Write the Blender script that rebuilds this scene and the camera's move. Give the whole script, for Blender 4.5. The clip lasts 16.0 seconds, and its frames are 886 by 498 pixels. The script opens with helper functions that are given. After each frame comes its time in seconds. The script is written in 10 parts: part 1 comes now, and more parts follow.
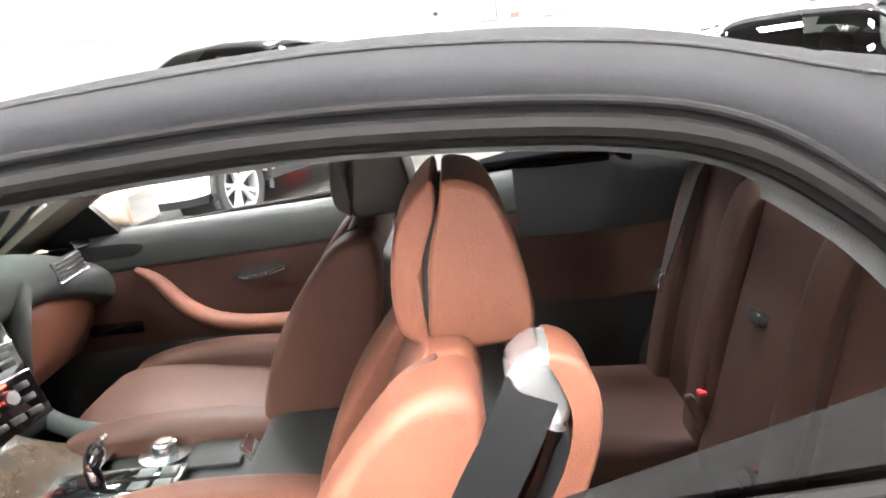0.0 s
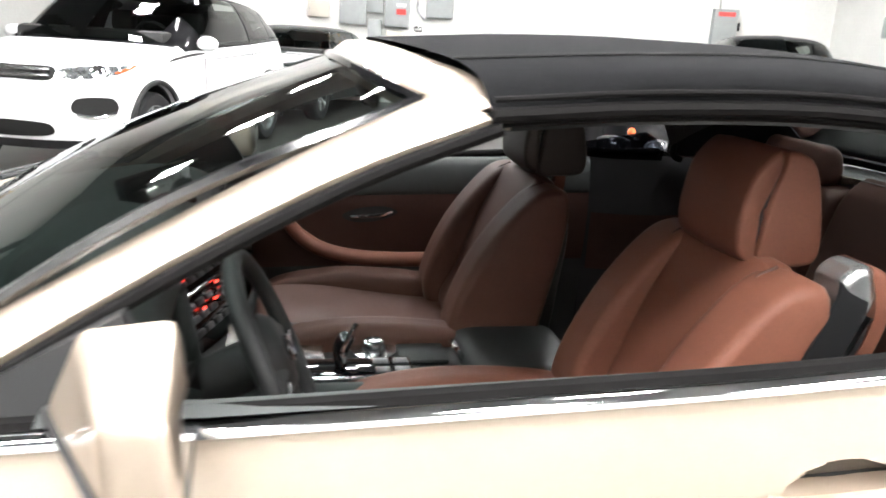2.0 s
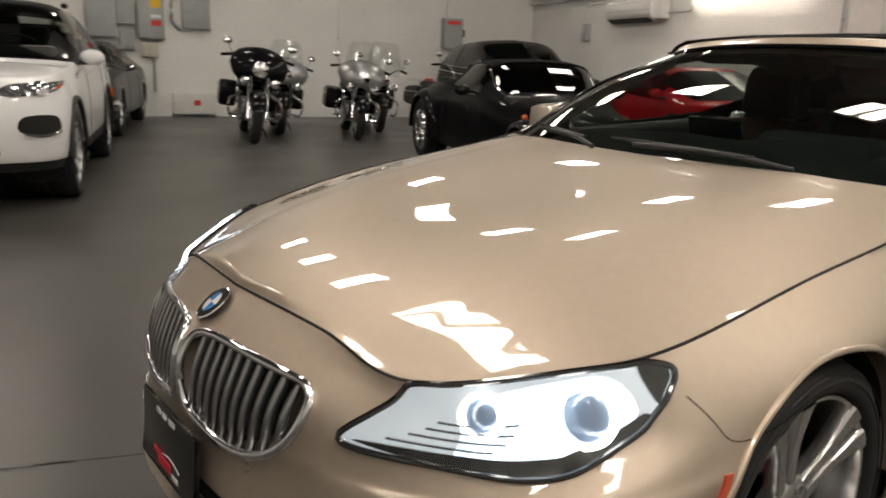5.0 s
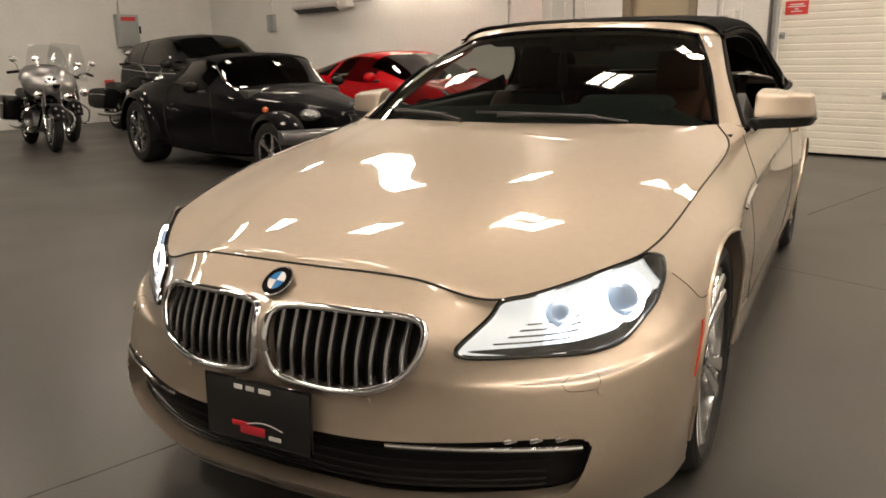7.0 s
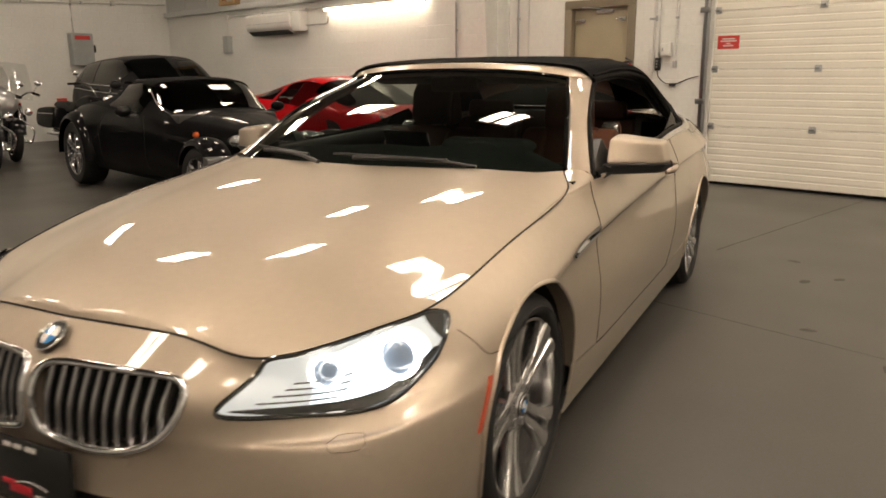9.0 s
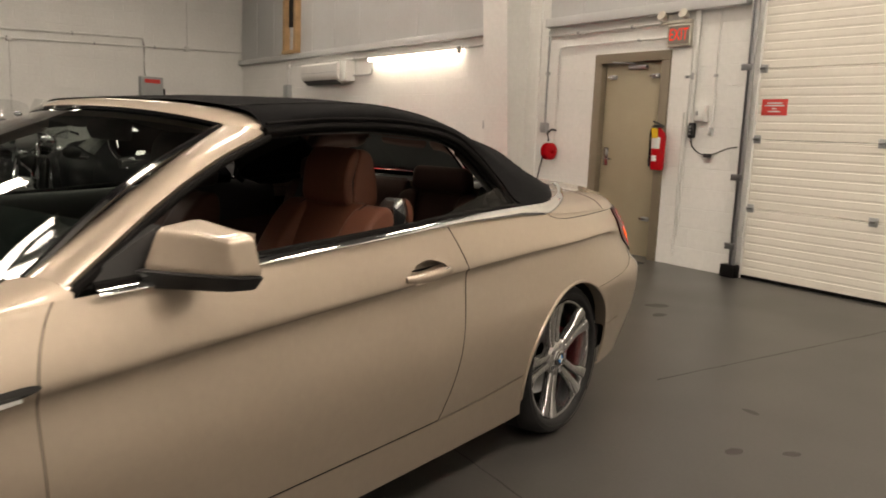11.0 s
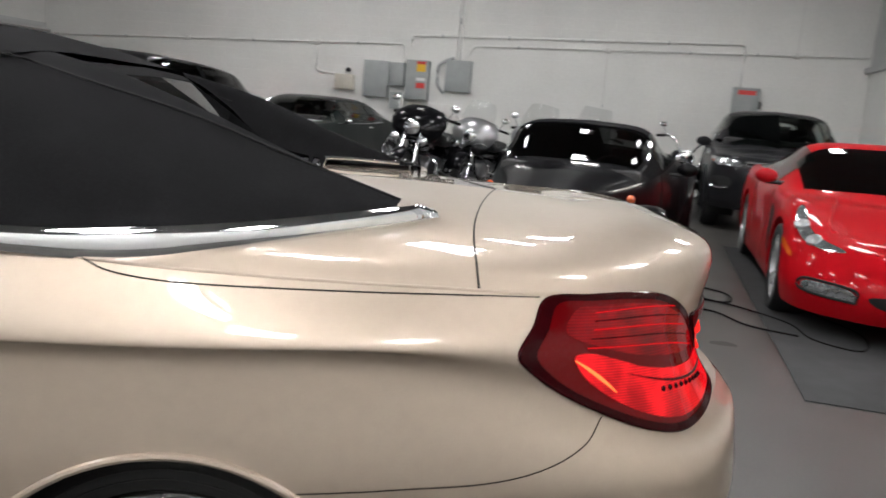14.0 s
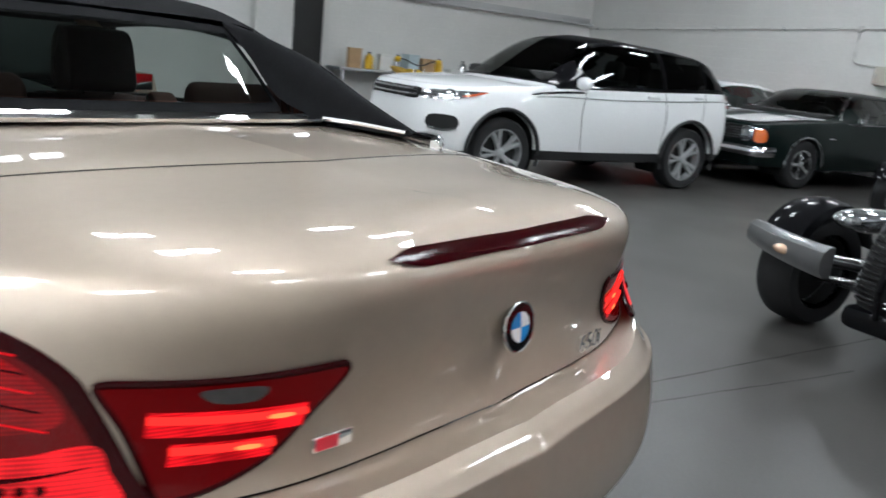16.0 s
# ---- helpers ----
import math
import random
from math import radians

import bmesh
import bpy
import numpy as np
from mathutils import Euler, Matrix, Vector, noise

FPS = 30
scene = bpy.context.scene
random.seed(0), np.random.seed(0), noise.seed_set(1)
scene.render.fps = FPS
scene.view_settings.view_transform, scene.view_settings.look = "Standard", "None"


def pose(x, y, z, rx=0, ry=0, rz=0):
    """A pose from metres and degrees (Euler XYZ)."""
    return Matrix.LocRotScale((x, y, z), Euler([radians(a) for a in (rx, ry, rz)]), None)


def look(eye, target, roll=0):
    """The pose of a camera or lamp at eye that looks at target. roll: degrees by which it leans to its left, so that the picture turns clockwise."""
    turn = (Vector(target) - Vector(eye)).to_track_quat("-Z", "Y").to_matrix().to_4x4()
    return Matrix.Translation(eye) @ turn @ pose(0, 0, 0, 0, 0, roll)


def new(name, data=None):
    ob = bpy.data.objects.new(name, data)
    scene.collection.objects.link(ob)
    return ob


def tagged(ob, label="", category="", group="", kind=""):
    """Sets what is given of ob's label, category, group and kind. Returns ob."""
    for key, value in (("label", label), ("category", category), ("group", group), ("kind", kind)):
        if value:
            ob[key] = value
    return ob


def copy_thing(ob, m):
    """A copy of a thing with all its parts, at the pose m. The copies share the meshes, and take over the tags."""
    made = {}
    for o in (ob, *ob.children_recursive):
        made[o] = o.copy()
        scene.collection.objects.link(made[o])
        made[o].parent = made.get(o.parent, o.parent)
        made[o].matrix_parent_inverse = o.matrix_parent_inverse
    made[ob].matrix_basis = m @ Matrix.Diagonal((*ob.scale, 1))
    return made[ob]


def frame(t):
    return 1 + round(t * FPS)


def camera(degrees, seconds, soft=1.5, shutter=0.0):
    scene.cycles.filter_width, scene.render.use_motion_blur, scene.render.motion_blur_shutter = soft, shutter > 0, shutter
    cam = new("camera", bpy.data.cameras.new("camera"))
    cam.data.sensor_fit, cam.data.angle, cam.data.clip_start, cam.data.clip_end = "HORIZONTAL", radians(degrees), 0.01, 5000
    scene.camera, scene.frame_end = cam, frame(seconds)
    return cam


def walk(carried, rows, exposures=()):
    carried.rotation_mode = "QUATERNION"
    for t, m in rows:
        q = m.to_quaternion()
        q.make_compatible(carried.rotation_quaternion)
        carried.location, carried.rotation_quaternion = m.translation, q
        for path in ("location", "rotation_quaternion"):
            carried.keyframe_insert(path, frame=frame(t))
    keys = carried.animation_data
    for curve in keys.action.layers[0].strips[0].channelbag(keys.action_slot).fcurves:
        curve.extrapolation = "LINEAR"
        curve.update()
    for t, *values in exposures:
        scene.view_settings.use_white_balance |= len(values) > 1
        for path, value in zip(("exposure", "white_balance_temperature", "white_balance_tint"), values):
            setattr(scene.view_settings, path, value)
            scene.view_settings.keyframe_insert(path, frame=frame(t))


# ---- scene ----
cam = camera(59.9, 16.0, soft=1.7, shutter=0.35)
PATH = [
    (0, (-1.343, -0.643, 1.346), (0.589, -0.568, 0.836), -7.2),
    (0.5, (-1.331, -0.636, 1.328), (0.587, -0.633, 0.763), -7.5),
    (1, (-1.483, -0.453, 1.326), (0.452, -0.635, 0.854), -5.0),
    (1.5, (-1.589, -0.167, 1.343), (0.315, -0.504, 0.833), -0.5),
    (2, (-1.645, 0.246, 1.354), (0.238, -0.162, 0.817), 3.6),
    (2.5, (-1.745, 0.615, 1.341), (0.063, -0.096, 0.868), 5.5),
    (3, (-1.779, 1.023, 1.316), (-0.013, 0.208, 0.849), 5.5),
    (3.5, (-1.76, 1.453, 1.285), (0.018, 0.664, 0.824), 4.9),
    (3.7, (-1.766, 1.697, 1.28), (0.016, 0.918, 0.811), 4.9),
    (5.8, (-1.279, 3.231, 1.171), (-0.084, 1.711, 0.661), -0.1),
    (6, (-1.244, 3.315, 1.171), (-0.129, 1.739, 0.649), -0.5),
    (6.5, (-1.194, 3.558, 1.194), (-0.237, 1.881, 0.674), -2.0),
    (7, (-1.174, 3.64, 1.213), (-0.264, 1.93, 0.719), -1.4),
    (7.5, (-1.166, 3.743, 1.214), (-0.29, 2.004, 0.755), -0.7),
    (8, (-1.207, 3.766, 1.231), (-0.378, 2.0, 0.788), -0.2),
    (8.5, (-1.371, 3.676, 1.296), (-0.592, 1.894, 0.83), -0.9),
    (9, (-1.578, 3.401, 1.288), (-0.716, 1.653, 0.842), -0.4),
    (9.5, (-1.721, 2.932, 1.251), (-0.839, 1.183, 0.849), 1.4),
    (10, (-1.962, 2.461, 1.269), (-1.08, 0.698, 0.936), 1.2),
    (10.2, (-2.047, 2.231, 1.275), (-1.124, 0.489, 0.935), 1.9),
    (12.3, (-2.629, -0.002, 1.274), (-1.046, -1.185, 0.97), 2.2),
    (12.5, (-2.561, -0.303, 1.256), (-0.925, -1.39, 0.882), 2.9),
    (13, (-2.383, -0.856, 1.234), (-0.599, -1.675, 0.852), 3.4),
    (13.5, (-2.252, -1.355, 1.233), (-0.355, -1.882, 0.881), 4.2),
    (14, (-2.08, -1.789, 1.232), (-0.113, -1.896, 0.883), 4.7),
    (14.5, (-1.881, -2.164, 1.247), (0.077, -1.979, 0.884), 5.0),
    (15, (-1.731, -2.576, 1.273), (0.139, -1.993, 0.864), 7.0),
    (15.5, (-1.398, -2.874, 1.268), (0.326, -1.978, 0.794), 6.0),
    (16, (-0.982, -3.126, 1.254), (0.539, -1.921, 0.771), 6.0),
]
walk(cam, [(t, look(eye, aim, roll)) for t, eye, aim, roll in PATH],
     [(0, 3.6, 6300, 10), (1.0, 3.4, 6300, 10), (1.5, 2.85, 6300, 9), (2.0, 1.9, 6200, 9), (2.5, 0.75, 6400, 9), (3.2, -0.2, 6400, 8), (3.7, -0.35, 6100, 6), (5.8, -0.4, 8000, 14), (6.6, -0.1, 8100, 14), (8, -0.1, 8300, 14), (10, -0.4, 8800, 15), (12.3, 0.1, 6400, 11), (14, 0.05, 6200, 10), (14.5, 0.05, 5800, 7), (16, 0.2, 5700, 5)])

# ---- light and world ----
world = bpy.data.worlds.new("hall_world")
world.use_nodes = True
world.node_tree.nodes["Background"].inputs[0].default_value = (0.9, 0.95, 1.0, 1)
world.node_tree.nodes["Background"].inputs[1].default_value = 0.05
scene.world = world


# ---- materials ----
def mat(name, base, rough=0.5, metal=0.0, coat=0.0, coat_rough=0.03, spec=0.5, vary=0.0, grain=0.0, scale=6.0,
        bump=0.0, bscale=200.0, emit=None, power=0.0, alpha=1.0, trans=0.0, sheen=0.0, ior=1.45, rvary=0.0):
    """A procedural surface: colour with two scales of variation, roughness variation and fine relief."""
    m = bpy.data.materials.new(name)
    m.use_nodes = True
    nt = m.node_tree
    b = nt.nodes["Principled BSDF"]
    b.inputs["Base Color"].default_value = (*base, 1)
    b.inputs["Roughness"].default_value = rough
    b.inputs["Metallic"].default_value = metal
    b.inputs["Coat Weight"].default_value = coat
    b.inputs["Coat Roughness"].default_value = coat_rough
    b.inputs["Specular IOR Level"].default_value = spec
    b.inputs["Transmission Weight"].default_value = trans
    b.inputs["Sheen Weight"].default_value = sheen
    b.inputs["IOR"].default_value = ior
    b.inputs["Alpha"].default_value = alpha
    if emit:
        b.inputs["Emission Color"].default_value = (*emit, 1)
        b.inputs["Emission Strength"].default_value = power
    tc = nt.nodes.new("ShaderNodeTexCoord")
    if vary or grain or rvary:
        n1 = nt.nodes.new("ShaderNodeTexNoise")
        n1.inputs["Scale"].default_value = scale
        n1.inputs["Detail"].default_value = 6
        n2 = nt.nodes.new("ShaderNodeTexNoise")
        n2.inputs["Scale"].default_value = scale * 22
        n2.inputs["Detail"].default_value = 3
        nt.links.new(tc.outputs["Object"], n1.inputs["Vector"])
        nt.links.new(tc.outputs["Object"], n2.inputs["Vector"])
        mr1 = nt.nodes.new("ShaderNodeMapRange")
        mr1.inputs["From Min"].default_value, mr1.inputs["From Max"].default_value = 0.3, 0.7
        mr1.inputs["To Min"].default_value, mr1.inputs["To Max"].default_value = 1 - vary, 1 + vary
        mr2 = nt.nodes.new("ShaderNodeMapRange")
        mr2.inputs["From Min"].default_value, mr2.inputs["From Max"].default_value = 0.3, 0.7
        mr2.inputs["To Min"].default_value, mr2.inputs["To Max"].default_value = 1 - grain, 1 + grain
        nt.links.new(n1.outputs["Fac"], mr1.inputs["Value"])
        nt.links.new(n2.outputs["Fac"], mr2.inputs["Value"])
        mul = nt.nodes.new("ShaderNodeMath")
        mul.operation = "MULTIPLY"
        nt.links.new(mr1.outputs[0], mul.inputs[0])
        nt.links.new(mr2.outputs[0], mul.inputs[1])
        mix = nt.nodes.new("ShaderNodeVectorMath")
        mix.operation = "SCALE"
        mix.inputs[0].default_value = base
        nt.links.new(mul.outputs[0], mix.inputs["Scale"])
        nt.links.new(mix.outputs[0], b.inputs["Base Color"])
        if rvary:
            mr3 = nt.nodes.new("ShaderNodeMapRange")
            mr3.inputs["From Min"].default_value, mr3.inputs["From Max"].default_value = 0.3, 0.7
            mr3.inputs["To Min"].default_value, mr3.inputs["To Max"].default_value = max(0, rough - rvary), rough + rvary
            nt.links.new(n1.outputs["Fac"], mr3.inputs["Value"])
            nt.links.new(mr3.outputs[0], b.inputs["Roughness"])
    if bump:
        n3 = nt.nodes.new("ShaderNodeTexNoise")
        n3.inputs["Scale"].default_value = bscale
        n3.inputs["Detail"].default_value = 4
        nt.links.new(tc.outputs["Object"], n3.inputs["Vector"])
        bp = nt.nodes.new("ShaderNodeBump")
        bp.inputs["Strength"].default_value = bump
        bp.inputs["Distance"].default_value = 0.002
        nt.links.new(n3.outputs["Fac"], bp.inputs["Height"])
        nt.links.new(bp.outputs[0], b.inputs["Normal"])
    return m


def glow(name, colour, power):
    m = bpy.data.materials.new(name)
    m.use_nodes = True
    nt = m.node_tree
    nt.nodes.clear()
    e = nt.nodes.new("ShaderNodeEmission")
    e.inputs[0].default_value, e.inputs[1].default_value = (*colour, 1), power
    o = nt.nodes.new("ShaderNodeOutputMaterial")
    nt.links.new(e.outputs[0], o.inputs[0])
    return m


def pane_mat(name, tint, gloss=0.0, shine=1.0):
    """Thin window glass: clear or tinted light goes straight through, with a mirror gloss on top."""
    m = bpy.data.materials.new(name)
    m.use_nodes = True
    nt = m.node_tree
    nt.nodes.clear()
    tr = nt.nodes.new("ShaderNodeBsdfTransparent")
    tr.inputs[0].default_value = (*tint, 1)
    gl = nt.nodes.new("ShaderNodeBsdfGlossy")
    gl.inputs["Roughness"].default_value = gloss
    gl.inputs["Color"].default_value = (shine, shine, shine, 1)
    fr = nt.nodes.new("ShaderNodeFresnel")
    fr.inputs["IOR"].default_value = 1.5
    mx = nt.nodes.new("ShaderNodeMixShader")
    nt.links.new(fr.outputs[0], mx.inputs[0])
    nt.links.new(tr.outputs[0], mx.inputs[1])
    nt.links.new(gl.outputs[0], mx.inputs[2])
    o = nt.nodes.new("ShaderNodeOutputMaterial")
    nt.links.new(mx.outputs[0], o.inputs[0])
    return m


def lens_glow(name, colour, low, high):
    """A coloured lamp lens whose moulded optics glow unevenly."""
    m = mat(name, (0.06, 0.001, 0.002), rough=0.10, coat=0.12, spec=0.2)
    nt = m.node_tree
    b = nt.nodes["Principled BSDF"]
    b.inputs["Emission Color"].default_value = (*colour, 1)
    tc = nt.nodes.new("ShaderNodeTexCoord")
    n = nt.nodes.new("ShaderNodeTexNoise")
    n.inputs["Scale"].default_value, n.inputs["Detail"].default_value = 16.0, 2
    w = nt.nodes.new("ShaderNodeTexWave")
    w.bands_direction = "Z"
    w.inputs["Scale"].default_value, w.inputs["Distortion"].default_value = 70.0, 0.3
    ad = nt.nodes.new("ShaderNodeMath")
    ad.operation = "MULTIPLY_ADD"
    ad.inputs[1].default_value = 0.22
    r = nt.nodes.new("ShaderNodeMapRange")
    r.inputs["From Min"].default_value, r.inputs["From Max"].default_value = 0.38, 0.85
    r.inputs["To Min"].default_value, r.inputs["To Max"].default_value = low, high
    nt.links.new(tc.outputs["Object"], n.inputs["Vector"])
    nt.links.new(tc.outputs["Object"], w.inputs["Vector"])
    nt.links.new(w.outputs["Fac"], ad.inputs[0])
    nt.links.new(n.outputs["Fac"], ad.inputs[2])
    nt.links.new(ad.outputs[0], r.inputs["Value"])
    nt.links.new(r.outputs[0], b.inputs["Emission Strength"])
    return m


def lens_light(name, colour, low, high):
    """A lit reflector bowl: brighter and duller patches."""
    m = glow(name, colour, low)
    nt = m.node_tree
    e = [n for n in nt.nodes if n.type == "EMISSION"][0]
    tc = nt.nodes.new("ShaderNodeTexCoord")
    n = nt.nodes.new("ShaderNodeTexNoise")
    n.inputs["Scale"].default_value, n.inputs["Detail"].default_value = 14.0, 2
    r = nt.nodes.new("ShaderNodeMapRange")
    r.inputs["From Min"].default_value, r.inputs["From Max"].default_value = 0.35, 0.65
    r.inputs["To Min"].default_value, r.inputs["To Max"].default_value = low, high
    nt.links.new(tc.outputs["Object"], n.inputs["Vector"])
    nt.links.new(n.outputs["Fac"], r.inputs["Value"])
    nt.links.new(r.outputs[0], e.inputs[1])
    return m


def paint(name, base, metal=0.0, rough=0.35, flake=0.0):
    return mat(name, base, rough=rough, metal=metal, coat=1.0, coat_rough=0.015, vary=0.02, grain=flake, scale=40)


def dark_paint(name, base):
    return mat(name, base, rough=0.35, coat=0.34, coat_rough=0.008, spec=0.02, vary=0.03, scale=40)


M_TAN = paint("champagne_paint", (0.455, 0.376, 0.306), metal=0.72, rough=0.46, flake=0.05)
M_WHITE = paint("white_paint", (0.78, 0.79, 0.80))
M_RED = dark_paint("red_paint", (0.42, 0.005, 0.010))
M_BLACKP = dark_paint("black_paint", (0.005, 0.005, 0.006))
M_GREENP = mat("dark_green_paint", (0.004, 0.008, 0.0075), rough=0.3, coat=0.22, coat_rough=0.02, spec=0.08, vary=0.03, scale=40)
M_GREYP = dark_paint("dark_grey_paint", (0.014, 0.014, 0.016))
M_CHROME = mat("chrome", (0.85, 0.86, 0.88), rough=0.06, metal=1.0, rvary=0.02, scale=30)
M_BAR = mat("grille_bar_chrome", (0.40, 0.40, 0.41), rough=0.2, metal=1.0, vary=0.05, scale=30)
M_SATIN = mat("satin_chrome", (0.62, 0.62, 0.63), rough=0.22, metal=1.0, vary=0.03, scale=20)
M_ALLOY = mat("silver_alloy", (0.52, 0.52, 0.52), rough=0.2, metal=0.95, coat=0.5, vary=0.04, scale=25)
M_WHEEL = mat("painted_silver_wheel", (0.46, 0.47, 0.48), rough=0.25, metal=0.55, coat=0.6, vary=0.04, scale=25)
M_IRON = mat("brake_iron", (0.25, 0.25, 0.26), rough=0.35, metal=1.0, vary=0.1, scale=60)
M_CALIPER = mat("red_caliper", (0.22, 0.005, 0.009), rough=0.35, coat=0.5)
M_TYRE = mat("tyre_rubber", (0.011, 0.011, 0.012), rough=0.75, vary=0.15, grain=0.08, scale=9, bump=0.2, bscale=300)
M_BLACK = mat("black_plastic", (0.012, 0.012, 0.013), rough=0.42, vary=0.08, scale=14, bump=0.08, bscale=500)
M_GLOSSBLACK = mat("gloss_black", (0.006, 0.006, 0.007), rough=0.08, coat=0.8)
M_DARK = mat("dark_recess", (0.006, 0.006, 0.006), rough=0.8)
M_RUBBER = mat("seal_rubber", (0.0065, 0.006, 0.006), rough=0.65, spec=0.08, vary=0.1, scale=10)
M_FABRIC = mat("soft_top_canvas", (0.0105, 0.0105, 0.0115), rough=0.95, vary=0.12, grain=0.16, scale=12, bump=0.5, bscale=900, spec=0.08)
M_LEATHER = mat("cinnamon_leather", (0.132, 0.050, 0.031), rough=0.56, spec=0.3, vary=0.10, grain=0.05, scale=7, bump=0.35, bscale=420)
# Darker copy of the leather above; its colour also holds the cabin's shade.
M_LEATHERD = mat("darkened_leather", (0.056, 0.026, 0.020), rough=0.58, spec=0.3, vary=0.10, grain=0.05, scale=7, bump=0.35, bscale=420)
M_DASH = mat("grey_green_dash", (0.046, 0.051, 0.050), rough=0.62, vary=0.06, grain=0.06, scale=10, bump=0.3, bscale=600)
M_TRIMBLK = mat("charcoal_trim", (0.018, 0.018, 0.018), rough=0.55, vary=0.08, grain=0.05, scale=10, bump=0.25, bscale=600)
M_WOOD = mat("dark_wood_veneer", (0.07, 0.045, 0.032), rough=0.18, coat=0.8, vary=0.35, grain=0.2, scale=12)
M_BELT = mat("belt_webbing", (0.008, 0.008, 0.0085), rough=0.8, spec=0.08, grain=0.15, scale=30, bump=0.3, bscale=900)
M_GLASSD = pane_mat("tinted_glass", (0.055, 0.06, 0.06))
M_GLASSS = pane_mat("window_glass", (0.36, 0.40, 0.38))
M_GLASSM = pane_mat("green_glass", (0.42, 0.46, 0.44))
M_SCREEN = pane_mat("windscreen_glass", (0.37, 0.43, 0.41))
M_GLASSQ = pane_mat("smoked_glass", (0.05, 0.055, 0.068), shine=0.4)
M_LENS = pane_mat("lamp_lens", (0.92, 0.94, 0.95))
M_REDLENS = mat("red_lens", (0.06, 0.001, 0.002), rough=0.06, coat=0.10, spec=0.2, emit=(1.0, 0.003, 0.006), power=0.045)
M_REDDARK = mat("dark_red_lens", (0.022, 0.001, 0.002), rough=0.12, coat=0.0, spec=0.12)
M_REDGLOW = lens_glow("red_lamp_glow", (1.0, 0.006, 0.012), 0.28, 1.15)
M_REDMID = lens_glow("red_lamp_dim", (1.0, 0.004, 0.010), 0.05, 0.26)
M_REDFIBRE = glow("red_fibre_glow", (1.0, 0.010, 0.016), 0.7)
M_REDBAR = glow("red_bar_glow", (1.0, 0.022, 0.016), 1.5)
M_REDHOT = glow("red_lamp_hot", (1.0, 0.16, 0.04), 2.2)
M_ORANGE = mat("amber_lens", (0.65, 0.13, 0.02), rough=0.12, coat=0.8)
M_REDREF = mat("red_marker", (0.55, 0.07, 0.03), rough=0.3, coat=0.5)
M_BLUE = mat("roundel_blue", (0.03, 0.22, 0.55), rough=0.2, coat=1.0)
M_LOGOW = mat("roundel_white", (0.8, 0.8, 0.8), rough=0.2, coat=1.0)
M_XENON = lens_light("xenon_glow", (0.66, 0.82, 1.0), 2.2, 6.0)
M_RING = glow("halo_ring_glow", (0.88, 0.94, 1.0), 18.0)
M_HOUSE = mat("lamp_reflector", (0.75, 0.8, 0.85), rough=0.15, metal=0.9, emit=(0.75, 0.87, 1.0), power=0.62)
M_PLATE = mat("plate_black", (0.012, 0.013, 0.014), rough=0.3, coat=0.4)
M_LETTER = mat("letter_white", (0.7, 0.7, 0.7), rough=0.4)
M_LOGORED = mat("logo_red", (0.6, 0.03, 0.05), rough=0.4)


# ---- mesh tools ----
def part(name, bm, material, parent=None, label="", smooth=True, sharp=40.0):
    """Links a bmesh as one mesh object, under a thing or a part."""
    bmesh.ops.remove_doubles(bm, verts=bm.verts, dist=1e-5)
    bmesh.ops.recalc_face_normals(bm, faces=bm.faces)
    if smooth:
        lim = math.radians(sharp)
        for f in bm.faces:
            f.smooth = True
        for e in bm.edges:
            if len(e.link_faces) == 2 and e.calc_face_angle(0) > lim:
                e.smooth = False
    me = bpy.data.meshes.new(name)
    bm.to_mesh(me)
    bm.free()
    if material:
        me.materials.append(material)
    ob = new(name, me)
    if parent:
        ob.parent = parent
    if label:
        ob["label"] = label
    return ob


def thing(name, label, category, group="", kind="", at=None):
    ob = tagged(new(name), label, category, group, kind)
    ob.empty_display_size = 0.1
    if at is not None:
        ob.matrix_world = at
    return ob


def box(bm, sx, sy, sz, m=None, bevel=0.0, seg=2):
    m = m if m is not None else Matrix.Identity(4)
    r = bmesh.ops.create_cube(bm, size=1.0, matrix=m @ Matrix.Diagonal((sx, sy, sz, 1)))
    if bevel:
        es = list({e for v in r["verts"] for e in v.link_edges})
        bmesh.ops.bevel(bm, geom=es, offset=bevel, segments=seg, affect="EDGES", profile=0.5)
    return bm


def cyl(bm, r1, r2, depth, m=None, seg=24, caps=True):
    m = m if m is not None else Matrix.Identity(4)
    bmesh.ops.create_cone(bm, cap_ends=caps, segments=seg, radius1=r1, radius2=r2, depth=depth, matrix=m)
    return bm


def ball(bm, r, m=None, seg=16, sc=(1, 1, 1)):
    m = m if m is not None else Matrix.Identity(4)
    bmesh.ops.create_uvsphere(bm, u_segments=seg, v_segments=max(6, seg // 2), radius=r, matrix=m @ Matrix.Diagonal((*sc, 1)))
    return bm


def lathe(bm, prof, m=None, seg=48):
    """Turns (radius, along) points round the local z axis."""
    m = m if m is not None else Matrix.Identity(4)
    rings = []
    for i in range(seg):
        a = 2 * math.pi * i / seg
        rings.append([bm.verts.new(m @ Vector((r * math.cos(a), r * math.sin(a), h))) for r, h in prof])
    for i in range(seg):
        p, q = rings[i], rings[(i + 1) % seg]
        for k in range(len(prof) - 1):
            bm.faces.new((p[k], q[k], q[k + 1], p[k + 1]))
    return bm


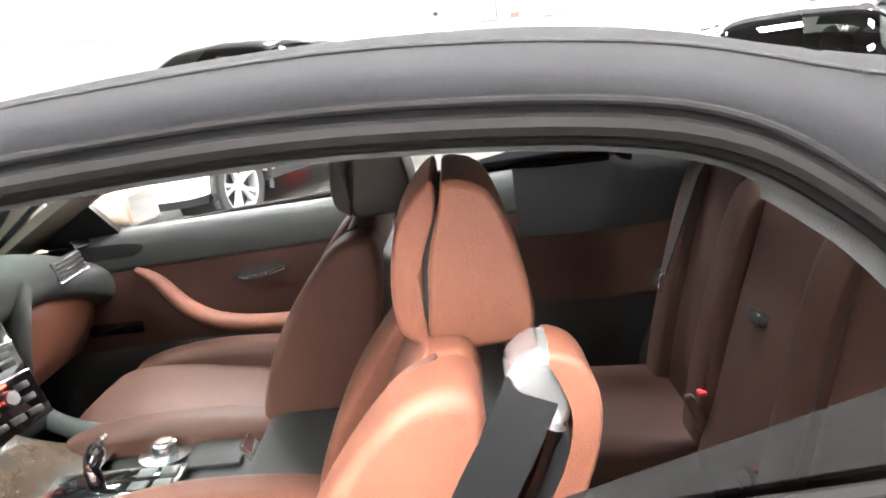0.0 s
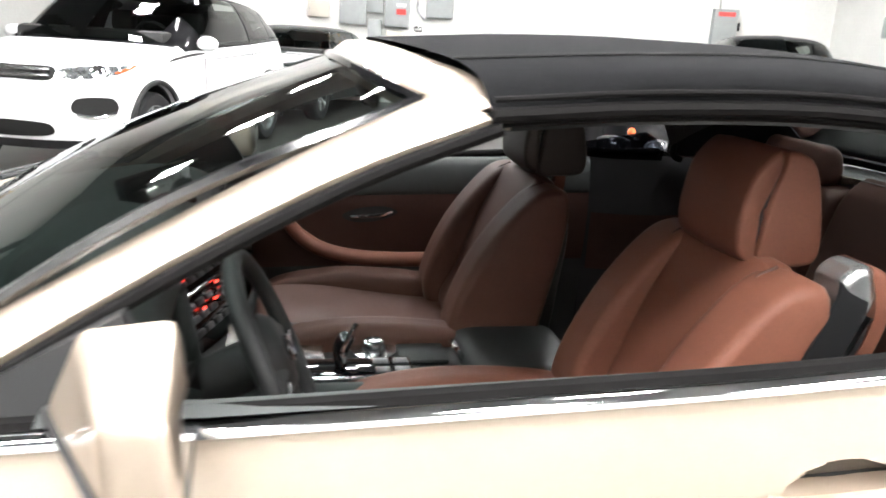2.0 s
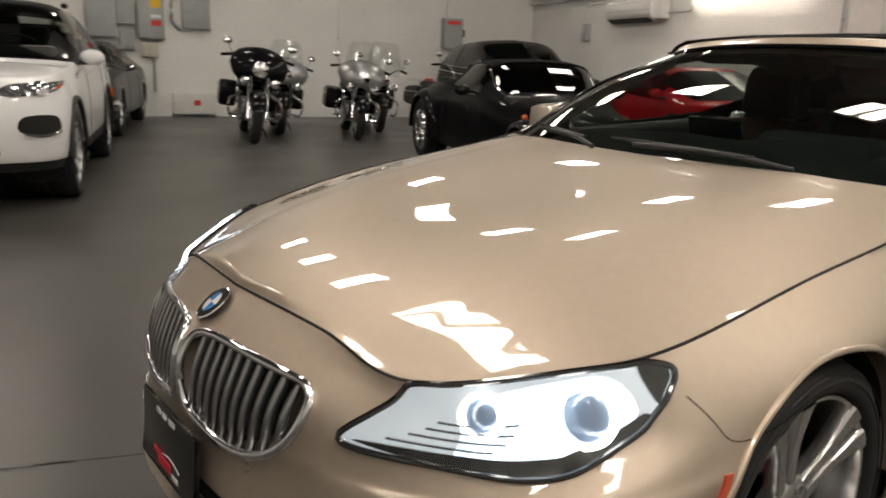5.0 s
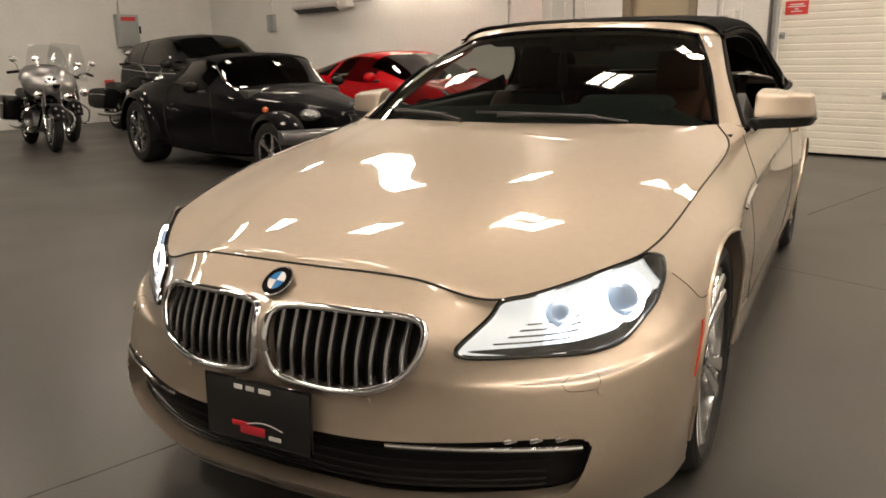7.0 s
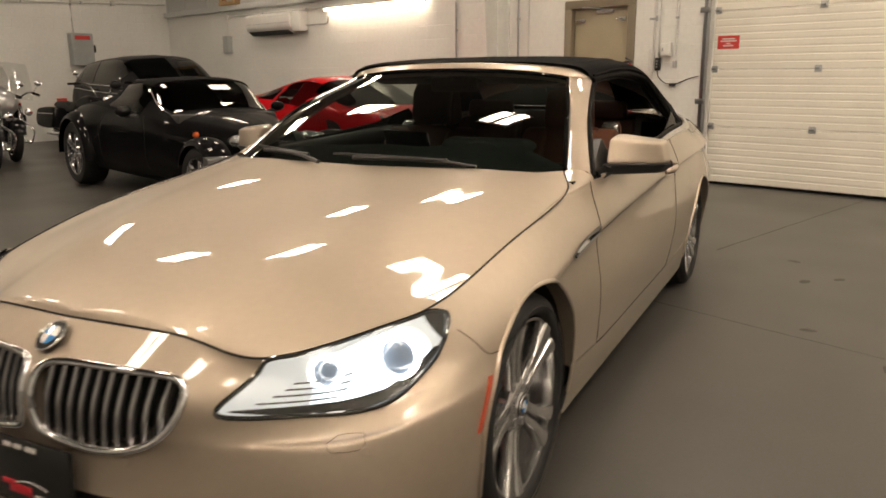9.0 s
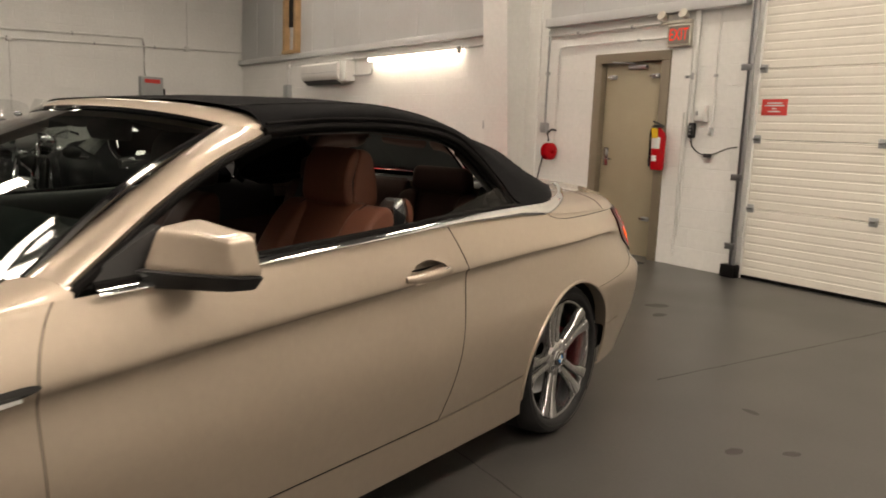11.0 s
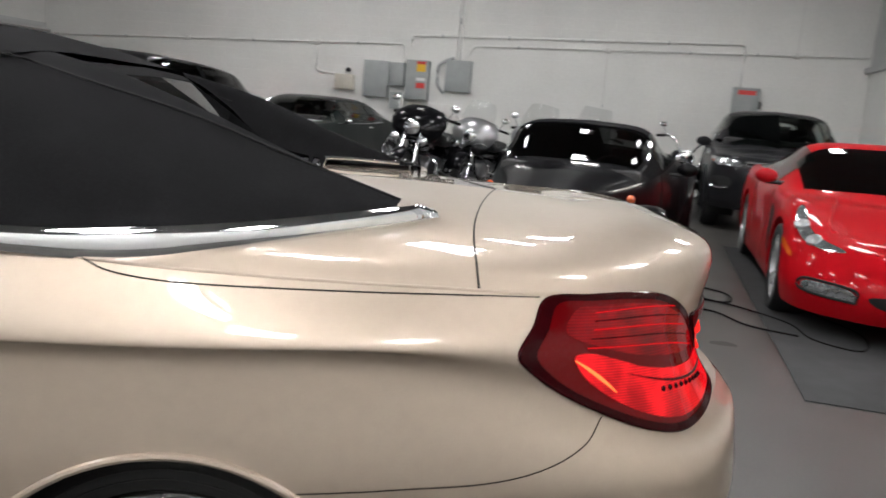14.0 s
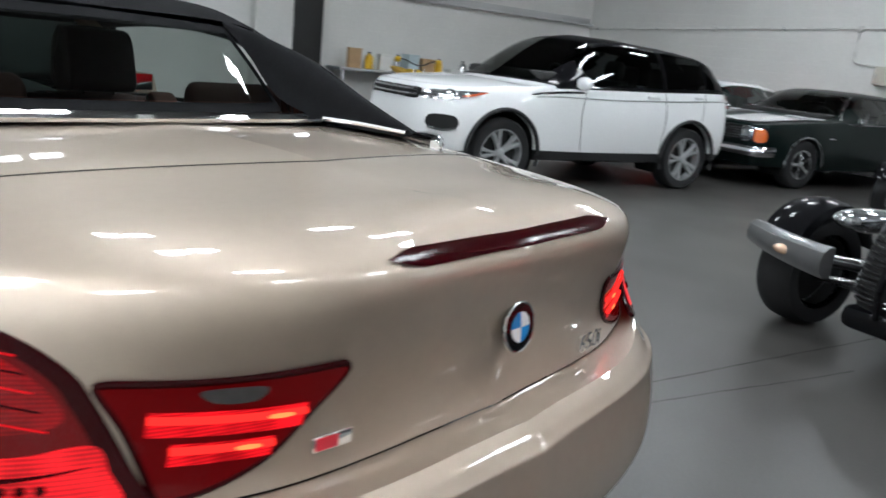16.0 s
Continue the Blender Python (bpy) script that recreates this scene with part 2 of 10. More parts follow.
def spline(pts, n, closed=False):
    """n + 1 points on a Catmull-Rom curve through pts."""
    pts = [Vector(p) for p in pts]
    c = len(pts)
    out = []
    for i in range(n + 1):
        t = i / n * (c if closed else c - 1)
        k = min(int(t), (c if closed else c - 1) - 1)
        f = t - k
        if closed:
            a, b, d, e = pts[(k - 1) % c], pts[k % c], pts[(k + 1) % c], pts[(k + 2) % c]
        else:
            b, d = pts[k], pts[k + 1]
            a = pts[k - 1] if k else b * 2 - d
            e = pts[k + 2] if k + 2 < c else d * 2 - b
        out.append(0.5 * (b * 2 + (d - a) * f + (a * 2 - b * 5 + d * 4 - e) * f * f + (b * 3 - a - d * 3 + e) * f * f * f))
    return out


def tube(bm, pts, r, seg=10, n=0, closed=False, flat=1.0):
    """A round bar along a curve; flat squashes it upward."""
    path = spline(pts, n, closed) if n else [Vector(p) for p in pts]
    if closed and n:
        path = path[:-1]
    c = len(path)
    rings = []
    up = Vector((0, 0, 1))
    for i, p in enumerate(path):
        if closed:
            d = path[(i + 1) % c] - path[i - 1]
        else:
            d = path[min(i + 1, c - 1)] - path[max(i - 1, 0)]
        d = d.normalized() if d.length > 1e-9 else Vector((0, 1, 0))
        s = d.cross(up)
        s = s.normalized() if s.length > 1e-3 else Vector((1, 0, 0))
        w = s.cross(d).normalized()
        rr = r[i] if isinstance(r, (list, tuple)) else r
        rings.append([bm.verts.new(p + s * (rr * math.cos(a)) + w * (rr * flat * math.sin(a)))
                      for a in [2 * math.pi * j / seg for j in range(seg)]])
    for i in range(c if closed else c - 1):
        p, q = rings[i], rings[(i + 1) % c]
        for j in range(seg):
            bm.faces.new((p[j], p[(j + 1) % seg], q[(j + 1) % seg], q[j]))
    if not closed:
        bm.faces.new(rings[0][::-1])
        bm.faces.new(rings[-1])
    return bm


def loft(bm, rings, caps=True):
    rows = [[bm.verts.new(p) for p in r] for r in rings]
    n = len(rows[0])
    for a, b in zip(rows, rows[1:]):
        for j in range(n):
            bm.faces.new((a[j], a[(j + 1) % n], b[(j + 1) % n], b[j]))
    if caps:
        bm.faces.new(rows[0][::-1])
        bm.faces.new(rows[-1])
    return bm


def cushion(bm, outline, x0, x1, soft=0.03, n=40, crown=0.0):
    """A padded body: a side outline (y, z) carried across from x0 to x1, drawn in and rounded at both ends."""
    pts = [(p.x, p.y) for p in spline([(a, b, 0) for a, b in outline], n, True)[:-1]]
    cy = sum(p[0] for p in pts) / n
    cz = sum(p[1] for p in pts) / n
    st = []
    for k in range(6):
        a = math.pi / 2 * k / 5
        st.append((soft * (1 - math.cos(a)), soft * (1 - math.sin(a))))
    w = x1 - x0
    line = [(x0 + d, i) for d, i in st] + [(x0 + w * f, -crown * math.sin(math.pi * f)) for f in (.35, .5, .65)] + [(x1 - d, i) for d, i in st[::-1]]
    out = []
    for x, ins in line:
        ring = []
        for y, z in pts:
            d = math.hypot(y - cy, z - cz)
            f = max(0.05, (d - ins) / d)
            ring.append(Vector((x, cy + (y - cy) * f, cz + (z - cz) * f)))
        out.append(ring)
    return loft(bm, out)


def facing_out(ob, way):
    """Turns a pane's faces over where most of them look inwards."""
    if sum(p.normal.dot(way) * p.area for p in ob.data.polygons) < 0:
        ob.data.flip_normals()


def facet_body(bm, near, far, power=9.0, n=14):
    """A six-sided body with softened edges and slightly bowed faces: two rings of four corners."""
    made = {}

    def vert(p):
        key = tuple(round(c, 5) for c in p)
        if key not in made:
            k = sum(abs(c) ** power for c in p) ** (-1 / power)
            a, b, c = [(q * k + 1) / 2 for q in p]
            lo = near[0].lerp(near[1], a).lerp(near[3].lerp(near[2], a), b)
            hi = far[0].lerp(far[1], a).lerp(far[3].lerp(far[2], a), b)
            made[key] = bm.verts.new(lo.lerp(hi, c))
        return made[key]
    for axis in range(3):
        for sign in (-1, 1):
            def at(i, j):
                q = [0.0, 0.0, 0.0]
                q[axis] = sign
                q[(axis + 1) % 3] = math.tan((2 * i / n - 1) * math.pi / 4)
                q[(axis + 2) % 3] = math.tan((2 * j / n - 1) * math.pi / 4)
                return vert(q)
            for i in range(n):
                for j in range(n):
                    bm.faces.new((at(i, j), at(i + 1, j), at(i + 1, j + 1), at(i, j + 1)))
    bmesh.ops.recalc_face_normals(bm, faces=bm.faces)
    return bm


class Skin:
    """A smooth sheet laid over lines that run the same way; u goes along the lines by station, v across them."""

    def __init__(self, lines, side=1.0):
        self.g = [[Vector((p[0] * side, p[1], p[2])) for p in ln] for ln in lines]
        self.side = side

    @staticmethod
    def cr(p, t):
        c = len(p)
        k = max(0, min(int(t), c - 2))
        f = t - k
        b, d = p[k], p[k + 1]
        a = p[k - 1] if k else b * 2 - d
        e = p[k + 2] if k + 2 < c else d * 2 - b
        return 0.5 * (b * 2 + (d - a) * f + (a * 2 - b * 5 + d * 4 - e) * f * f + (b * 3 - a - d * 3 + e) * f * f * f)

    def at(self, u, v):
        k = max(0, min(int(v), len(self.g) - 2))
        lo = max(0, k - 1)
        hi = min(len(self.g), k + 3)
        return self.cr([self.cr(ln, u) for ln in self.g[lo:hi]], v - lo)

    def normal(self, u, v):
        nu, nv = len(self.g[0]) - 1, len(self.g) - 1
        a = self.at(min(u + 0.02, nu), v) - self.at(max(u - 0.02, 0), v)
        b = self.at(u, min(v + 0.02, nv)) - self.at(u, max(v - 0.02, 0))
        n = a.cross(b)
        return n.normalized() * -self.side if n.length > 1e-12 else Vector((0, 0, 1))

    def out(self, u, v, d):
        return self.at(u, v) + self.normal(u, v) * d


def sheet(bm, f, nu, nv):
    """A grid of faces over f(s, t), s and t from 0 to 1."""
    g = [[bm.verts.new(f(i / nu, j / nv)) for j in range(nv + 1)] for i in range(nu + 1)]
    for i in range(nu):
        for j in range(nv):
            bm.faces.new((g[i][j], g[i + 1][j], g[i + 1][j + 1], g[i][j + 1]))
    return g


def value(c, t):
    return c(t) if callable(c) else c


def panel(bm, skin, u0, u1, v0, v1, nu, nv, off=0.0, gap=0.0018, lip=0.012):
    """A pressed panel over part of a skin: its edges stop short of the joint and fold inwards. Bounds may be functions."""
    def uv(s, t):
        v = value(v0, s) * (1 - t) + value(v1, s) * t
        a, b = value(u0, t), value(u1, t)
        return a + (b - a) * s, v
    g = sheet(bm, lambda s, t: skin.out(*uv(s, t), off), nu, nv)
    if lip:
        ring = [(i, 0) for i in range(nu)] + [(nu, j) for j in range(nv)] + [(i, nv) for i in range(nu, 0, -1)] + [(0, j) for j in range(nv, 0, -1)]
        inner = []
        for i, j in ring:
            p = g[i][j]
            u, v = uv(i / nu, j / nv)
            n = skin.normal(u, v)
            ii, jj = min(max(i, 1), nu - 1), min(max(j, 1), nv - 1)
            d = g[ii][jj].co - p.co
            if d.length > 1e-6:
                p.co += d.normalized() * gap
            inner.append(bm.verts.new(p.co - n * lip))
        c = len(ring)
        for k in range(c):
            a, b = g[ring[k][0]][ring[k][1]], g[ring[(k + 1) % c][0]][ring[(k + 1) % c][1]]
            try:
                bm.faces.new((a, b, inner[(k + 1) % c], inner[k]))
            except ValueError:
                pass
    return g


def inside(poly, x, y):
    c = False
    j = len(poly) - 1
    for i in range(len(poly)):
        xi, yi = poly[i]
        xj, yj = poly[j]
        if (yi > y) != (yj > y) and x < (xj - xi) * (y - yi) / (yj - yi + 1e-12) + xi:
            c = not c
        j = i
    return c


def nearest(poly, x, y):
    best = None
    for i in range(len(poly)):
        (ax, ay), (bx, by) = poly[i - 1], poly[i]
        dx, dy = bx - ax, by - ay
        t = max(0, min(1, ((x - ax) * dx + (y - ay) * dy) / (dx * dx + dy * dy + 1e-12)))
        px, py = ax + dx * t, ay + dy * t
        d = (px - x) ** 2 + (py - y) ** 2
        if best is None or d < best[0]:
            best = (d, px, py)
    return best[1], best[2]


def hole(bm, poly, ax, ay, test=None, depth=0.0, way=None):
    """Cuts an opening of that outline, seen along the third axis, and folds its rim by depth along way."""
    dead = []
    for f in bm.faces:
        c = f.calc_center_median()
        if (test is None or test(c)) and inside(poly, c[ax], c[ay]):
            dead.append(f)
    if not dead:
        return
    old = {v for f in dead for v in f.verts}
    bmesh.ops.delete(bm, geom=dead, context="FACES")
    rim = [v for v in old if v.is_valid and any(e.is_boundary for e in v.link_edges)]
    for v in rim:
        v.co[ax], v.co[ay] = nearest(poly, v.co[ax], v.co[ay])
    if depth:
        rs = set(rim)
        es = [e for e in bm.edges if e.is_boundary and e.verts[0] in rs and e.verts[1] in rs]
        r = bmesh.ops.extrude_edge_only(bm, edges=es)
        for v in r["geom"]:
            if isinstance(v, bmesh.types.BMVert):
                v.co += way * depth


def circle(cx, cy, r, n=64):
    return [(cx + r * math.cos(2 * math.pi * i / n), cy + r * math.sin(2 * math.pi * i / n)) for i in range(n)]


def text_mesh(body, size, depth=0.0):
    cu = bpy.data.curves.new("txt", "FONT")
    cu.body, cu.size, cu.extrude, cu.align_x, cu.align_y = body, size, depth, "CENTER", "CENTER"
    ob = bpy.data.objects.new("txt", cu)
    scene.collection.objects.link(ob)
    me = bpy.data.meshes.new_from_object(ob.evaluated_get(bpy.context.evaluated_depsgraph_get()))
    bm = bmesh.new()
    bm.from_mesh(me)
    bpy.data.objects.remove(ob)
    bpy.data.curves.remove(cu)
    bpy.data.meshes.remove(me)
    return bm


# ---- the hall ----
ANG_B, ANG_A = math.radians(18.0), math.radians(11.5)
UB = Vector((math.cos(ANG_B), -math.sin(ANG_B), 0))      # along the door wall
NB = Vector((math.sin(ANG_B), math.cos(ANG_B), 0))       # out of the door wall, into the hall
UA = Vector((math.sin(ANG_A), math.cos(ANG_A), 0))       # along the long wall
OB = Vector((-0.33, -6.06, 0))
OA = Vector((12.95, -5.0, 0))
HIGH = 4.9


def meet(p, u, q, w):
    d = u.x * -w.y + w.x * u.y
    s = ((q.x - p.x) * -w.y + w.x * (q.y - p.y)) / d
    return p + u * s, s


CORNER_AB, S_AB = meet(OB, UB, OA, UA)
OC = Vector((14.6, 6.3, 0))
CORNER_AC = meet(OA, UA, OC, -UB)[0]


def wall_frame(o, u):
    """x along the wall, y into the hall, z up."""
    n = Vector((-u.y, u.x, 0))
    return Matrix(((u.x, n.x, 0, o.x), (u.y, n.y, 0, o.y), (0, 0, 1, 0), (0, 0, 0, 1)))


WB = wall_frame(OB, UB)                 # s grows towards the long wall
WA = wall_frame(CORNER_AB, UA)          # r grows from the door wall's corner
WC = wall_frame(CORNER_AC, -UB)         # s grows away from the long wall


def block_wall_mat(name, base, blocks=True):
    m = mat(name, base, rough=0.55, vary=0.05, grain=0.03, scale=0.9)
    nt = m.node_tree
    b = nt.nodes["Principled BSDF"]
    if blocks:
        tc = nt.nodes.new("ShaderNodeTexCoord")
        mp = nt.nodes.new("ShaderNodeMapping")
        mp.inputs["Rotation"].default_value = (math.radians(90), 0, 0)
        br = nt.nodes.new("ShaderNodeTexBrick")
        br.inputs["Scale"].default_value = 1.0
        br.inputs["Brick Width"].default_value, br.inputs["Row Height"].default_value = 0.4, 0.2
        br.inputs["Mortar Size"].default_value = 0.006
        br.inputs["Mortar Smooth"].default_value = 0.6
        ns = nt.nodes.new("ShaderNodeTexNoise")
        ns.inputs["Scale"].default_value = 60
        ad = nt.nodes.new("ShaderNodeMath")
        ad.operation = "MULTIPLY_ADD"
        ad.inputs[1].default_value = -1.0
        bp = nt.nodes.new("ShaderNodeBump")
        bp.inputs["Strength"].default_value, bp.inputs["Distance"].default_value = 0.5, 0.006
        nt.links.new(tc.outputs["Object"], mp.inputs["Vector"])
        nt.links.new(mp.outputs[0], br.inputs["Vector"])
        nt.links.new(tc.outputs["Object"], ns.inputs["Vector"])
        nt.links.new(br.outputs["Fac"], ad.inputs[0])
        nt.links.new(ns.outputs["Fac"], ad.inputs[2])
        nt.links.new(ad.outputs[0], bp.inputs["Height"])
        nt.links.new(bp.outputs[0], b.inputs["Normal"])
    return m


M_WALL = block_wall_mat("painted_block", (0.74, 0.74, 0.72))
M_SHEET = mat("grey_wall_sheet", (0.52, 0.53, 0.53), rough=0.5, vary=0.06, grain=0.02, scale=0.8)
M_CEIL = mat("dark_roof_deck", (0.10, 0.10, 0.10), rough=0.7, vary=0.05, scale=1.5)
M_CONDUIT = mat("painted_conduit", (0.66, 0.66, 0.64), rough=0.4, vary=0.04, scale=8)
M_GALV = mat("galvanised_steel", (0.42, 0.43, 0.44), rough=0.42, metal=0.8, vary=0.1, grain=0.05, scale=8)
M_PANELG = mat("grey_enamel", (0.33, 0.35, 0.35), rough=0.4, vary=0.05, scale=8)
M_BEIGEBOX = mat("beige_enamel", (0.55, 0.52, 0.45), rough=0.45, vary=0.05, scale=8)
M_YELLOW = mat("yellow_label", (0.8, 0.5, 0.03), rough=0.5)
M_SIGNRED = mat("sign_red", (0.62, 0.05, 0.045), rough=0.45, vary=0.03, scale=30)
M_DOORTAN = mat("tan_door_paint", (0.34, 0.29, 0.205), rough=0.42, vary=0.05, grain=0.02, scale=3)
M_FRAMETAN = mat("brown_frame_paint", (0.20, 0.165, 0.12), rough=0.45, vary=0.06, scale=5)
M_GDOOR = mat("cream_door_sheet", (0.80, 0.77, 0.70), rough=0.42, vary=0.04, grain=0.02, scale=1.6, bump=0.2, bscale=120)
M_CARD = mat("cardboard", (0.42, 0.28, 0.15), rough=0.8, vary=0.08, grain=0.05, scale=9)
M_PLY = mat("raw_wood", (0.42, 0.27, 0.14), rough=0.7, vary=0.2, grain=0.1, scale=5)
M_MAT = mat("rubber_mat", (0.035, 0.036, 0.037), rough=0.75, vary=0.2, grain=0.1, scale=5, bump=0.4, bscale=150)
M_WHITEPL = mat("white_plastic", (0.74, 0.74, 0.72), rough=0.35, vary=0.03, scale=8)
M_TUBE = glow("fluorescent_tube", (1.0, 0.95, 0.84), 42.0)
M_LIGHT = glow("ceiling_panel_glow", (1.0, 0.965, 0.92), 46.0)


def floor_material():
    m = mat("sealed_concrete", (0.17, 0.165, 0.155), rough=0.22)
    nt = m.node_tree
    b = nt.nodes["Principled BSDF"]
    tc = nt.nodes.new("ShaderNodeTexCoord")

    def noise_tex(scale, detail, lo, hi, tlo, thi):
        n = nt.nodes.new("ShaderNodeTexNoise")
        n.inputs["Scale"].default_value, n.inputs["Detail"].default_value = scale, detail
        nt.links.new(tc.outputs["Object"], n.inputs["Vector"])
        r = nt.nodes.new("ShaderNodeMapRange")
        for key, v in zip(("From Min", "From Max", "To Min", "To Max"), (lo, hi, tlo, thi)):
            r.inputs[key].default_value = v
        nt.links.new(n.outputs["Fac"], r.inputs["Value"])
        return r.outputs[0]

    def times(a, c):
        k = nt.nodes.new("ShaderNodeMath")
        k.operation = "MULTIPLY"
        nt.links.new(a, k.inputs[0])
        nt.links.new(c, k.inputs[1])
        return k.outputs[0]
    big = noise_tex(0.45, 3, 0.25, 0.75, 0.84, 1.14)
    mid = noise_tex(3.2, 4, 0.2, 0.8, 0.92, 1.07)
    fine = noise_tex(60, 3, 0.3, 0.7, 0.94, 1.06)
    k = times(times(big, mid), fine)
    sc = nt.nodes.new("ShaderNodeVectorMath")
    sc.operation = "SCALE"
    sc.inputs[0].default_value = (0.060, 0.057, 0.053)
    nt.links.new(k, sc.inputs["Scale"])
    nt.links.new(sc.outputs[0], b.inputs["Base Color"])
    rg = noise_tex(0.7, 2, 0.2, 0.8, 0.28, 0.42)
    nt.links.new(rg, b.inputs["Roughness"])
    bp = nt.nodes.new("ShaderNodeBump")
    bp.inputs["Strength"].default_value, bp.inputs["Distance"].default_value = 0.05, 0.001
    nt.links.new(fine, bp.inputs["Height"])
    nt.links.new(bp.outputs[0], b.inputs["Normal"])
    return m


M_FLOOR = floor_material()


def slab(name, pts, z0, z1, material, label="", category="", holes=()):
    """A flat slab of that outline."""
    bm = bmesh.new()
    lo = [bm.verts.new((p[0], p[1], z0)) for p in pts]
    hi = [bm.verts.new((p[0], p[1], z1)) for p in pts]
    bm.faces.new(lo[::-1])
    bm.faces.new(hi)
    for i in range(len(pts)):
        j = (i + 1) % len(pts)
        bm.faces.new((lo[i], lo[j], hi[j], hi[i]))
    ob = part(name, bm, material, smooth=False)
    tagged(ob, label, category, kind="structure")
    return ob


def wall(name, frame_m, s0, s1, z0, z1, material, openings=(), thick=0.2, label="painted concrete block wall", parent=None):
    """A wall along x of its frame, its face at y = 0, with openings (s0, s1, z0, z1) right through."""
    bm = bmesh.new()
    xs = sorted({s0, s1, *[o[0] for o in openings], *[o[1] for o in openings]})
    zs = sorted({z0, z1, *[o[2] for o in openings], *[o[3] for o in openings]})
    for i in range(len(xs) - 1):
        for k in range(len(zs) - 1):
            cx, cz = (xs[i] + xs[i + 1]) / 2, (zs[k] + zs[k + 1]) / 2
            if any(o[0] < cx < o[1] and o[2] < cz < o[3] for o in openings):
                continue
            box(bm, xs[i + 1] - xs[i], thick, zs[k + 1] - zs[k], Matrix.Translation((cx, -thick / 2, cz)))
    bmesh.ops.remove_doubles(bm, verts=bm.verts, dist=1e-4)
    seen_faces = {}
    dead = []
    for f in bm.faces:
        key = tuple(round(c, 3) for c in f.calc_center_median())
        if key in seen_faces:
            dead += [f, seen_faces[key]]
        seen_faces[key] = f
    bmesh.ops.delete(bm, geom=list(set(dead)), context="FACES")
    ob = part(name, bm, material, smooth=False)
    ob.matrix_world = frame_m
    tagged(ob, label, "wall", kind="structure")
    return ob


# The unseen fourth side is made up, pulled near to bounce light on the car.
FAR_L = CORNER_AC - UB * 18.6
S_LOW = -4.7
END_B = OB + UB * S_LOW
WD = wall_frame(FAR_L, (END_B - FAR_L).normalized())
slab("floor", [(40, -30), (40, 30), (-30, 30), (-30, -30)], -0.15, 0.0, M_FLOOR, "stained grey sealed concrete floor with a dull sheen", "floor")
slab("ceiling", [(p.x, p.y) for p in (CORNER_AB + Vector((.5, -.5, 0)), CORNER_AC + Vector((.5, .5, 0)), FAR_L + Vector((-.5, .5, 0)), END_B + Vector((-.5, -.5, 0)))],
     HIGH, HIGH + 0.2, M_CEIL, "dark grey roof deck", "ceiling")
DOOR_S0, DOOR_S1, DOOR_H = 1.02, 1.98, 2.13
GD_S0, GD_S1, GD_H = -3.75, -0.02, 3.3
wall("wall_door_side", WB, S_LOW, S_AB + 0.25, 0, HIGH, M_WALL, [(DOOR_S0, DOOR_S1, -0.0, DOOR_H), (GD_S0, GD_S1, 0.0, GD_H)],
     label="white painted concrete block wall with a door and garage door")
wall("wall_long", WA, -0.25, (CORNER_AC - CORNER_AB).length + 0.25, 0, HIGH, M_WALL, label="white painted concrete block wall with conduits")
wall("wall_far", WC, -0.25, 18.8, 0, HIGH, M_WALL, label="white painted wall at the far end of the hall")
wall("unseen_bounce_wall", WD, -0.25, (END_B - FAR_L).length + 0.25, 0, HIGH, M_WALL, label="unseen white wall, added close by to bounce light onto the car")


# ---- ceiling lights: rows of paired fluorescent panels ----
def ceiling_fixture():
    t = thing("ceiling_light", "white twin-panel fluorescent ceiling fixture", "ceiling light", "ceiling lights in rows")
    bm = bmesh.new()
    box(bm, 0.74, 0.70, 0.07, Matrix.Translation((0, 0, 0.045)), 0.008)
    part("housing", bm, M_WHITEPL, t)
    for sx in (-0.18, 0.18):
        bm = bmesh.new()
        box(bm, 0.26, 0.60, 0.012, Matrix.Translation((sx, 0, 0.004)), 0.003)
        part("diffuser", bm, M_LIGHT, t, "glowing white diffuser")
    return t


first = ceiling_fixture()
first.matrix_world = Matrix.Translation((-1.6, 2.3, HIGH - 0.09)) @ Matrix.Rotation(-ANG_B, 4, "Z")
for iy in range(4):
    for ix in range(5):
        if (ix, iy) == (0, 2):
            continue
        p = Vector((-1.6, 2.3, 0)) + UB * (3.1 * ix) + NB * (3.0 * (iy - 2))
        copy_thing(first, Matrix.Translation((p.x, p.y, HIGH - 0.09)) @ Matrix.Rotation(-ANG_B, 4, "Z"))
# Five more fixtures, unseen, added on the left to brighten the car's flank.
for p in ((-3.2, 3.6), (-3.3, 1.3), (-3.4, -1.0), (-3.6, -3.2), (-3.0, 6.0)):
    copy_thing(first, Matrix.Translation((p[0], p[1], HIGH - 0.09)) @ Matrix.Rotation(-ANG_B, 4, "Z"))


# ---- the champagne convertible: x across, y forward, standing on the origin ----
car = thing("convertible_car", "champagne-beige convertible with black canvas top and tan leather", "car")
SILL = [(0, 2.31, .160), (.33, 2.285, .160), (.67, 2.135, .160), (.825, 1.95, .165), (.872, 1.76, .17), (.885, 1.42, .17), (.872, 1.0, .165),
        (.875, .62, .165), (.88, 0, .165), (.885, -.65, .165), (.89, -1.05, .17), (.90, -1.43, .19), (.885, -1.80, .215), (.79, -2.24, .25), (.47, -2.45, .27), (0, -2.50, .28)]
LOWER = [(0, 2.378, .262), (.34, 2.345, .262), (.69, 2.178, .275), (.845, 1.985, .31), (.893, 1.78, .34), (.905, 1.42, .35), (.893, 1.0, .33),
         (.895, .62, .31), (.90, 0, .31), (.91, -.65, .32), (.922, -1.05, .35), (.93, -1.43, .38), (.915, -1.82, .42), (.832, -2.315, .46), (.495, -2.552, .485), (0, -2.605, .495)]
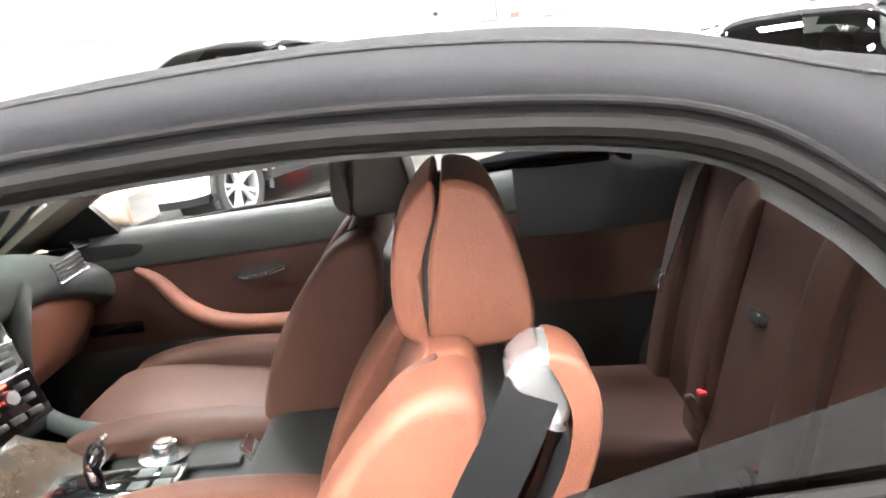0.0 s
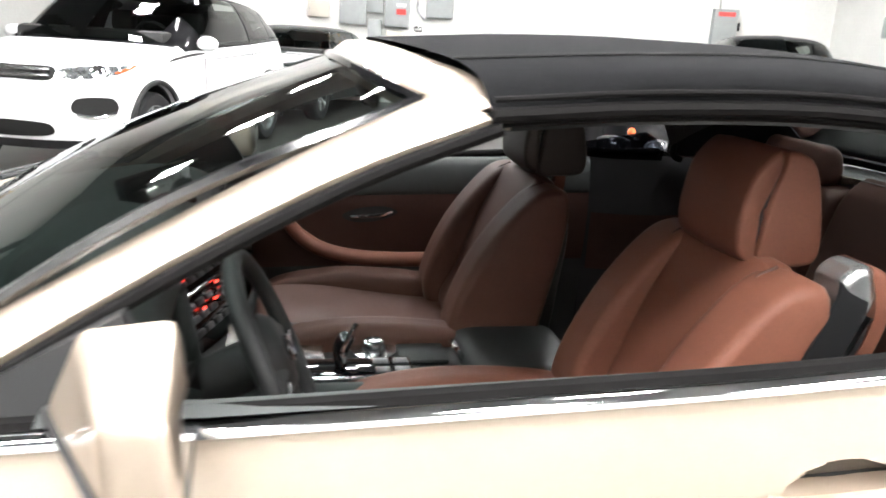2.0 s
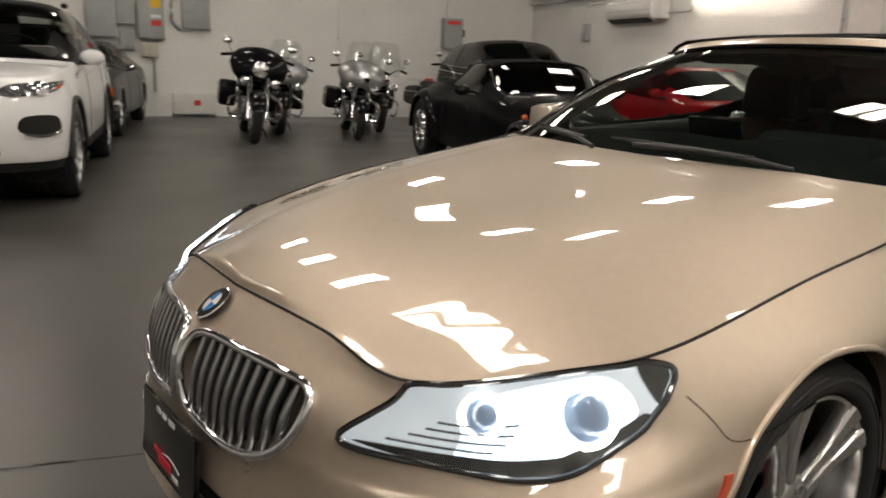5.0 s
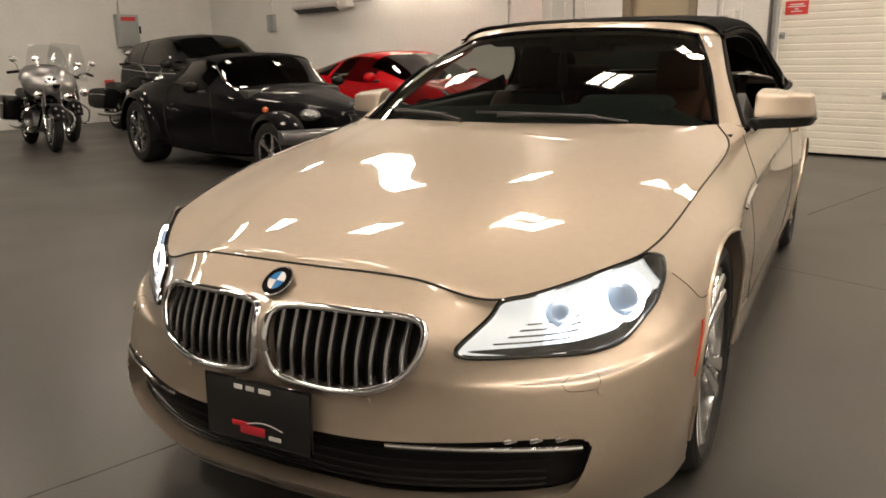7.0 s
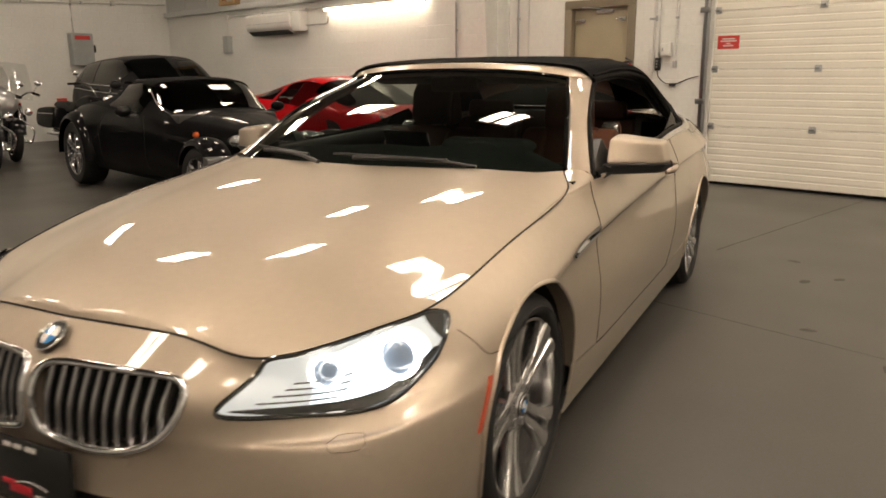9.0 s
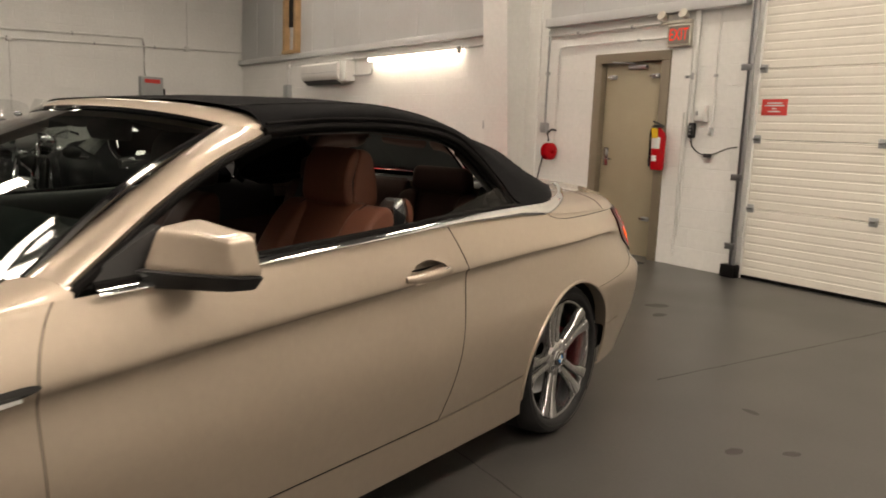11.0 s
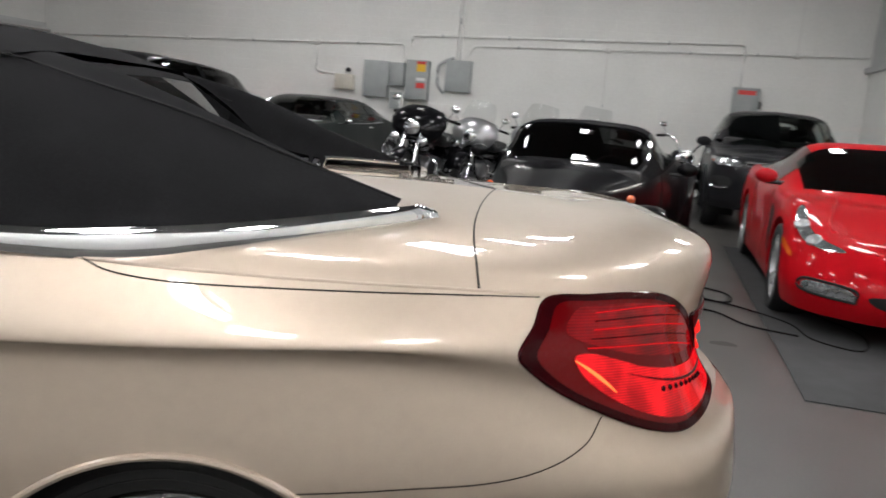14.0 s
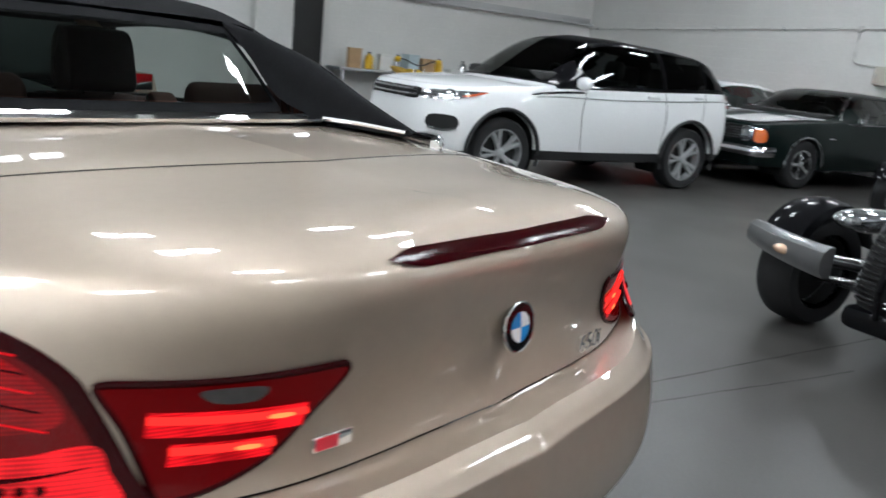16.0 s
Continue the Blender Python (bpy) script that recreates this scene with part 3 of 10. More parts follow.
WAIST = [(0, 2.350, .458), (.32, 2.314, .462), (.67, 2.138, .475), (.835, 1.968, .50), (.897, 1.77, .52), (.925, 1.42, .54), (.905, 1.0, .53),
         (.905, .62, .52), (.915, 0, .52), (.93, -.65, .54), (.943, -1.05, .57), (.948, -1.43, .60), (.93, -1.83, .62), (.842, -2.315, .63), (.50, -2.542, .645), (0, -2.598, .65)]
UNDER = [(0, 2.354, .545), (.32, 2.312, .530), (.655, 2.108, .506), (.82, 1.948, .545), (.885, 1.76, .58), (.915, 1.42, .645), (.888, 1.0, .680),
         (.882, .62, .705), (.890, 0, .746), (.903, -.65, .784), (.915, -1.05, .804), (.916, -1.43, .816), (.886, -1.83, .815), (.80, -2.285, .70), (.47, -2.53, .688), (0, -2.58, .688)]
SWAGE = [(0, 2.335, .628), (.33, 2.287, .612), (.635, 2.070, .588), (.787, 1.89, .62), (.862, 1.74, .65), (.905, 1.42, .71), (.893, 1.0, .742),
         (.897, .62, .765), (.908, 0, .795), (.922, -.65, .828), (.932, -1.05, .845), (.930, -1.43, .852), (.898, -1.83, .86), (.755, -2.265, .835), (.44, -2.445, .79), (0, -2.487, .785)]
SHOULDER = [(0, 2.222, .728), (.31, 2.190, .717), (.51, 2.135, .674), (.70, 1.93, .715), (.778, 1.77, .748), (.812, 1.42, .822), (.815, 1.0, .882),
            (.838, .62, .905), (.868, 0, .937), (.875, -.65, .972), (.870, -1.05, .975), (.855, -1.43, .952), (.82, -1.83, .942), (.73, -2.20, .936), (.42, -2.480, .960), (0, -2.522, .966)]
FLANK = [SILL, LOWER, WAIST, UNDER, SWAGE, SHOULDER]
WHEEL_Z, ARCH_R = 0.338, 0.372
REAR_Y, REAR_Z, REAR_R = -1.452, 0.302, 0.366


def flank(side):
    return Skin(FLANK, side)


def arch_cut(bm, side):
    for cy, cz, r in ((1.4275, WHEEL_Z, ARCH_R), (REAR_Y, REAR_Z, REAR_R)):
        hole(bm, circle(cy, cz, r, 72), 1, 2, lambda c: abs(c.x) > 0.5, 0.05, Vector((-side, 0, 0)))


def two(f):
    for side in (-1.0, 1.0):
        f(side)


def seam_door_rear(t):
    return 9.05 - 0.05 * (1.0 + 4.0 * t - 3.2) ** 2


def seam_door_front(t):
    v = 1.0 + 4.0 * t
    return 6.70 + (0.11 * (v - 3.8) ** 2 if v > 3.8 else 0.01 * (3.8 - v))


def smooth_poly(p, n=60):
    return [(v.x, v.y) for v in spline([(a, b, 0) for a, b in p], n, True)[:-1]]


def curved_patch(bm, poly, f, rings=7):
    """A domed patch that follows f(x, z) inside an outline."""
    cx = sum(p[0] for p in poly) / len(poly)
    cz = sum(p[1] for p in poly) / len(poly)
    prev = None
    for k in range(rings + 1):
        q = 1 - k / rings
        row = [bm.verts.new(f(cx + (x - cx) * q, cz + (z - cz) * q)) for x, z in poly] if k < rings else [bm.verts.new(f(cx, cz))]
        if prev:
            n = len(prev)
            for i in range(n):
                if len(row) == 1:
                    bm.faces.new((prev[i], prev[(i + 1) % n], row[0]))
                else:
                    bm.faces.new((prev[i], prev[(i + 1) % n], row[(i + 1) % n], row[i]))
        prev = row


def shell_side(side):
    sk = flank(side)
    # front wing, ahead of the door, and down to the sill
    bm = bmesh.new()
    panel(bm, sk, 3.98, seam_door_front, 1.0, 5.0, 66, 48)
    arch_cut(bm, side)
    part("front_wing", bm, M_TAN, car)
    # door
    bm = bmesh.new()
    panel(bm, sk, seam_door_front, seam_door_rear, 1.0, 5.0, 50, 48)
    y0, z = -.445, .828
    cup = smooth_poly([(y0 + .092, z - .012), (y0 + .05, z + .030), (y0 - .02, z + .042), (y0 - .085, z + .026), (y0 - .10, z + .004), (y0 - .05, z - .028), (y0 + .03, z - .036)], 48)
    hole(bm, cup, 1, 2, None, .004, Vector((-side, 0, 0)))
    d = part("door", bm, M_TAN, car)
    bm = bmesh.new()
    cy = sum(p[0] for p in cup) / len(cup)
    cz = sum(p[1] for p in cup) / len(cup)
    curved_patch(bm, cup, lambda y, zz: Vector((side * (side_x(y, zz) - .003 - .030 * max(0, 1 - ((y - cy) / .095) ** 2 - ((zz - cz) / .038) ** 2) ** .5), y, zz)), 6)
    part("handle_cup", bm, M_TAN, car)
    # rear quarter
    bm = bmesh.new()
    panel(bm, sk, seam_door_rear, 12.75, 1.0, 5.0, 80, 48)
    arch_cut(bm, side)
    part("rear_wing", bm, M_TAN, car)
    # sill strip
    bm = bmesh.new()
    panel(bm, sk, 4.6, 12.4, 0.0, 0.985, 110, 8)
    for cy, cz, r in ((1.4275, WHEEL_Z, ARCH_R), (REAR_Y, REAR_Z, REAR_R)):
        hole(bm, circle(cy, cz, r, 72), 1, 2, lambda c: abs(c.x) > 0.5)
    part("sill", bm, M_TAN, car)
    for nm, pts in (("door_joint", [(seam_door_front(1 - k / 30), 5 - 4 * k / 30) for k in range(31)] + [(6.73 + 2.1 * k / 20, 1.0) for k in range(1, 20)] + [(seam_door_rear(k / 30), 1 + 4 * k / 30) for k in range(31)]),
                    ("lid_joint", [(10.62, 5.0), (10.66, 4.95), (10.73, 4.88), (10.88, 4.83), (11.1, 4.815), (11.5, 4.84), (12.0, 4.88), (12.52, 4.94)]),
                    ("bumper_joint", [(11.52, 2.03), (11.9, 2.05), (12.25, 2.10), (12.46, 2.28), (12.60, 2.62), (12.68, 3.08)]),
                    ("front_bumper_joint", [(4.66, 3.3), (4.45, 3.12), (4.2, 3.2), (4.0, 3.55), (3.80, 4.40)])):
        bm = bmesh.new()
        if len(pts) < 12:
            q = spline([(a, b, 0) for a, b in pts], 40)
            pts = [(p.x, p.y) for p in q]
        tube(bm, [sk.out(a, b, 0.0004) for a, b in pts], 0.0011 if "bumper" in nm else 0.0015, 6)
        part(nm, bm, M_RUBBER if "bumper" in nm else M_DARK, car)
    bm = bmesh.new()
    tube(bm, [sk.out(10.45 + 2.25 * i / 40, 5.0, -.0022) for i in range(41)], .0042, 8)
    part("lid_edge", bm, M_TAN, car)
    # raised lips round the wheel arches
    for cy, cz, ra in ((1.4275, WHEEL_Z, ARCH_R), (REAR_Y, REAR_Z, REAR_R)):
        bm = bmesh.new()
        pts = []
        for i in range(41):
            a = math.radians(-14 + 208 * i / 40)
            y, z = cy + (ra + 0.002) * math.cos(a), cz + (ra + 0.002) * math.sin(a)
            if z > 0.23:
                pts.append((y, z))
        row = []
        for y, z in pts:
            x = side_x(y, z)
            row.append(Vector((side * (x + 0.001), y, z)))
        tube(bm, row, 0.007, 8)
        part("arch_lip", bm, M_TAN, car)
        # dark liner behind
        bm = bmesh.new()
        rows = []
        for i in range(25):
            a = math.radians(-32 + 244 * i / 24)
            y, z = cy + (ra + 0.004) * math.cos(a), cz + (ra + 0.004) * math.sin(a)
            rows.append([bm.verts.new((side * x, y, z)) for x in (side_x(y, max(z, .25)) - 0.03, 0.55)])
        for i in range(24):
            bm.faces.new((rows[i][0], rows[i + 1][0], rows[i + 1][1], rows[i][1]))
        vs = [r[1] for r in rows]
        bm.faces.new(vs)
        part("wheel_well_liner", bm, M_DARK, car)


class Finder:
    """Finds the station of a skin at which two of its coordinates take given values."""

    def __init__(self, skin, u0, u1, v0, v1, ax, ay, nu=90, nv=40):
        self.skin, self.ax, self.ay, self.box = skin, ax, ay, (u0, u1, v0, v1)
        self.uv = [(u0 + (u1 - u0) * i / nu, v0 + (v1 - v0) * j / nv) for i in range(nu + 1) for j in range(nv + 1)]
        pts = [skin.at(u, v) for u, v in self.uv]
        self.xy = np.array([(p[ax], p[ay]) for p in pts])

    def find(self, x, y):
        u, v = self.uv[int(((self.xy - (x, y)) ** 2).sum(1).argmin())]
        u0, u1, v0, v1 = self.box
        for _ in range(3):
            p = self.skin.at(u, v)
            e = 0.004
            pu, pv = self.skin.at(u + e, v), self.skin.at(u, v + e)
            a, b = (pu[self.ax] - p[self.ax]) / e, (pv[self.ax] - p[self.ax]) / e
            c, d = (pu[self.ay] - p[self.ay]) / e, (pv[self.ay] - p[self.ay]) / e
            det = a * d - b * c
            if abs(det) < 1e-7:
                break
            rx, ry = x - p[self.ax], y - p[self.ay]
            u = min(u1, max(u0, u + max(-.15, min(.15, (d * rx - b * ry) / det))))
            v = min(v1, max(v0, v + max(-.15, min(.15, (a * ry - c * rx) / det))))
        return u, v


def side_x(y, z):
    """Half width of the flank at that length and height."""
    return SIDE_SKIN.at(*SIDE_FIND.find(y, z)).x


SIDE_SKIN = Skin(FLANK, 1.0)
SIDE_FIND = Finder(SIDE_SKIN, 3.2, 13.6, 0.0, 5.0, 1, 2, 120, 36)
two(shell_side)

# dark inner shell, seen only in the joints
for side in (-1.0, 1.0):
    bm = bmesh.new()
    sk = flank(side)
    sheet(bm, lambda s, t: sk.out(4.6 + 8.0 * s, 0.2 + (4.6 if s < .62 else 3.2) * t, -0.045), 90, 30)
    for cy, cz, ra in ((1.4275, WHEEL_Z, ARCH_R), (REAR_Y, REAR_Z, REAR_R)):
        hole(bm, circle(cy, cz, ra + 0.02, 72), 1, 2)
    part("inner_shell", bm, M_DARK, car)

# front bumper: one skin across, with the grille and intake openings cut through
KID = [(.015, .60), (.020, .636), (.055, .651), (.18, .653), (.32, .647), (.372, .634), (.388, .604), (.376, .556), (.338, .514), (.27, .487), (.18, .478), (.08, .486), (.032, .502), (.017, .54)]

KIDP = smooth_poly(KID, 72)
bm = bmesh.new()
for side in (-1.0, 1.0):
    sk = flank(side)
    sheet(bm, lambda s, t: sk.out(4.0 * s, 5.0 * t, 0.0), 110, 100)
bmesh.ops.remove_doubles(bm, verts=bm.verts, dist=1e-4)
fwd = lambda c: c.y > 1.7
for sgn in (-1, 1):
    hole(bm, [(sgn * x, z) for x, z in KIDP], 0, 2, fwd, 0.03, Vector((0, -1, 0)))
INTAKE_HALF = [(.0, .376), (.3, .378), (.5, .381), (.66, .384), (.725, .372), (.728, .335), (.705, .275), (.65, .245), (.45, .232), (.2, .226), (.0, .224)]
INTAKE = smooth_poly(INTAKE_HALF + [(-x, z) for x, z in INTAKE_HALF[-2:0:-1]], 140)
hole(bm, INTAKE, 0, 2, fwd, 0.06, Vector((0, -1, 0)))
for cy in (1.4275,):
    hole(bm, circle(cy, WHEEL_Z, ARCH_R, 72), 1, 2)
part("front_bumper", bm, M_TAN, car)


FRONT = [(k, Finder(k, 0.0, 4.6, 0.0, 5.0, 0, 2, 70, 60)) for k in (Skin(FLANK, 1.0), Skin(FLANK, -1.0))]


def front_at(x, z, d=0.0):
    """A point of the front, d proud of it."""
    sk, fd = FRONT[x < 0]
    return sk.out(*fd.find(x, z), d)


# kidney grilles
for sgn in (-1, 1):
    bm = bmesh.new()
    tube(bm, [front_at(sgn * x, z, 0.004) for x, z in KIDP[::2]], 0.0095, 10, closed=True)
    g = part("kidney_grille", bm, M_CHROME, car, "chrome kidney grille surround with upright bars")
    for i in range(10):
        x = 0.046 + i * 0.0335
        span = [KIDP[k - 1][1] + (KIDP[k][1] - KIDP[k - 1][1]) * (x - KIDP[k - 1][0]) / (KIDP[k][0] - KIDP[k - 1][0]) for k in range(72) if (KIDP[k - 1][0] - x) * (KIDP[k][0] - x) < 0]
        top, low = max(span) - .004, min(span) + .004
        bm = bmesh.new()
        a, b = front_at(sgn * x, top, 0), front_at(sgn * x, low, 0)
        rows = []
        for k in range(9):
            t = k / 8
            p = a.lerp(b, t) + Vector((0, 0.012 * math.sin(math.pi * t) - 0.004, 0))
            rows.append([bm.verts.new(p + Vector(q)) for q in ((-.0066, 0, 0), (-.003, .007, 0), (.003, .007, 0), (.0066, 0, 0), (.004, -.03, 0), (-.004, -.03, 0))])
        for k in range(8):
            for j in range(6):
                bm.faces.new((rows[k][j], rows[k][(j + 1) % 6], rows[k + 1][(j + 1) % 6], rows[k + 1][j]))
        part("grille_bar", bm, M_BAR, g)
    bm = bmesh.new()
    sheet(bm, lambda s, t: front_at(sgn * (0.006 + 0.40 * s), 0.46 + 0.21 * t, -0.05), 8, 5)
    part("grille_back", bm, M_DARK, g)

# lower intake: dark mesh, chrome blade and fog lamp strip
bm = bmesh.new()
sheet(bm, lambda s, t: front_at(-.75 + 1.50 * s, 0.205 + 0.195 * t, -0.062), 44, 6)
intake = part("lower_intake", bm, M_DARK, car, "black lower air intake with mesh")
for k in range(5):
    bm = bmesh.new()
    z = 0.250 + 0.024 * k
    tube(bm, [front_at(-.66 + 1.32 * i / 40, z, -0.045) for i in range(41)], 0.003, 6)
    part("mesh_bar", bm, M_DARK, intake)
for sgn in (-1, 1):
    bm = bmesh.new()
    tube(bm, [front_at(sgn * (.32 + .395 * i / 20), 0.369 - 0.008 * (i / 20), -0.002) for i in range(21)], 0.0055, 8)
    part("chrome_blade", bm, M_CHROME, intake)
    bm = bmesh.new()
    for i in range(3):
        p = front_at(sgn * (.575 + .05 * i), 0.384, -0.010)
        box(bm, 0.034, 0.02, 0.015, Matrix.Translation(p) @ Matrix.Rotation(sgn * -.75, 4, "Z"), 0.005)
    part("fog_lamp", bm, M_CHROME, intake)

# licence plate holder on the nose
bm = bmesh.new()
PM = Matrix.Translation((.004, 2.376, 0.400)) @ Matrix.Rotation(math.radians(4), 4, "X")
box(bm, 0.315, 0.014, 0.150, PM, 0.006)
pl = part("plate_panel", bm, M_PLATE, car, "black dealer plate with white and red print")
bm = bmesh.new()
for i, (w, x) in enumerate(((.024, -.052), (.024, -.016), (.034, .028))):
    box(bm, w, 0.002, 0.011, PM @ Matrix.Translation((-x, 0.0085, 0.058)))
part("number_bars", bm, M_LETTER, pl)
bm = bmesh.new()
box(bm, 0.075, 0.002, 0.022, PM @ Matrix.Translation((0.012, 0.0085, -0.046)), 0.0009)
box(bm, 0.05, 0.002, 0.012, PM @ Matrix.Translation((0.05, 0.0085, -0.034)), 0.0009)
part("dealer_mark", bm, M_LOGORED, pl)
bm = bmesh.new()
box(bm, 0.035, 0.002, 0.010, PM @ Matrix.Translation((-0.055, 0.0085, -0.054)))
tube(bm, [PM @ Vector((0.03 - 0.012 * i, 0.0085, -0.032 + 0.010 * math.sin(math.pi * i / 9))) for i in range(10)], 0.0014, 6)
part("dealer_print", bm, M_LETTER, pl)
bm = bmesh.new()
tube(bm, [PM @ Vector(q) for q in ((-.157, .004, -.075), (.157, .004, -.075), (.157, .004, .075), (-.157, .004, .075))], 0.004, 6, closed=True)
part("plate_frame", bm, M_GLOSSBLACK, pl)


def roundel(m, r, parent, blank=False):
    """The maker's badge as plain quarters in a dark ring, facing the local z axis."""
    bm = bmesh.new()
    lathe(bm, [(0, -.004), (r, -.004), (r * 1.02, 0), (r * .97, .004), (0, .004)], m, 40)
    b = part("badge", bm, M_GLOSSBLACK, parent, "round badge in blue, white and black")
    bm = bmesh.new()
    tube(bm, [m @ Vector((r * math.cos(a), r * math.sin(a), .002)) for a in [2 * math.pi * i / 40 for i in range(40)]], r * 0.06, 8, closed=True)
    part("badge_rim", bm, M_CHROME, b)
    for q in range(4):
        bm = bmesh.new()
        c = bm.verts.new(m @ Vector((0, 0, .0062)))
        vs = [bm.verts.new(m @ Vector((r * .62 * math.cos(a), r * .62 * math.sin(a), .0052))) for a in [math.pi / 2 * (q + k / 8) for k in range(9)]]
        for k in range(8):
            bm.faces.new((c, vs[k], vs[k + 1]))
        part("badge_quarter", bm, (M_LOGOW, M_BLUE)[q % 2], b)


def facing(p, n, up=(0, 0, 1)):
    """A frame at p whose z looks along n."""
    z = Vector(n).normalized()
    x = Vector(up).cross(z).normalized()
    y = z.cross(x)
    return Matrix(((x.x, y.x, z.x, p[0]), (x.y, y.y, z.y, p[1]), (x.z, y.z, z.z, p[2]), (0, 0, 0, 1)))


roundel(facing(front_at(.002, .690, .006), front_at(.002, .690, .1) - front_at(.002, .690, 0)), 0.041, car)

# headlamps
LAMP = [(1.37, 3.60), (1.50, 4.22), (1.96, 4.92), (2.3, 4.98), (2.79, 4.98), (3.42, 4.97), (3.70, 4.93), (3.85, 4.74), (3.62, 4.47), (3.30, 4.22), (2.9, 3.84), (2.58, 3.55), (2.27, 3.50), (1.85, 3.56)]
LAMPP = smooth_poly(LAMP, 96)


M_PROJ = mat("projector_blue_glass", (0.10, 0.14, 0.2), rough=0.05, coat=1.0, emit=(0.5, 0.7, 1.0), power=0.25)
for sgn in (-1, 1):
    sk = flank(float(sgn))
    bm = bmesh.new()
    curved_patch(bm, LAMPP, lambda u, v: sk.out(u, v, 0.003), 8)
    lamp = part("headlamp", bm, M_HOUSE, car, "lit xenon headlamp with glowing halo rings")
    bm = bmesh.new()
    tube(bm, [sk.out(u, v, 0.005) for u, v in LAMPP], 0.006, 8, closed=True)
    part("lamp_seal", bm, M_GLOSSBLACK, lamp)
    bm = bmesh.new()
    low = [(1.41, 3.70), (1.85, 3.79), (2.27, 3.79), (2.58, 3.87), (2.92, 4.09), (3.25, 4.30), (3.28, 4.16), (2.92, 3.80), (2.58, 3.52), (2.27, 3.48), (1.85, 3.55)]
    curved_patch(bm, smooth_poly(low, 66), lambda u, v: sk.out(u, v, 0.0075), 4)
    part("lamp_lower_trim", bm, M_GLOSSBLACK, lamp)
    bm = bmesh.new()
    curved_patch(bm, smooth_poly([(3.46, 4.42), (3.54, 4.90), (3.68, 4.90), (3.80, 4.74), (3.60, 4.52)], 40), lambda u, v: sk.out(u, v, 0.007), 4)
    part("lamp_end_cell", bm, M_GLOSSBLACK, lamp)
    for u, v, r in ((2.78, 4.36, .040), (2.20, 4.50, .029)):
        fm = facing(sk.out(u, v, 0.009), sk.normal(u, v) + Vector((0, 0.5, 0)))
        bm = bmesh.new()
        lathe(bm, [(r * 1.04, -.006), (r * 1.10, .006), (r * 1.32, .008), (r * 1.40, -.006)], fm, 36)
        part("halo_ring", bm, M_RING, lamp)
        bm = bmesh.new()
        lathe(bm, [(r * 1.03, .002), (r * .95, .004), (r * .6, .009), (0, .012)], fm, 32)
        part("projector_lens", bm, M_PROJ, lamp)
    bm = bmesh.new()
    glowp = [(1.86, 3.90), (2.02, 4.40), (2.3, 4.74), (2.79, 4.86), (3.22, 4.82), (3.22, 4.36), (2.88, 4.02), (2.56, 3.78), (2.27, 3.72), (1.9, 3.76)]
    curved_patch(bm, smooth_poly(glowp, 60), lambda u, v: sk.out(u, v, 0.0055), 5)
    part("lamp_bowl", bm, M_XENON, lamp)
    for k in range(4):
        bm = bmesh.new()
        tube(bm, [sk.out(1.55 + .10 * k + .50 * i / 6, 3.86 + .15 * k + .04 * i / 6, 0.009) for i in range(7)], 0.0018, 6)
        part("lamp_fin", bm, M_BLACK, lamp)
    bm = bmesh.new()
    curved_patch(bm, LAMPP, lambda u, v: sk.out(u, v, 0.021), 8)
    cover = part("lamp_cover", bm, M_LENS, lamp)
    cover.visible_shadow = False
    # side marker, washer cap, parking sensors
    bm = bmesh.new()
    sk = flank(float(sgn))
    mk = []
    for i in range(13):
        t = i / 12
        y, z = 1.755 + 0.06 * t, 0.560 - 0.125 * t
        mk.append(Vector((sgn * (side_x(y, z) + 0.0005), y, z)))
    rows = [[bm.verts.new(p + Vector((sgn * dx, dy, 0))) for dx, dy in ((-.004, -.012), (.003, -.011), (.003, .009), (-.004, .010))] for p in mk]
    for i in range(12):
        for j in range(4):
            bm.faces.new((rows[i][j], rows[i][(j + 1) % 4], rows[i + 1][(j + 1) % 4], rows[i + 1][j]))
    bm.faces.new(rows[0])
    bm.faces.new(rows[-1][::-1])
    part("side_marker", bm, M_REDREF, car, "orange-red side marker reflector")
    for x, z in ((.27, .462), (.738, .478)):
        bm = bmesh.new()
        p = front_at(sgn * x, z, 0.001)
        q = front_at(sgn * x, z, 0.1)
        lathe(bm, [(0, .003), (.010, .003), (.0115, .0), (.0135, .0), (.0135, -.003)], facing(p, q - p), 20)
        part("parking_sensor", bm, M_TAN, car)
    bm = bmesh.new()
    cap = [(.665, .492), (.672, .506), (.71, .508), (.730, .503), (.733, .492), (.725, .482), (.68, .481)]
    tube(bm, [front_at(sgn * x, z, 0.0) for x, z in smooth_poly(cap, 40)], 0.0007, 5, closed=True)
    part("washer_cap_joint", bm, M_DARK, car)
    # wing vent with chrome blade
    bm = bmesh.new()
    vt = [(1.10, .722), (1.05, .732), (.97, .744), (.88, .753), (.770, .760), (.745, .752), (.77, .742), (.86, .728), (1.0, .710), (1.06, .708)]
    curved_patch(bm, smooth_poly([(y, z) for y, z in vt], 40), lambda y, z: Vector((sgn * (side_x(y, z) + 0.003), y, z)), 4)
    v = part("wing_vent", bm, M_GLOSSBLACK, car, "chrome-edged side vent behind the wheel")
    bm = bmesh.new()
    rows = []
    for i in range(13):
        t = i / 12
        y, z = 1.085 - .30 * t, .713 + .024 * t
        x = side_x(y, z)
        w = 0.004 + 0.011 * math.sin(math.pi * (.15 + .8 * (1 - t)))
        rows.append([bm.verts.new((sgn * (x + dx), y, z + dz)) for dx, dz in ((.001, -w), (.011, -w * .3), (.010, w * .5), (.001, w))])
    for i in range(12):
        for j in range(3):
            bm.faces.new((rows[i][j], rows[i][j + 1], rows[i + 1][j + 1], rows[i + 1][j]))
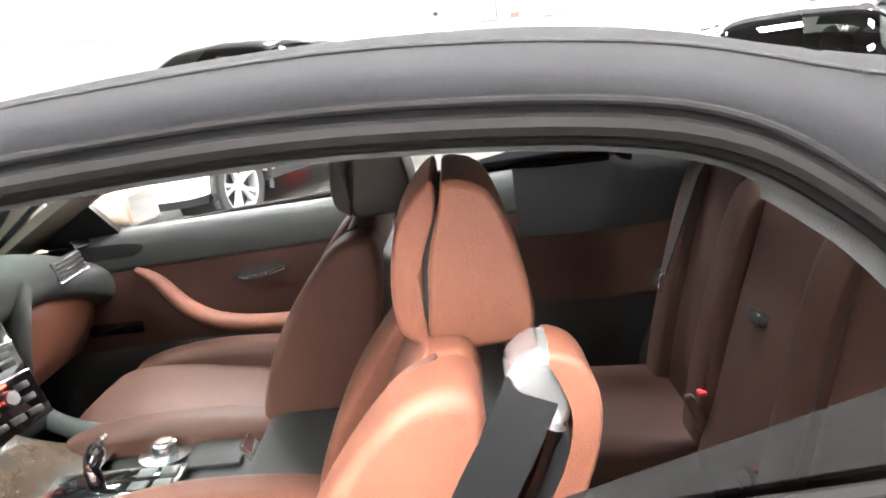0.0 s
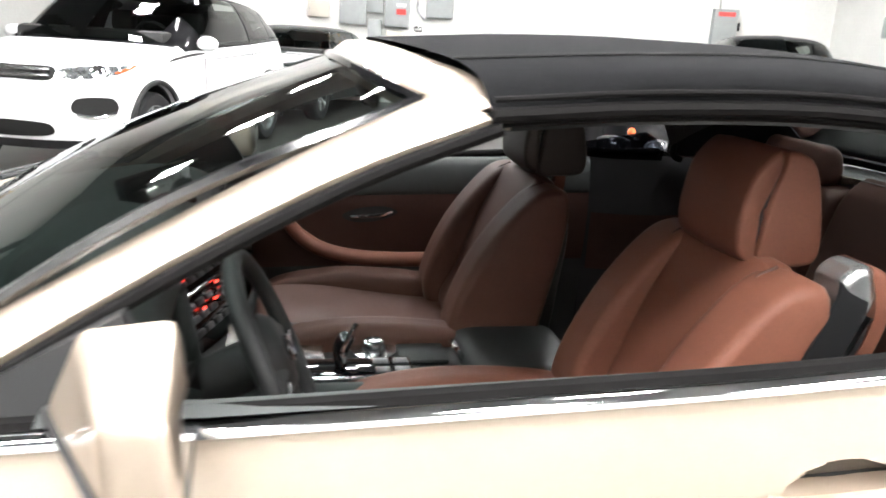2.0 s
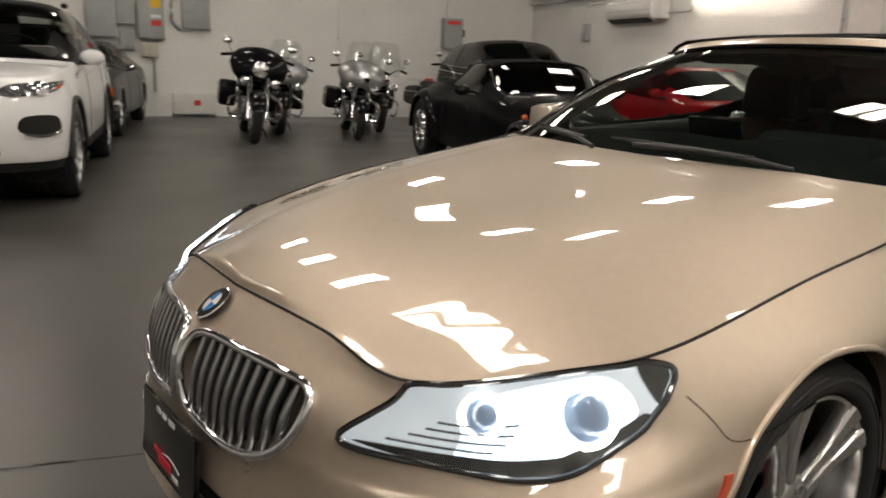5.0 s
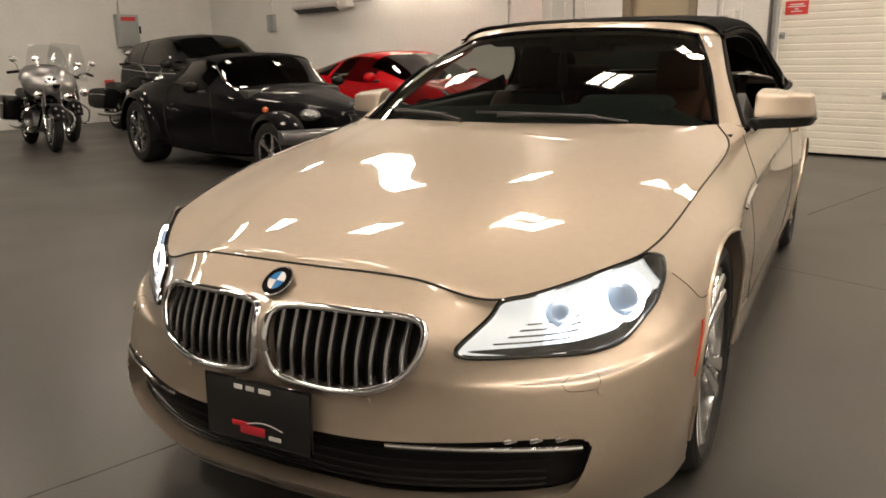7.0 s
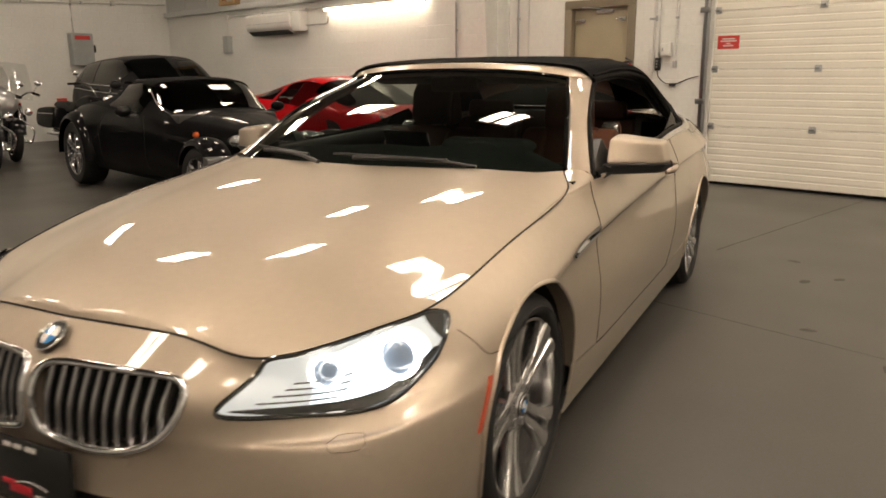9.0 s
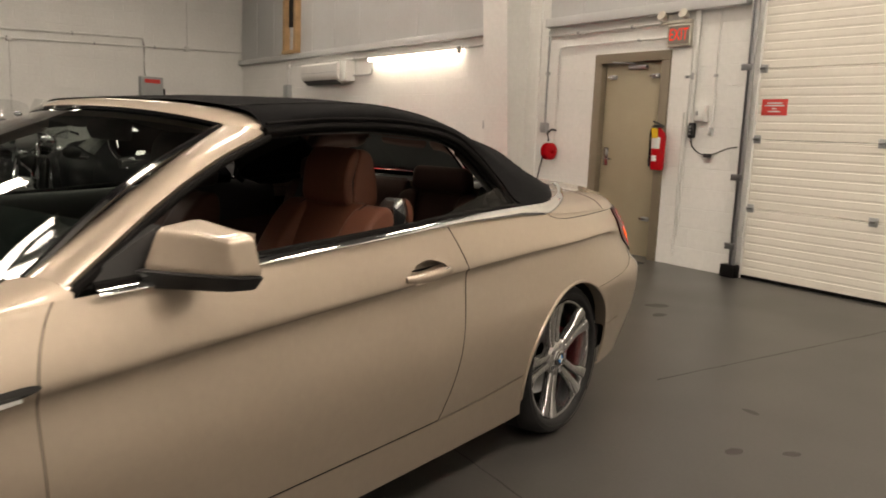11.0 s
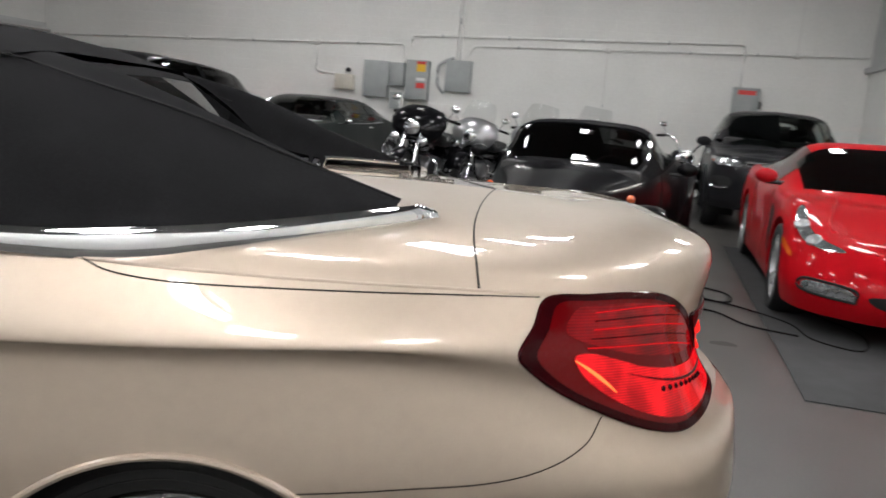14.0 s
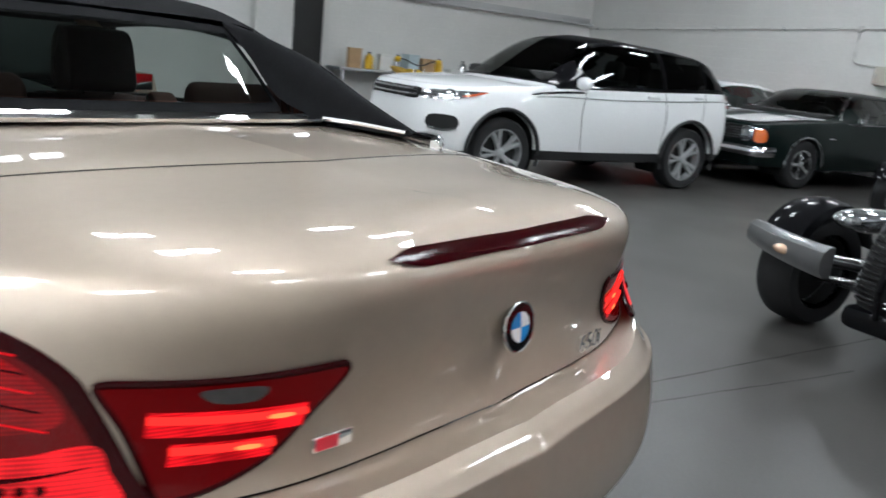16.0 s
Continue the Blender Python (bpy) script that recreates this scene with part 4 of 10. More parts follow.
    part("vent_blade", bm, M_CHROME, v)

# rear bumper and boot back
bm = bmesh.new()
for side in (-1.0, 1.0):
    sk = flank(side)
    sheet(bm, lambda s, t: sk.out(12.3 + 2.7 * s, 3.28 * t, 0.0), 60, 48)
bmesh.ops.remove_doubles(bm, verts=bm.verts, dist=1e-4)
hole(bm, circle(REAR_Y, REAR_Z, REAR_R, 72), 1, 2)
part("rear_bumper", bm, M_TAN, car)
DECK0 = SHOULDER[10:]
DECK1 = [(.80, -1.05, 1.00), (.79, -1.43, .992), (.755, -1.83, .985), (.675, -2.16, .985), (.40, -2.420, 1.008), (0, -2.460, 1.015)]
DECK2 = [(.62, -1.05, 1.02), (.60, -1.43, 1.028), (.56, -1.83, 1.022), (.50, -2.07, 1.015), (.30, -2.30, 1.025), (0, -2.37, 1.032)]
DECK3 = [(0, -1.05, 1.03), (0, -1.43, 1.045), (0, -1.83, 1.045), (0, -2.05, 1.038), (0, -2.20, 1.030), (0, -2.27, 1.028)]
def deck_u(v):
    """Where the joint across the deck runs: straight at the side, bowed back in the middle."""
    return 2.25 + .65 * max(0, v / 3) ** 4


LID_FOOT = UNDER[10:14] + [(.47, -2.462, .688), (0, -2.502, .688)]
BOOT = [WAIST[10:], LID_FOOT, SWAGE[10:], DECK0, DECK1, DECK2, DECK3]
for side in (-1.0, 1.0):
    dk = Skin([DECK0, DECK1, DECK2, DECK3], side)
    bm = bmesh.new()
    panel(bm, dk, lambda t: .35 + .80 * min(1, t / .28), lambda t: deck_u(3 * t) - .008, 0.0, 3.0, 40, 26, off=0.0, gap=0.0, lip=0.004)
    for v in bm.verts:
        if abs(v.co.x) < 0.004:
            v.co.x = 0
    part("hood_compartment_lid", bm, M_TAN, car)
    bm = bmesh.new()
    tube(bm, [dk.out(deck_u(3.0 * i / 30), 3.0 * i / 30, .0004) for i in range(31)], .0013, 6)
    part("deck_joint", bm, M_DARK, car)
bm = bmesh.new()
for side in (-1.0, 1.0):
    bs = Skin(BOOT, side)
    sheet(bm, lambda s, t: bs.at(deck_u(4.67 * t - 1.67) + .003 + (4.997 - deck_u(4.67 * t - 1.67)) * s, 1.33 + 4.67 * t), 56, 60)
bmesh.ops.remove_doubles(bm, verts=bm.verts, dist=1e-4)
part("boot_lid", bm, M_TAN, car)
bm = bmesh.new()
for side in (-1.0, 1.0):
    bs, sk = Skin(BOOT, side), flank(side)
    sheet(bm, lambda s, t: sk.at(12.9 + 2.1 * s, 3.28).lerp(bs.at(2.9 + 2.1 * s, 1.30), t), 40, 3)
bmesh.ops.remove_doubles(bm, verts=bm.verts, dist=1e-4)
part("bumper_ledge", bm, M_TAN, car)
bm = bmesh.new()
sheet(bm, lambda s, t: Vector((-.70 + 1.40 * s, -1.46 - .72 * t, 0.93)), 6, 6)
part("boot_floor", bm, M_DARK, car)


REAR = [(k, Finder(k, 1.6, 5.0, 0.8, 4.2, 0, 2, 60, 60)) for k in (Skin(BOOT, 1.0), Skin(BOOT, -1.0))]


def rear_at(x, z, d=0.0):
    """A point of the tail, d proud of it."""
    sk, fd = REAR[x < 0]
    return sk.out(*fd.find(x, z), d)


# tail lamps: an outer piece round the corner and an inner piece on the boot lid
for sgn in (-1, 1):
    sk = flank(float(sgn))
    ep = smooth_poly([(12.36, 3.9), (12.44, 4.4), (12.55, 4.90), (12.76, 4.97), (13.0, 4.97), (13.24, 4.85), (13.42, 4.55), (13.50, 4.25), (13.60, 3.8), (13.66, 3.48), (13.48, 3.30), (13.15, 3.06), (12.9, 3.06), (12.68, 3.14), (12.52, 3.27), (12.42, 3.5)], 96)
    bm = bmesh.new()
    curved_patch(bm, ep, lambda u, v: sk.out(u, v, 0.006), 9)
    tl = part("tail_lamp", bm, M_REDLENS, car, "glowing red wrap-around tail lamp")
    bm = bmesh.new()
    tube(bm, [sk.out(u, v, 0.003) for u, v in ep], 0.0045, 8, closed=True)
    part("lamp_seal", bm, M_REDDARK, tl)
    bm = bmesh.new()
    rim = [(12.95 + (u - 12.95) * .90, 4.05 + (v - 4.05) * .90) for u, v in ep]
    g0 = [bm.verts.new(sk.out(u, v, 0.0068)) for u, v in ep]
    g1 = [bm.verts.new(sk.out(u, v, 0.0072)) for u, v in rim]
    for i in range(len(ep)):
        bm.faces.new((g0[i], g0[(i + 1) % len(ep)], g1[(i + 1) % len(ep)], g1[i]))
    part("lens_border", bm, M_REDDARK, tl)
    for nm, shape, mt in (("lower_glow", [(12.56, 3.90), (12.64, 3.98), (12.80, 3.84), (13.05, 3.80), (13.30, 3.86), (13.50, 3.98), (13.555, 3.78), (13.59, 3.56), (13.44, 3.43), (13.15, 3.24), (12.92, 3.24), (12.74, 3.34), (12.61, 3.56)], M_REDGLOW),
                          ("upper_glow", [(12.56, 4.28), (12.66, 4.72), (12.80, 4.80), (13.02, 4.80), (13.20, 4.70), (13.34, 4.48), (13.42, 4.16), (13.25, 4.00), (13.0, 3.96), (12.76, 4.02)], M_REDMID)):
        bm = bmesh.new()
        curved_patch(bm, smooth_poly(shape, 72), lambda u, v: sk.out(u, v, 0.0078), 8)
        part(nm, bm, mt, tl)
    for k in range(5):
        bm = bmesh.new()
        tube(bm, [sk.out(12.62 + .03 * k + (.76 - .05 * k) * i / 24, 4.06 + .15 * k + .06 * math.sin(math.pi * i / 24), 0.0082) for i in range(25)], 0.0012, 6)
        part("light_fibre", bm, M_REDDARK if k % 2 else M_REDFIBRE, tl)
    bm = bmesh.new()
    tube(bm, [sk.out(12.78 + .72 * i / 20, 3.72 - .08 * math.sin(math.pi * i / 20) + .10 * (i / 20) ** 2, 0.0086) for i in range(21)], [.0008 + .0035 * math.sin(math.pi * i / 20) for i in range(21)], 6, flat=.6)
    part("lens_rib", bm, M_REDDARK, tl)
    bm = bmesh.new()
    for i in range(9):
        ball(bm, .0055, Matrix.Translation(sk.out(12.98 + .05 * i, 3.56 + .012 * i, 0.0075)), 8)
    part("led_row", bm, M_REDDARK, tl)
    bm = bmesh.new()
    tube(bm, [sk.out(12.56 + .17 * i / 10, 3.86 - .40 * i / 10, 0.008) for i in range(11)], [.0010 + .0026 * math.sin(math.pi * i / 10) for i in range(11)], 6)
    part("corner_light", bm, M_REDHOT, tl)
    bs = Skin(BOOT, float(sgn))
    inner = smooth_poly([(13.50, 4.38), (13.52, 4.43), (13.60, 4.44), (13.8, 4.45), (14.15, 4.48), (14.22, 4.47), (14.22, 4.38), (14.15, 4.15), (14.05, 3.80), (13.96, 3.62), (13.86, 3.50), (13.76, 3.46), (13.715, 3.50), (13.66, 3.75), (13.58, 4.10)], 90)
    bm = bmesh.new()
    curved_patch(bm, inner, lambda u, v: bs.out(u - 10, v - 2, 0.006), 6)
    ti = part("inner_tail_lamp", bm, M_REDLENS, car, "glowing red inner tail lamp with two light bars")
    bm = bmesh.new()
    tube(bm, [bs.out(u - 10, v - 2, 0.003) for u, v in inner], 0.0045, 8, closed=True)
    part("lamp_seal", bm, M_REDDARK, ti)
    for v0, ua, ub in ((4.19, 13.64, 14.12), (3.93, 13.72, 14.04)):
        bm = bmesh.new()
        sheet(bm, lambda s, t: bs.out(ua - 10 + (ub - ua) * s, v0 - 2.14 + .20 * t, 0.0078), 14, 4)
        part("bar_glow", bm, M_REDGLOW, ti)
        bm = bmesh.new()
        tube(bm, [bs.out(ua - 10 + (ub - ua) * i / 16, v0 - 2, 0.009) for i in range(17)], 0.0050, 8)
        part("light_bar", bm, M_REDBAR, ti)
        bm = bmesh.new()
        tube(bm, [bs.out(ub - 10.16 + .15 * i / 8, v0 - 2, 0.0102) for i in range(9)], [.0006 + .0050 * math.sin(math.pi * i / 8) for i in range(9)], 8, flat=.7)
        part("bar_hot_end", bm, M_REDHOT, ti)
    bm = bmesh.new()
    curved_patch(bm, smooth_poly([(13.78, 4.41), (13.96, 4.42), (13.94, 4.32), (13.82, 4.32)], 24), lambda u, v: bs.out(u - 10, v - 2, 0.010), 3)
    part("reversing_lens", bm, M_IRON, ti)
# third brake lamp in the lip, badges
bm = bmesh.new()


LIP = [(k, Finder(k, 2.5, 5.0, 0.6, 2.1, 0, 2, 50, 40)) for k in (Skin([SWAGE[10:], DECK0, DECK1, DECK2], 1.0), Skin([SWAGE[10:], DECK0, DECK1, DECK2], -1.0))]


def lip_at(x, z, d):
    sk, fd = LIP[x < 0]
    return sk.out(*fd.find(x, z), d)


rows = []
for i in range(31):
    x = -.29 + .58 * i / 30
    e = min(1, (1 - abs(x) / .29) * 6)
    sgn = -1.0 if x < 0 else 1.0
    row = []
    for z in (.996 - .010 * e, .996, .997 + .007 * e):
        p = lip_at(max(abs(x), .03), z, .003)
        row.append(bm.verts.new((x, p.y, p.z)))
    rows.append(row)
for i in range(30):
    for j in range(2):
        bm.faces.new((rows[i][j], rows[i + 1][j], rows[i + 1][j + 1], rows[i][j + 1]))
part("third_brake_lamp", bm, M_REDDARK, car, "dark red high brake lamp strip")
p = rear_at(0.0, .858, 0.012)
roundel(facing(p, (0, -1, .12)), 0.040, car)
bm = text_mesh("650i", 0.052, 0.004)
bmesh.ops.transform(bm, matrix=facing(rear_at(.31, .750, 0.016), (.04, -1, .04)), verts=bm.verts)
part("model_badge", bm, M_CHROME, car, "chrome model number")
bm = bmesh.new()
fm = facing(rear_at(-.34, .756, 0.003), rear_at(-.34, .756, 0.1) - rear_at(-.34, .756, 0.0))
box(bm, .062, .022, .005, fm, .0015)
bd = part("corner_badge", bm, M_CHROME, car, "small chrome badge with a red field")
bm = bmesh.new()
box(bm, .034, .017, .004, fm @ Matrix.Translation((-.010, 0, .002)))
part("badge_field", bm, M_LOGORED, bd)

# bonnet
HOOD0 = SHOULDER[:6] + [(.819, .935, .8875), (.752, .740, .942)]
HOOD1 = [(0, 2.20, .744), (.25, 2.166, .738), (.43, 2.085, .717), (.60, 1.86, .762), (.67, 1.70, .787), (.70, 1.38, .852), (.71, .98, .915), (.645, .825, .946)]
HOOD2 = [(0, 2.15, .762), (.16, 2.13, .762), (.29, 2.02, .772), (.38, 1.78, .824), (.42, 1.60, .853), (.46, 1.32, .894), (.50, 1.0, .933), (.42, .88, .950)]
HOOD3 = [(0, 2.10, .775), (0, 2.05, .782), (0, 1.93, .802), (0, 1.72, .836), (0, 1.55, .861), (0, 1.30, .896), (0, 1.08, .926), (0, .912, .948)]


def hood_terms(x, y):
    a, b = (x / .8) ** 2, (y - 1.5) / .7
    return [a ** i * b ** j for i in range(4) for j in range(5)]


hood_half = Skin([HOOD0, HOOD1, HOOD2, HOOD3], 1.0)
hood_pts = [hood_half.at(7 * i / 50, .25 + 2.75 * j / 24) for i in range(51) for j in range(25)]
HOOD_FIT = np.linalg.lstsq(np.array([hood_terms(p.x, p.y) for p in hood_pts]), np.array([p.z for p in hood_pts]), rcond=None)[0]


def hood_at(hs, u, v):
    """A point of the bonnet: a fair crown with two long creases, running into its edge lines."""
    p = hs.at(u, v)
    x = abs(p.x)
    edge = .40 + .13 * min(1, max(0, (2.1 - p.y) / 1.1))
    k = min(1, max(0, (edge + .045 - x) / .09))
    z = float(np.dot(HOOD_FIT, hood_terms(x, p.y))) + .0036 * k * k * (3 - 2 * k) - .0018
    w = min(1, max(0, v / 1.0))
    w = w * w * (3 - 2 * w)
    return Vector((p.x, p.y, p.z * (1 - w) + z * w))


bm = bmesh.new()
for side in (-1.0, 1.0):
    hs = Skin([HOOD0, HOOD1, HOOD2, HOOD3], side)
    sheet(bm, lambda s, t: hood_at(hs, 7 * s, 3 * t), 90, 44)
bmesh.ops.remove_doubles(bm, verts=bm.verts, dist=1e-4)
part("bonnet", bm, M_TAN, car)
# the joint round the bonnet
bm = bmesh.new()
jl = Skin([HOOD0, HOOD1, HOOD2], -1.0)
jr = Skin([HOOD0, HOOD1, HOOD2], 1.0)
tube(bm, [jl.out(7 - 7 * i / 90, 0.0, 0.0005) for i in range(91)] + [jr.out(7 * i / 90, 0.0, 0.0005) for i in range(1, 91)], 0.0030, 6)
part("bonnet_joint", bm, M_DARK, car)

# windscreen, pillars, header
SCR_B, SCR_T = [(0, .945, .922), (.35, .915, .922), (.62, .80, .928), (.745, .70, .938)], [(0, .155, 1.300), (.25, .14, 1.295), (.44, .105, 1.28), (.545, .055, 1.262)]
SCR_M = [((a[0] + b[0]) / 2 + .012 * (a[0] > .5), (a[1] + b[1]) / 2 + .02, (a[2] + b[2]) / 2 + .028) for a, b in zip(SCR_B, SCR_T)]
bm = bmesh.new()
for side in (-1.0, 1.0):
    ws = Skin([SCR_B, SCR_M, SCR_T], side)
    sheet(bm, lambda s, t: ws.at(3 * s, 2 * t), 16, 16)
bmesh.ops.remove_doubles(bm, verts=bm.verts, dist=1e-4)
scr = part("windscreen", bm, M_SCREEN, car, "tinted windscreen glass")
facing_out(scr, Vector((0, .6, .8)))
bm = bmesh.new()
for side in (-1.0, 1.0):
    ws = Skin([SCR_B, SCR_M, SCR_T], side)
    tube(bm, [ws.out(3, 2 * i / 20, -.001) for i in range(21)], 0.010, 6)
tube(bm, [Vector((x, y - .002, z)) for x, y, z in [(-a, b, c) for a, b, c in SCR_T[::-1]] + SCR_T[1:]], 0.010, 6, n=30)
part("screen_seal", bm, M_GLOSSBLACK, car)
bm = bmesh.new()
for side in (-1.0, 1.0):
    cw = Skin([HOOD_E for HOOD_E in ([(0, .985, .915), (.40, .945, .918), (.62, .83, .925), (.76, .74, .932)], [(0, .90, .928), (.36, .87, .930), (.61, .765, .934), (.75, .675, .940)])], side)
    sheet(bm, lambda s, t: cw.at(3 * s, t), 16, 3)
bmesh.ops.remove_doubles(bm, verts=bm.verts, dist=1e-4)
part("cowl_panel", bm, M_RUBBER, car)

for side in (-1.0, 1.0):
    sk, he = flank(side), Skin([HOOD0, HOOD1, HOOD2, HOOD3], side)
    inner = [he.at(5.45 + 1.55 * i / 18, 0) for i in range(19)] + [Vector((side * x, y, z)) for x, y, z in ((.770, .705, .946), (.800, .675, .940), (.832, .640, .922))]
    rows = spline(inner, 44)
    bm = bmesh.new()

    def corner(s, t):
        """From the wing's shoulder up to the bonnet's edge, leaving the wing along its own slope."""
        b = rows[int(round(44 * s))]
        u = 5 + (1.42 - b.y) / .42 if b.y > 1 else 6 + (1 - b.y) / .38
        a = sk.out(u, 4.86, .0008)
        d = (sk.at(u, 4.9) - sk.at(u, 4.8)).normalized() * (b - a).length
        c0 = a + d * .5
        return a * (1 - t) ** 2 + c0 * (2 * t * (1 - t)) + b * t * t
    sheet(bm, corner, 44, 12)
    part("cowl_corner", bm, M_TAN, car)


def pillar(side):
    bm = bmesh.new()
    base = [(.745, .70, .940), (.66, .43, 1.085), (.60, .22, 1.19), (.545, .055, 1.262)]
    ctr = spline([Vector((side * x, y, z)) for x, y, z in base], 24)
    outer = spline([Vector((side * x, y, z)) for x, y, z in [(.825, .655, .925), (.730, .38, 1.075), (.672, .16, 1.180), (.630, -.030, 1.248)]], 24)
    rows = []
    for a, b in zip(ctr, outer):
        d = b - a
        up = Vector((side * .35, .25, .9)).normalized()
        rows.append([bm.verts.new(q) for q in (a, a + d * .10 + up * .006, a + d * .5 + up * .012, a + d * .9 + up * .007, b, b - up * .03, a + d * .5 - up * .045, a - up * .03)])
    for i in range(24):
        for j in range(8):
            bm.faces.new((rows[i][j], rows[i][(j + 1) % 8], rows[i + 1][(j + 1) % 8], rows[i + 1][j]))
    bm.faces.new(rows[0])
    bm.faces.new(rows[-1][::-1])
    part("windscreen_pillar", bm, M_TAN, car)
    bm = bmesh.new()
    tube(bm, [b + Vector((side * .008, -.012, -.012)) for b in outer], 0.011, 8)
    part("pillar_seal", bm, M_RUBBER, car)


two(pillar)
bm = bmesh.new()
half = [(0, .150, 1.305), (.25, .135, 1.300), (.44, .10, 1.286), (.55, .045, 1.266), (.612, -.02, 1.255)]
back = [(0, .075, 1.335), (.25, .06, 1.330), (.44, .03, 1.318), (.555, -.02, 1.300), (.620, -.06, 1.262)]
f1 = spline([(-x, y, z) for x, y, z in half[::-1]] + half[1:], 40)
f2 = spline([(-x, y, z) for x, y, z in back[::-1]] + back[1:], 40)
rows = [[bm.verts.new(q) for q in (a, a.lerp(b, .5) + Vector((0, .006, .010)), b, b - Vector((0, 0, .03)), a - Vector((0, .0, .03)))] for a, b in zip(f1, f2)]
for i in range(40):
    for j in range(5):
        bm.faces.new((rows[i][j], rows[i][(j + 1) % 5], rows[i + 1][(j + 1) % 5], rows[i + 1][j]))
part("windscreen_header", bm, M_TAN, car)

# canvas top: roof, two side buttresses, rear window between them
TOP0 = [(.635, -.03, 1.256), (.655, -.27, 1.278), (.668, -.55, 1.284), (.690, -.83, 1.256), (.722, -.965, 1.184)]
TOP1 = [(.575, -.01, 1.310), (.630, -.27, 1.328), (.645, -.55, 1.334), (.660, -.82, 1.303), (.690, -1.00, 1.24)]
TOP2 = [(.40, .04, 1.332), (.42, -.25, 1.356), (.43, -.55, 1.362), (.44, -.84, 1.338), (.47, -1.05, 1.288)]
TOP3 = [(0, .075, 1.340), (0, -.24, 1.364), (0, -.55, 1.370), (0, -.85, 1.350), (0, -1.08, 1.292)]
FIN0 = [(.722, -.965, 1.184), (.780, -1.050, 1.080), (.835, -1.115, .995), (.80, -1.42, 1.010), (.60, -1.77, 1.040)]
FIN1 = [(.690, -1.00, 1.24), (.735, -1.14, 1.155), (.755, -1.28, 1.10), (.70, -1.50, 1.070), (.575, -1.775, 1.048)]
FIN2 = [(.47, -1.05, 1.288), (.50, -1.22, 1.252), (.52, -1.38, 1.200), (.53, -1.58, 1.120), (.545, -1.78, 1.052)]
FIN3 = [(.44, -1.07, 1.275), (.44, -1.20, 1.20), (.45, -1.34, 1.09), (.48, -1.56, 1.045), (.53, -1.775, 1.042)]
ROOF_LINES = [TOP0 + FIN0[1:], TOP1 + FIN1[1:], TOP2 + FIN2[1:], TOP3 + [(0, -1.25, 1.2)] * 4]
FIN_LINES = [TOP0 + FIN0[1:], TOP1 + FIN1[1:], TOP2 + FIN2[1:], TOP2[:4] + FIN3]
bm = bmesh.new()
for side in (-1.0, 1.0):
    tp = Skin(ROOF_LINES, side)
    sheet(bm, lambda s, t: tp.at(4 * s, 3 * t), 36, 18)
    fn = Skin(FIN_LINES, side)
    sheet(bm, lambda s, t: fn.at(4 + 4 * s, 3 * t), 30, 18)
bmesh.ops.remove_doubles(bm, verts=bm.verts, dist=2e-4)
canvas = part("canvas_top", bm, M_FABRIC, car, "black canvas folding top, closed", sharp=60)
for side in (-1.0, 1.0):
    tp, fn = Skin(ROOF_LINES, side), Skin(FIN_LINES, side)
    bm = bmesh.new()
    tube(bm, [tp.out(4 * i / 30, 1.35 + .25 * i / 30, .0015) for i in range(31)] + [fn.out(4 + 4 * i / 24, 1.6 + .3 * i / 24, .0015) for i in range(1, 25)], 0.0028, 6)
    part("top_seam", bm, M_DARK, canvas)
for side in (-1.0, 1.0):
    tp = Skin(ROOF_LINES, side)
    rail = [tp.at(6.0 * i / 40, 0) for i in range(41)]
    for off, r in (((0, 0, -.004), .011), ((-side * .022, 0, -.012), .012), ((side * .003, 0, .018), .0045)):
        bm = bmesh.new()
        tube(bm, [p + Vector(off) for p in rail], r, 8)
        part("window_rail_seal", bm, M_RUBBER, car)

bm = bmesh.new()
for side in (-1.0, 1.0):
    hl = Skin([[(x - .03, y, z - .03) for x, y, z in TOP0], [(x - .03, y, z - .045) for x, y, z in TOP1], [(x, y, z - .04) for x, y, z in TOP2], [(x, y, z - .04) for x, y, z in TOP3]], side)
    sheet(bm, lambda s, t: hl.at(4 * s, 3 * t), 16, 10)
bmesh.ops.remove_doubles(bm, verts=bm.verts, dist=2e-4)
part("headlining", bm, M_TRIMBLK, car)
for side in (-1.0, 1.0):
    fl = Skin(FIN_LINES, side)
    bm = bmesh.new()
    sheet(bm, lambda s, t: fl.at(3.6 + 1.5 * s, 2.0 * t) + Vector((-side * (.035 + .02 * t), .020, -.035)), 12, 10)
    part("buttress_lining", bm, M_TRIMBLK, car)
# rear window wall
RW = [[(.44, -1.075, 1.272), (.30, -1.085, 1.278), (0, -1.09, 1.284)], [(.45, -1.21, 1.17), (.30, -1.25, 1.17), (0, -1.27, 1.17)], [(.455, -1.35, 1.055), (.30, -1.40, 1.055), (0, -1.42, 1.055)]]
bm = bmesh.new()
for side in (-1.0, 1.0):
    rw = Skin(RW, side)
    for s0, s1, t0, t1 in ((0, 2, 0, .22), (0, 2, 1.80, 2.0), (0, .14, .22, 1.80)):
        sheet(bm, lambda s, t: rw.at(s0 + (s1 - s0) * s, t0 + (t1 - t0) * t), 10, 8)
part("rear_window_surround", bm, M_FABRIC, canvas)
bm = bmesh.new()
for side in (-1.0, 1.0):
    rw = Skin(RW, side)
    sheet(bm, lambda s, t: rw.out(.14 + 1.86 * s, .22 + 1.58 * t, -.004), 10, 10)
rg = part("rear_window", bm, M_GLASSM, car, "rear window glass set between the canvas buttresses")
facing_out(rg, Vector((0, -.7, .7)))

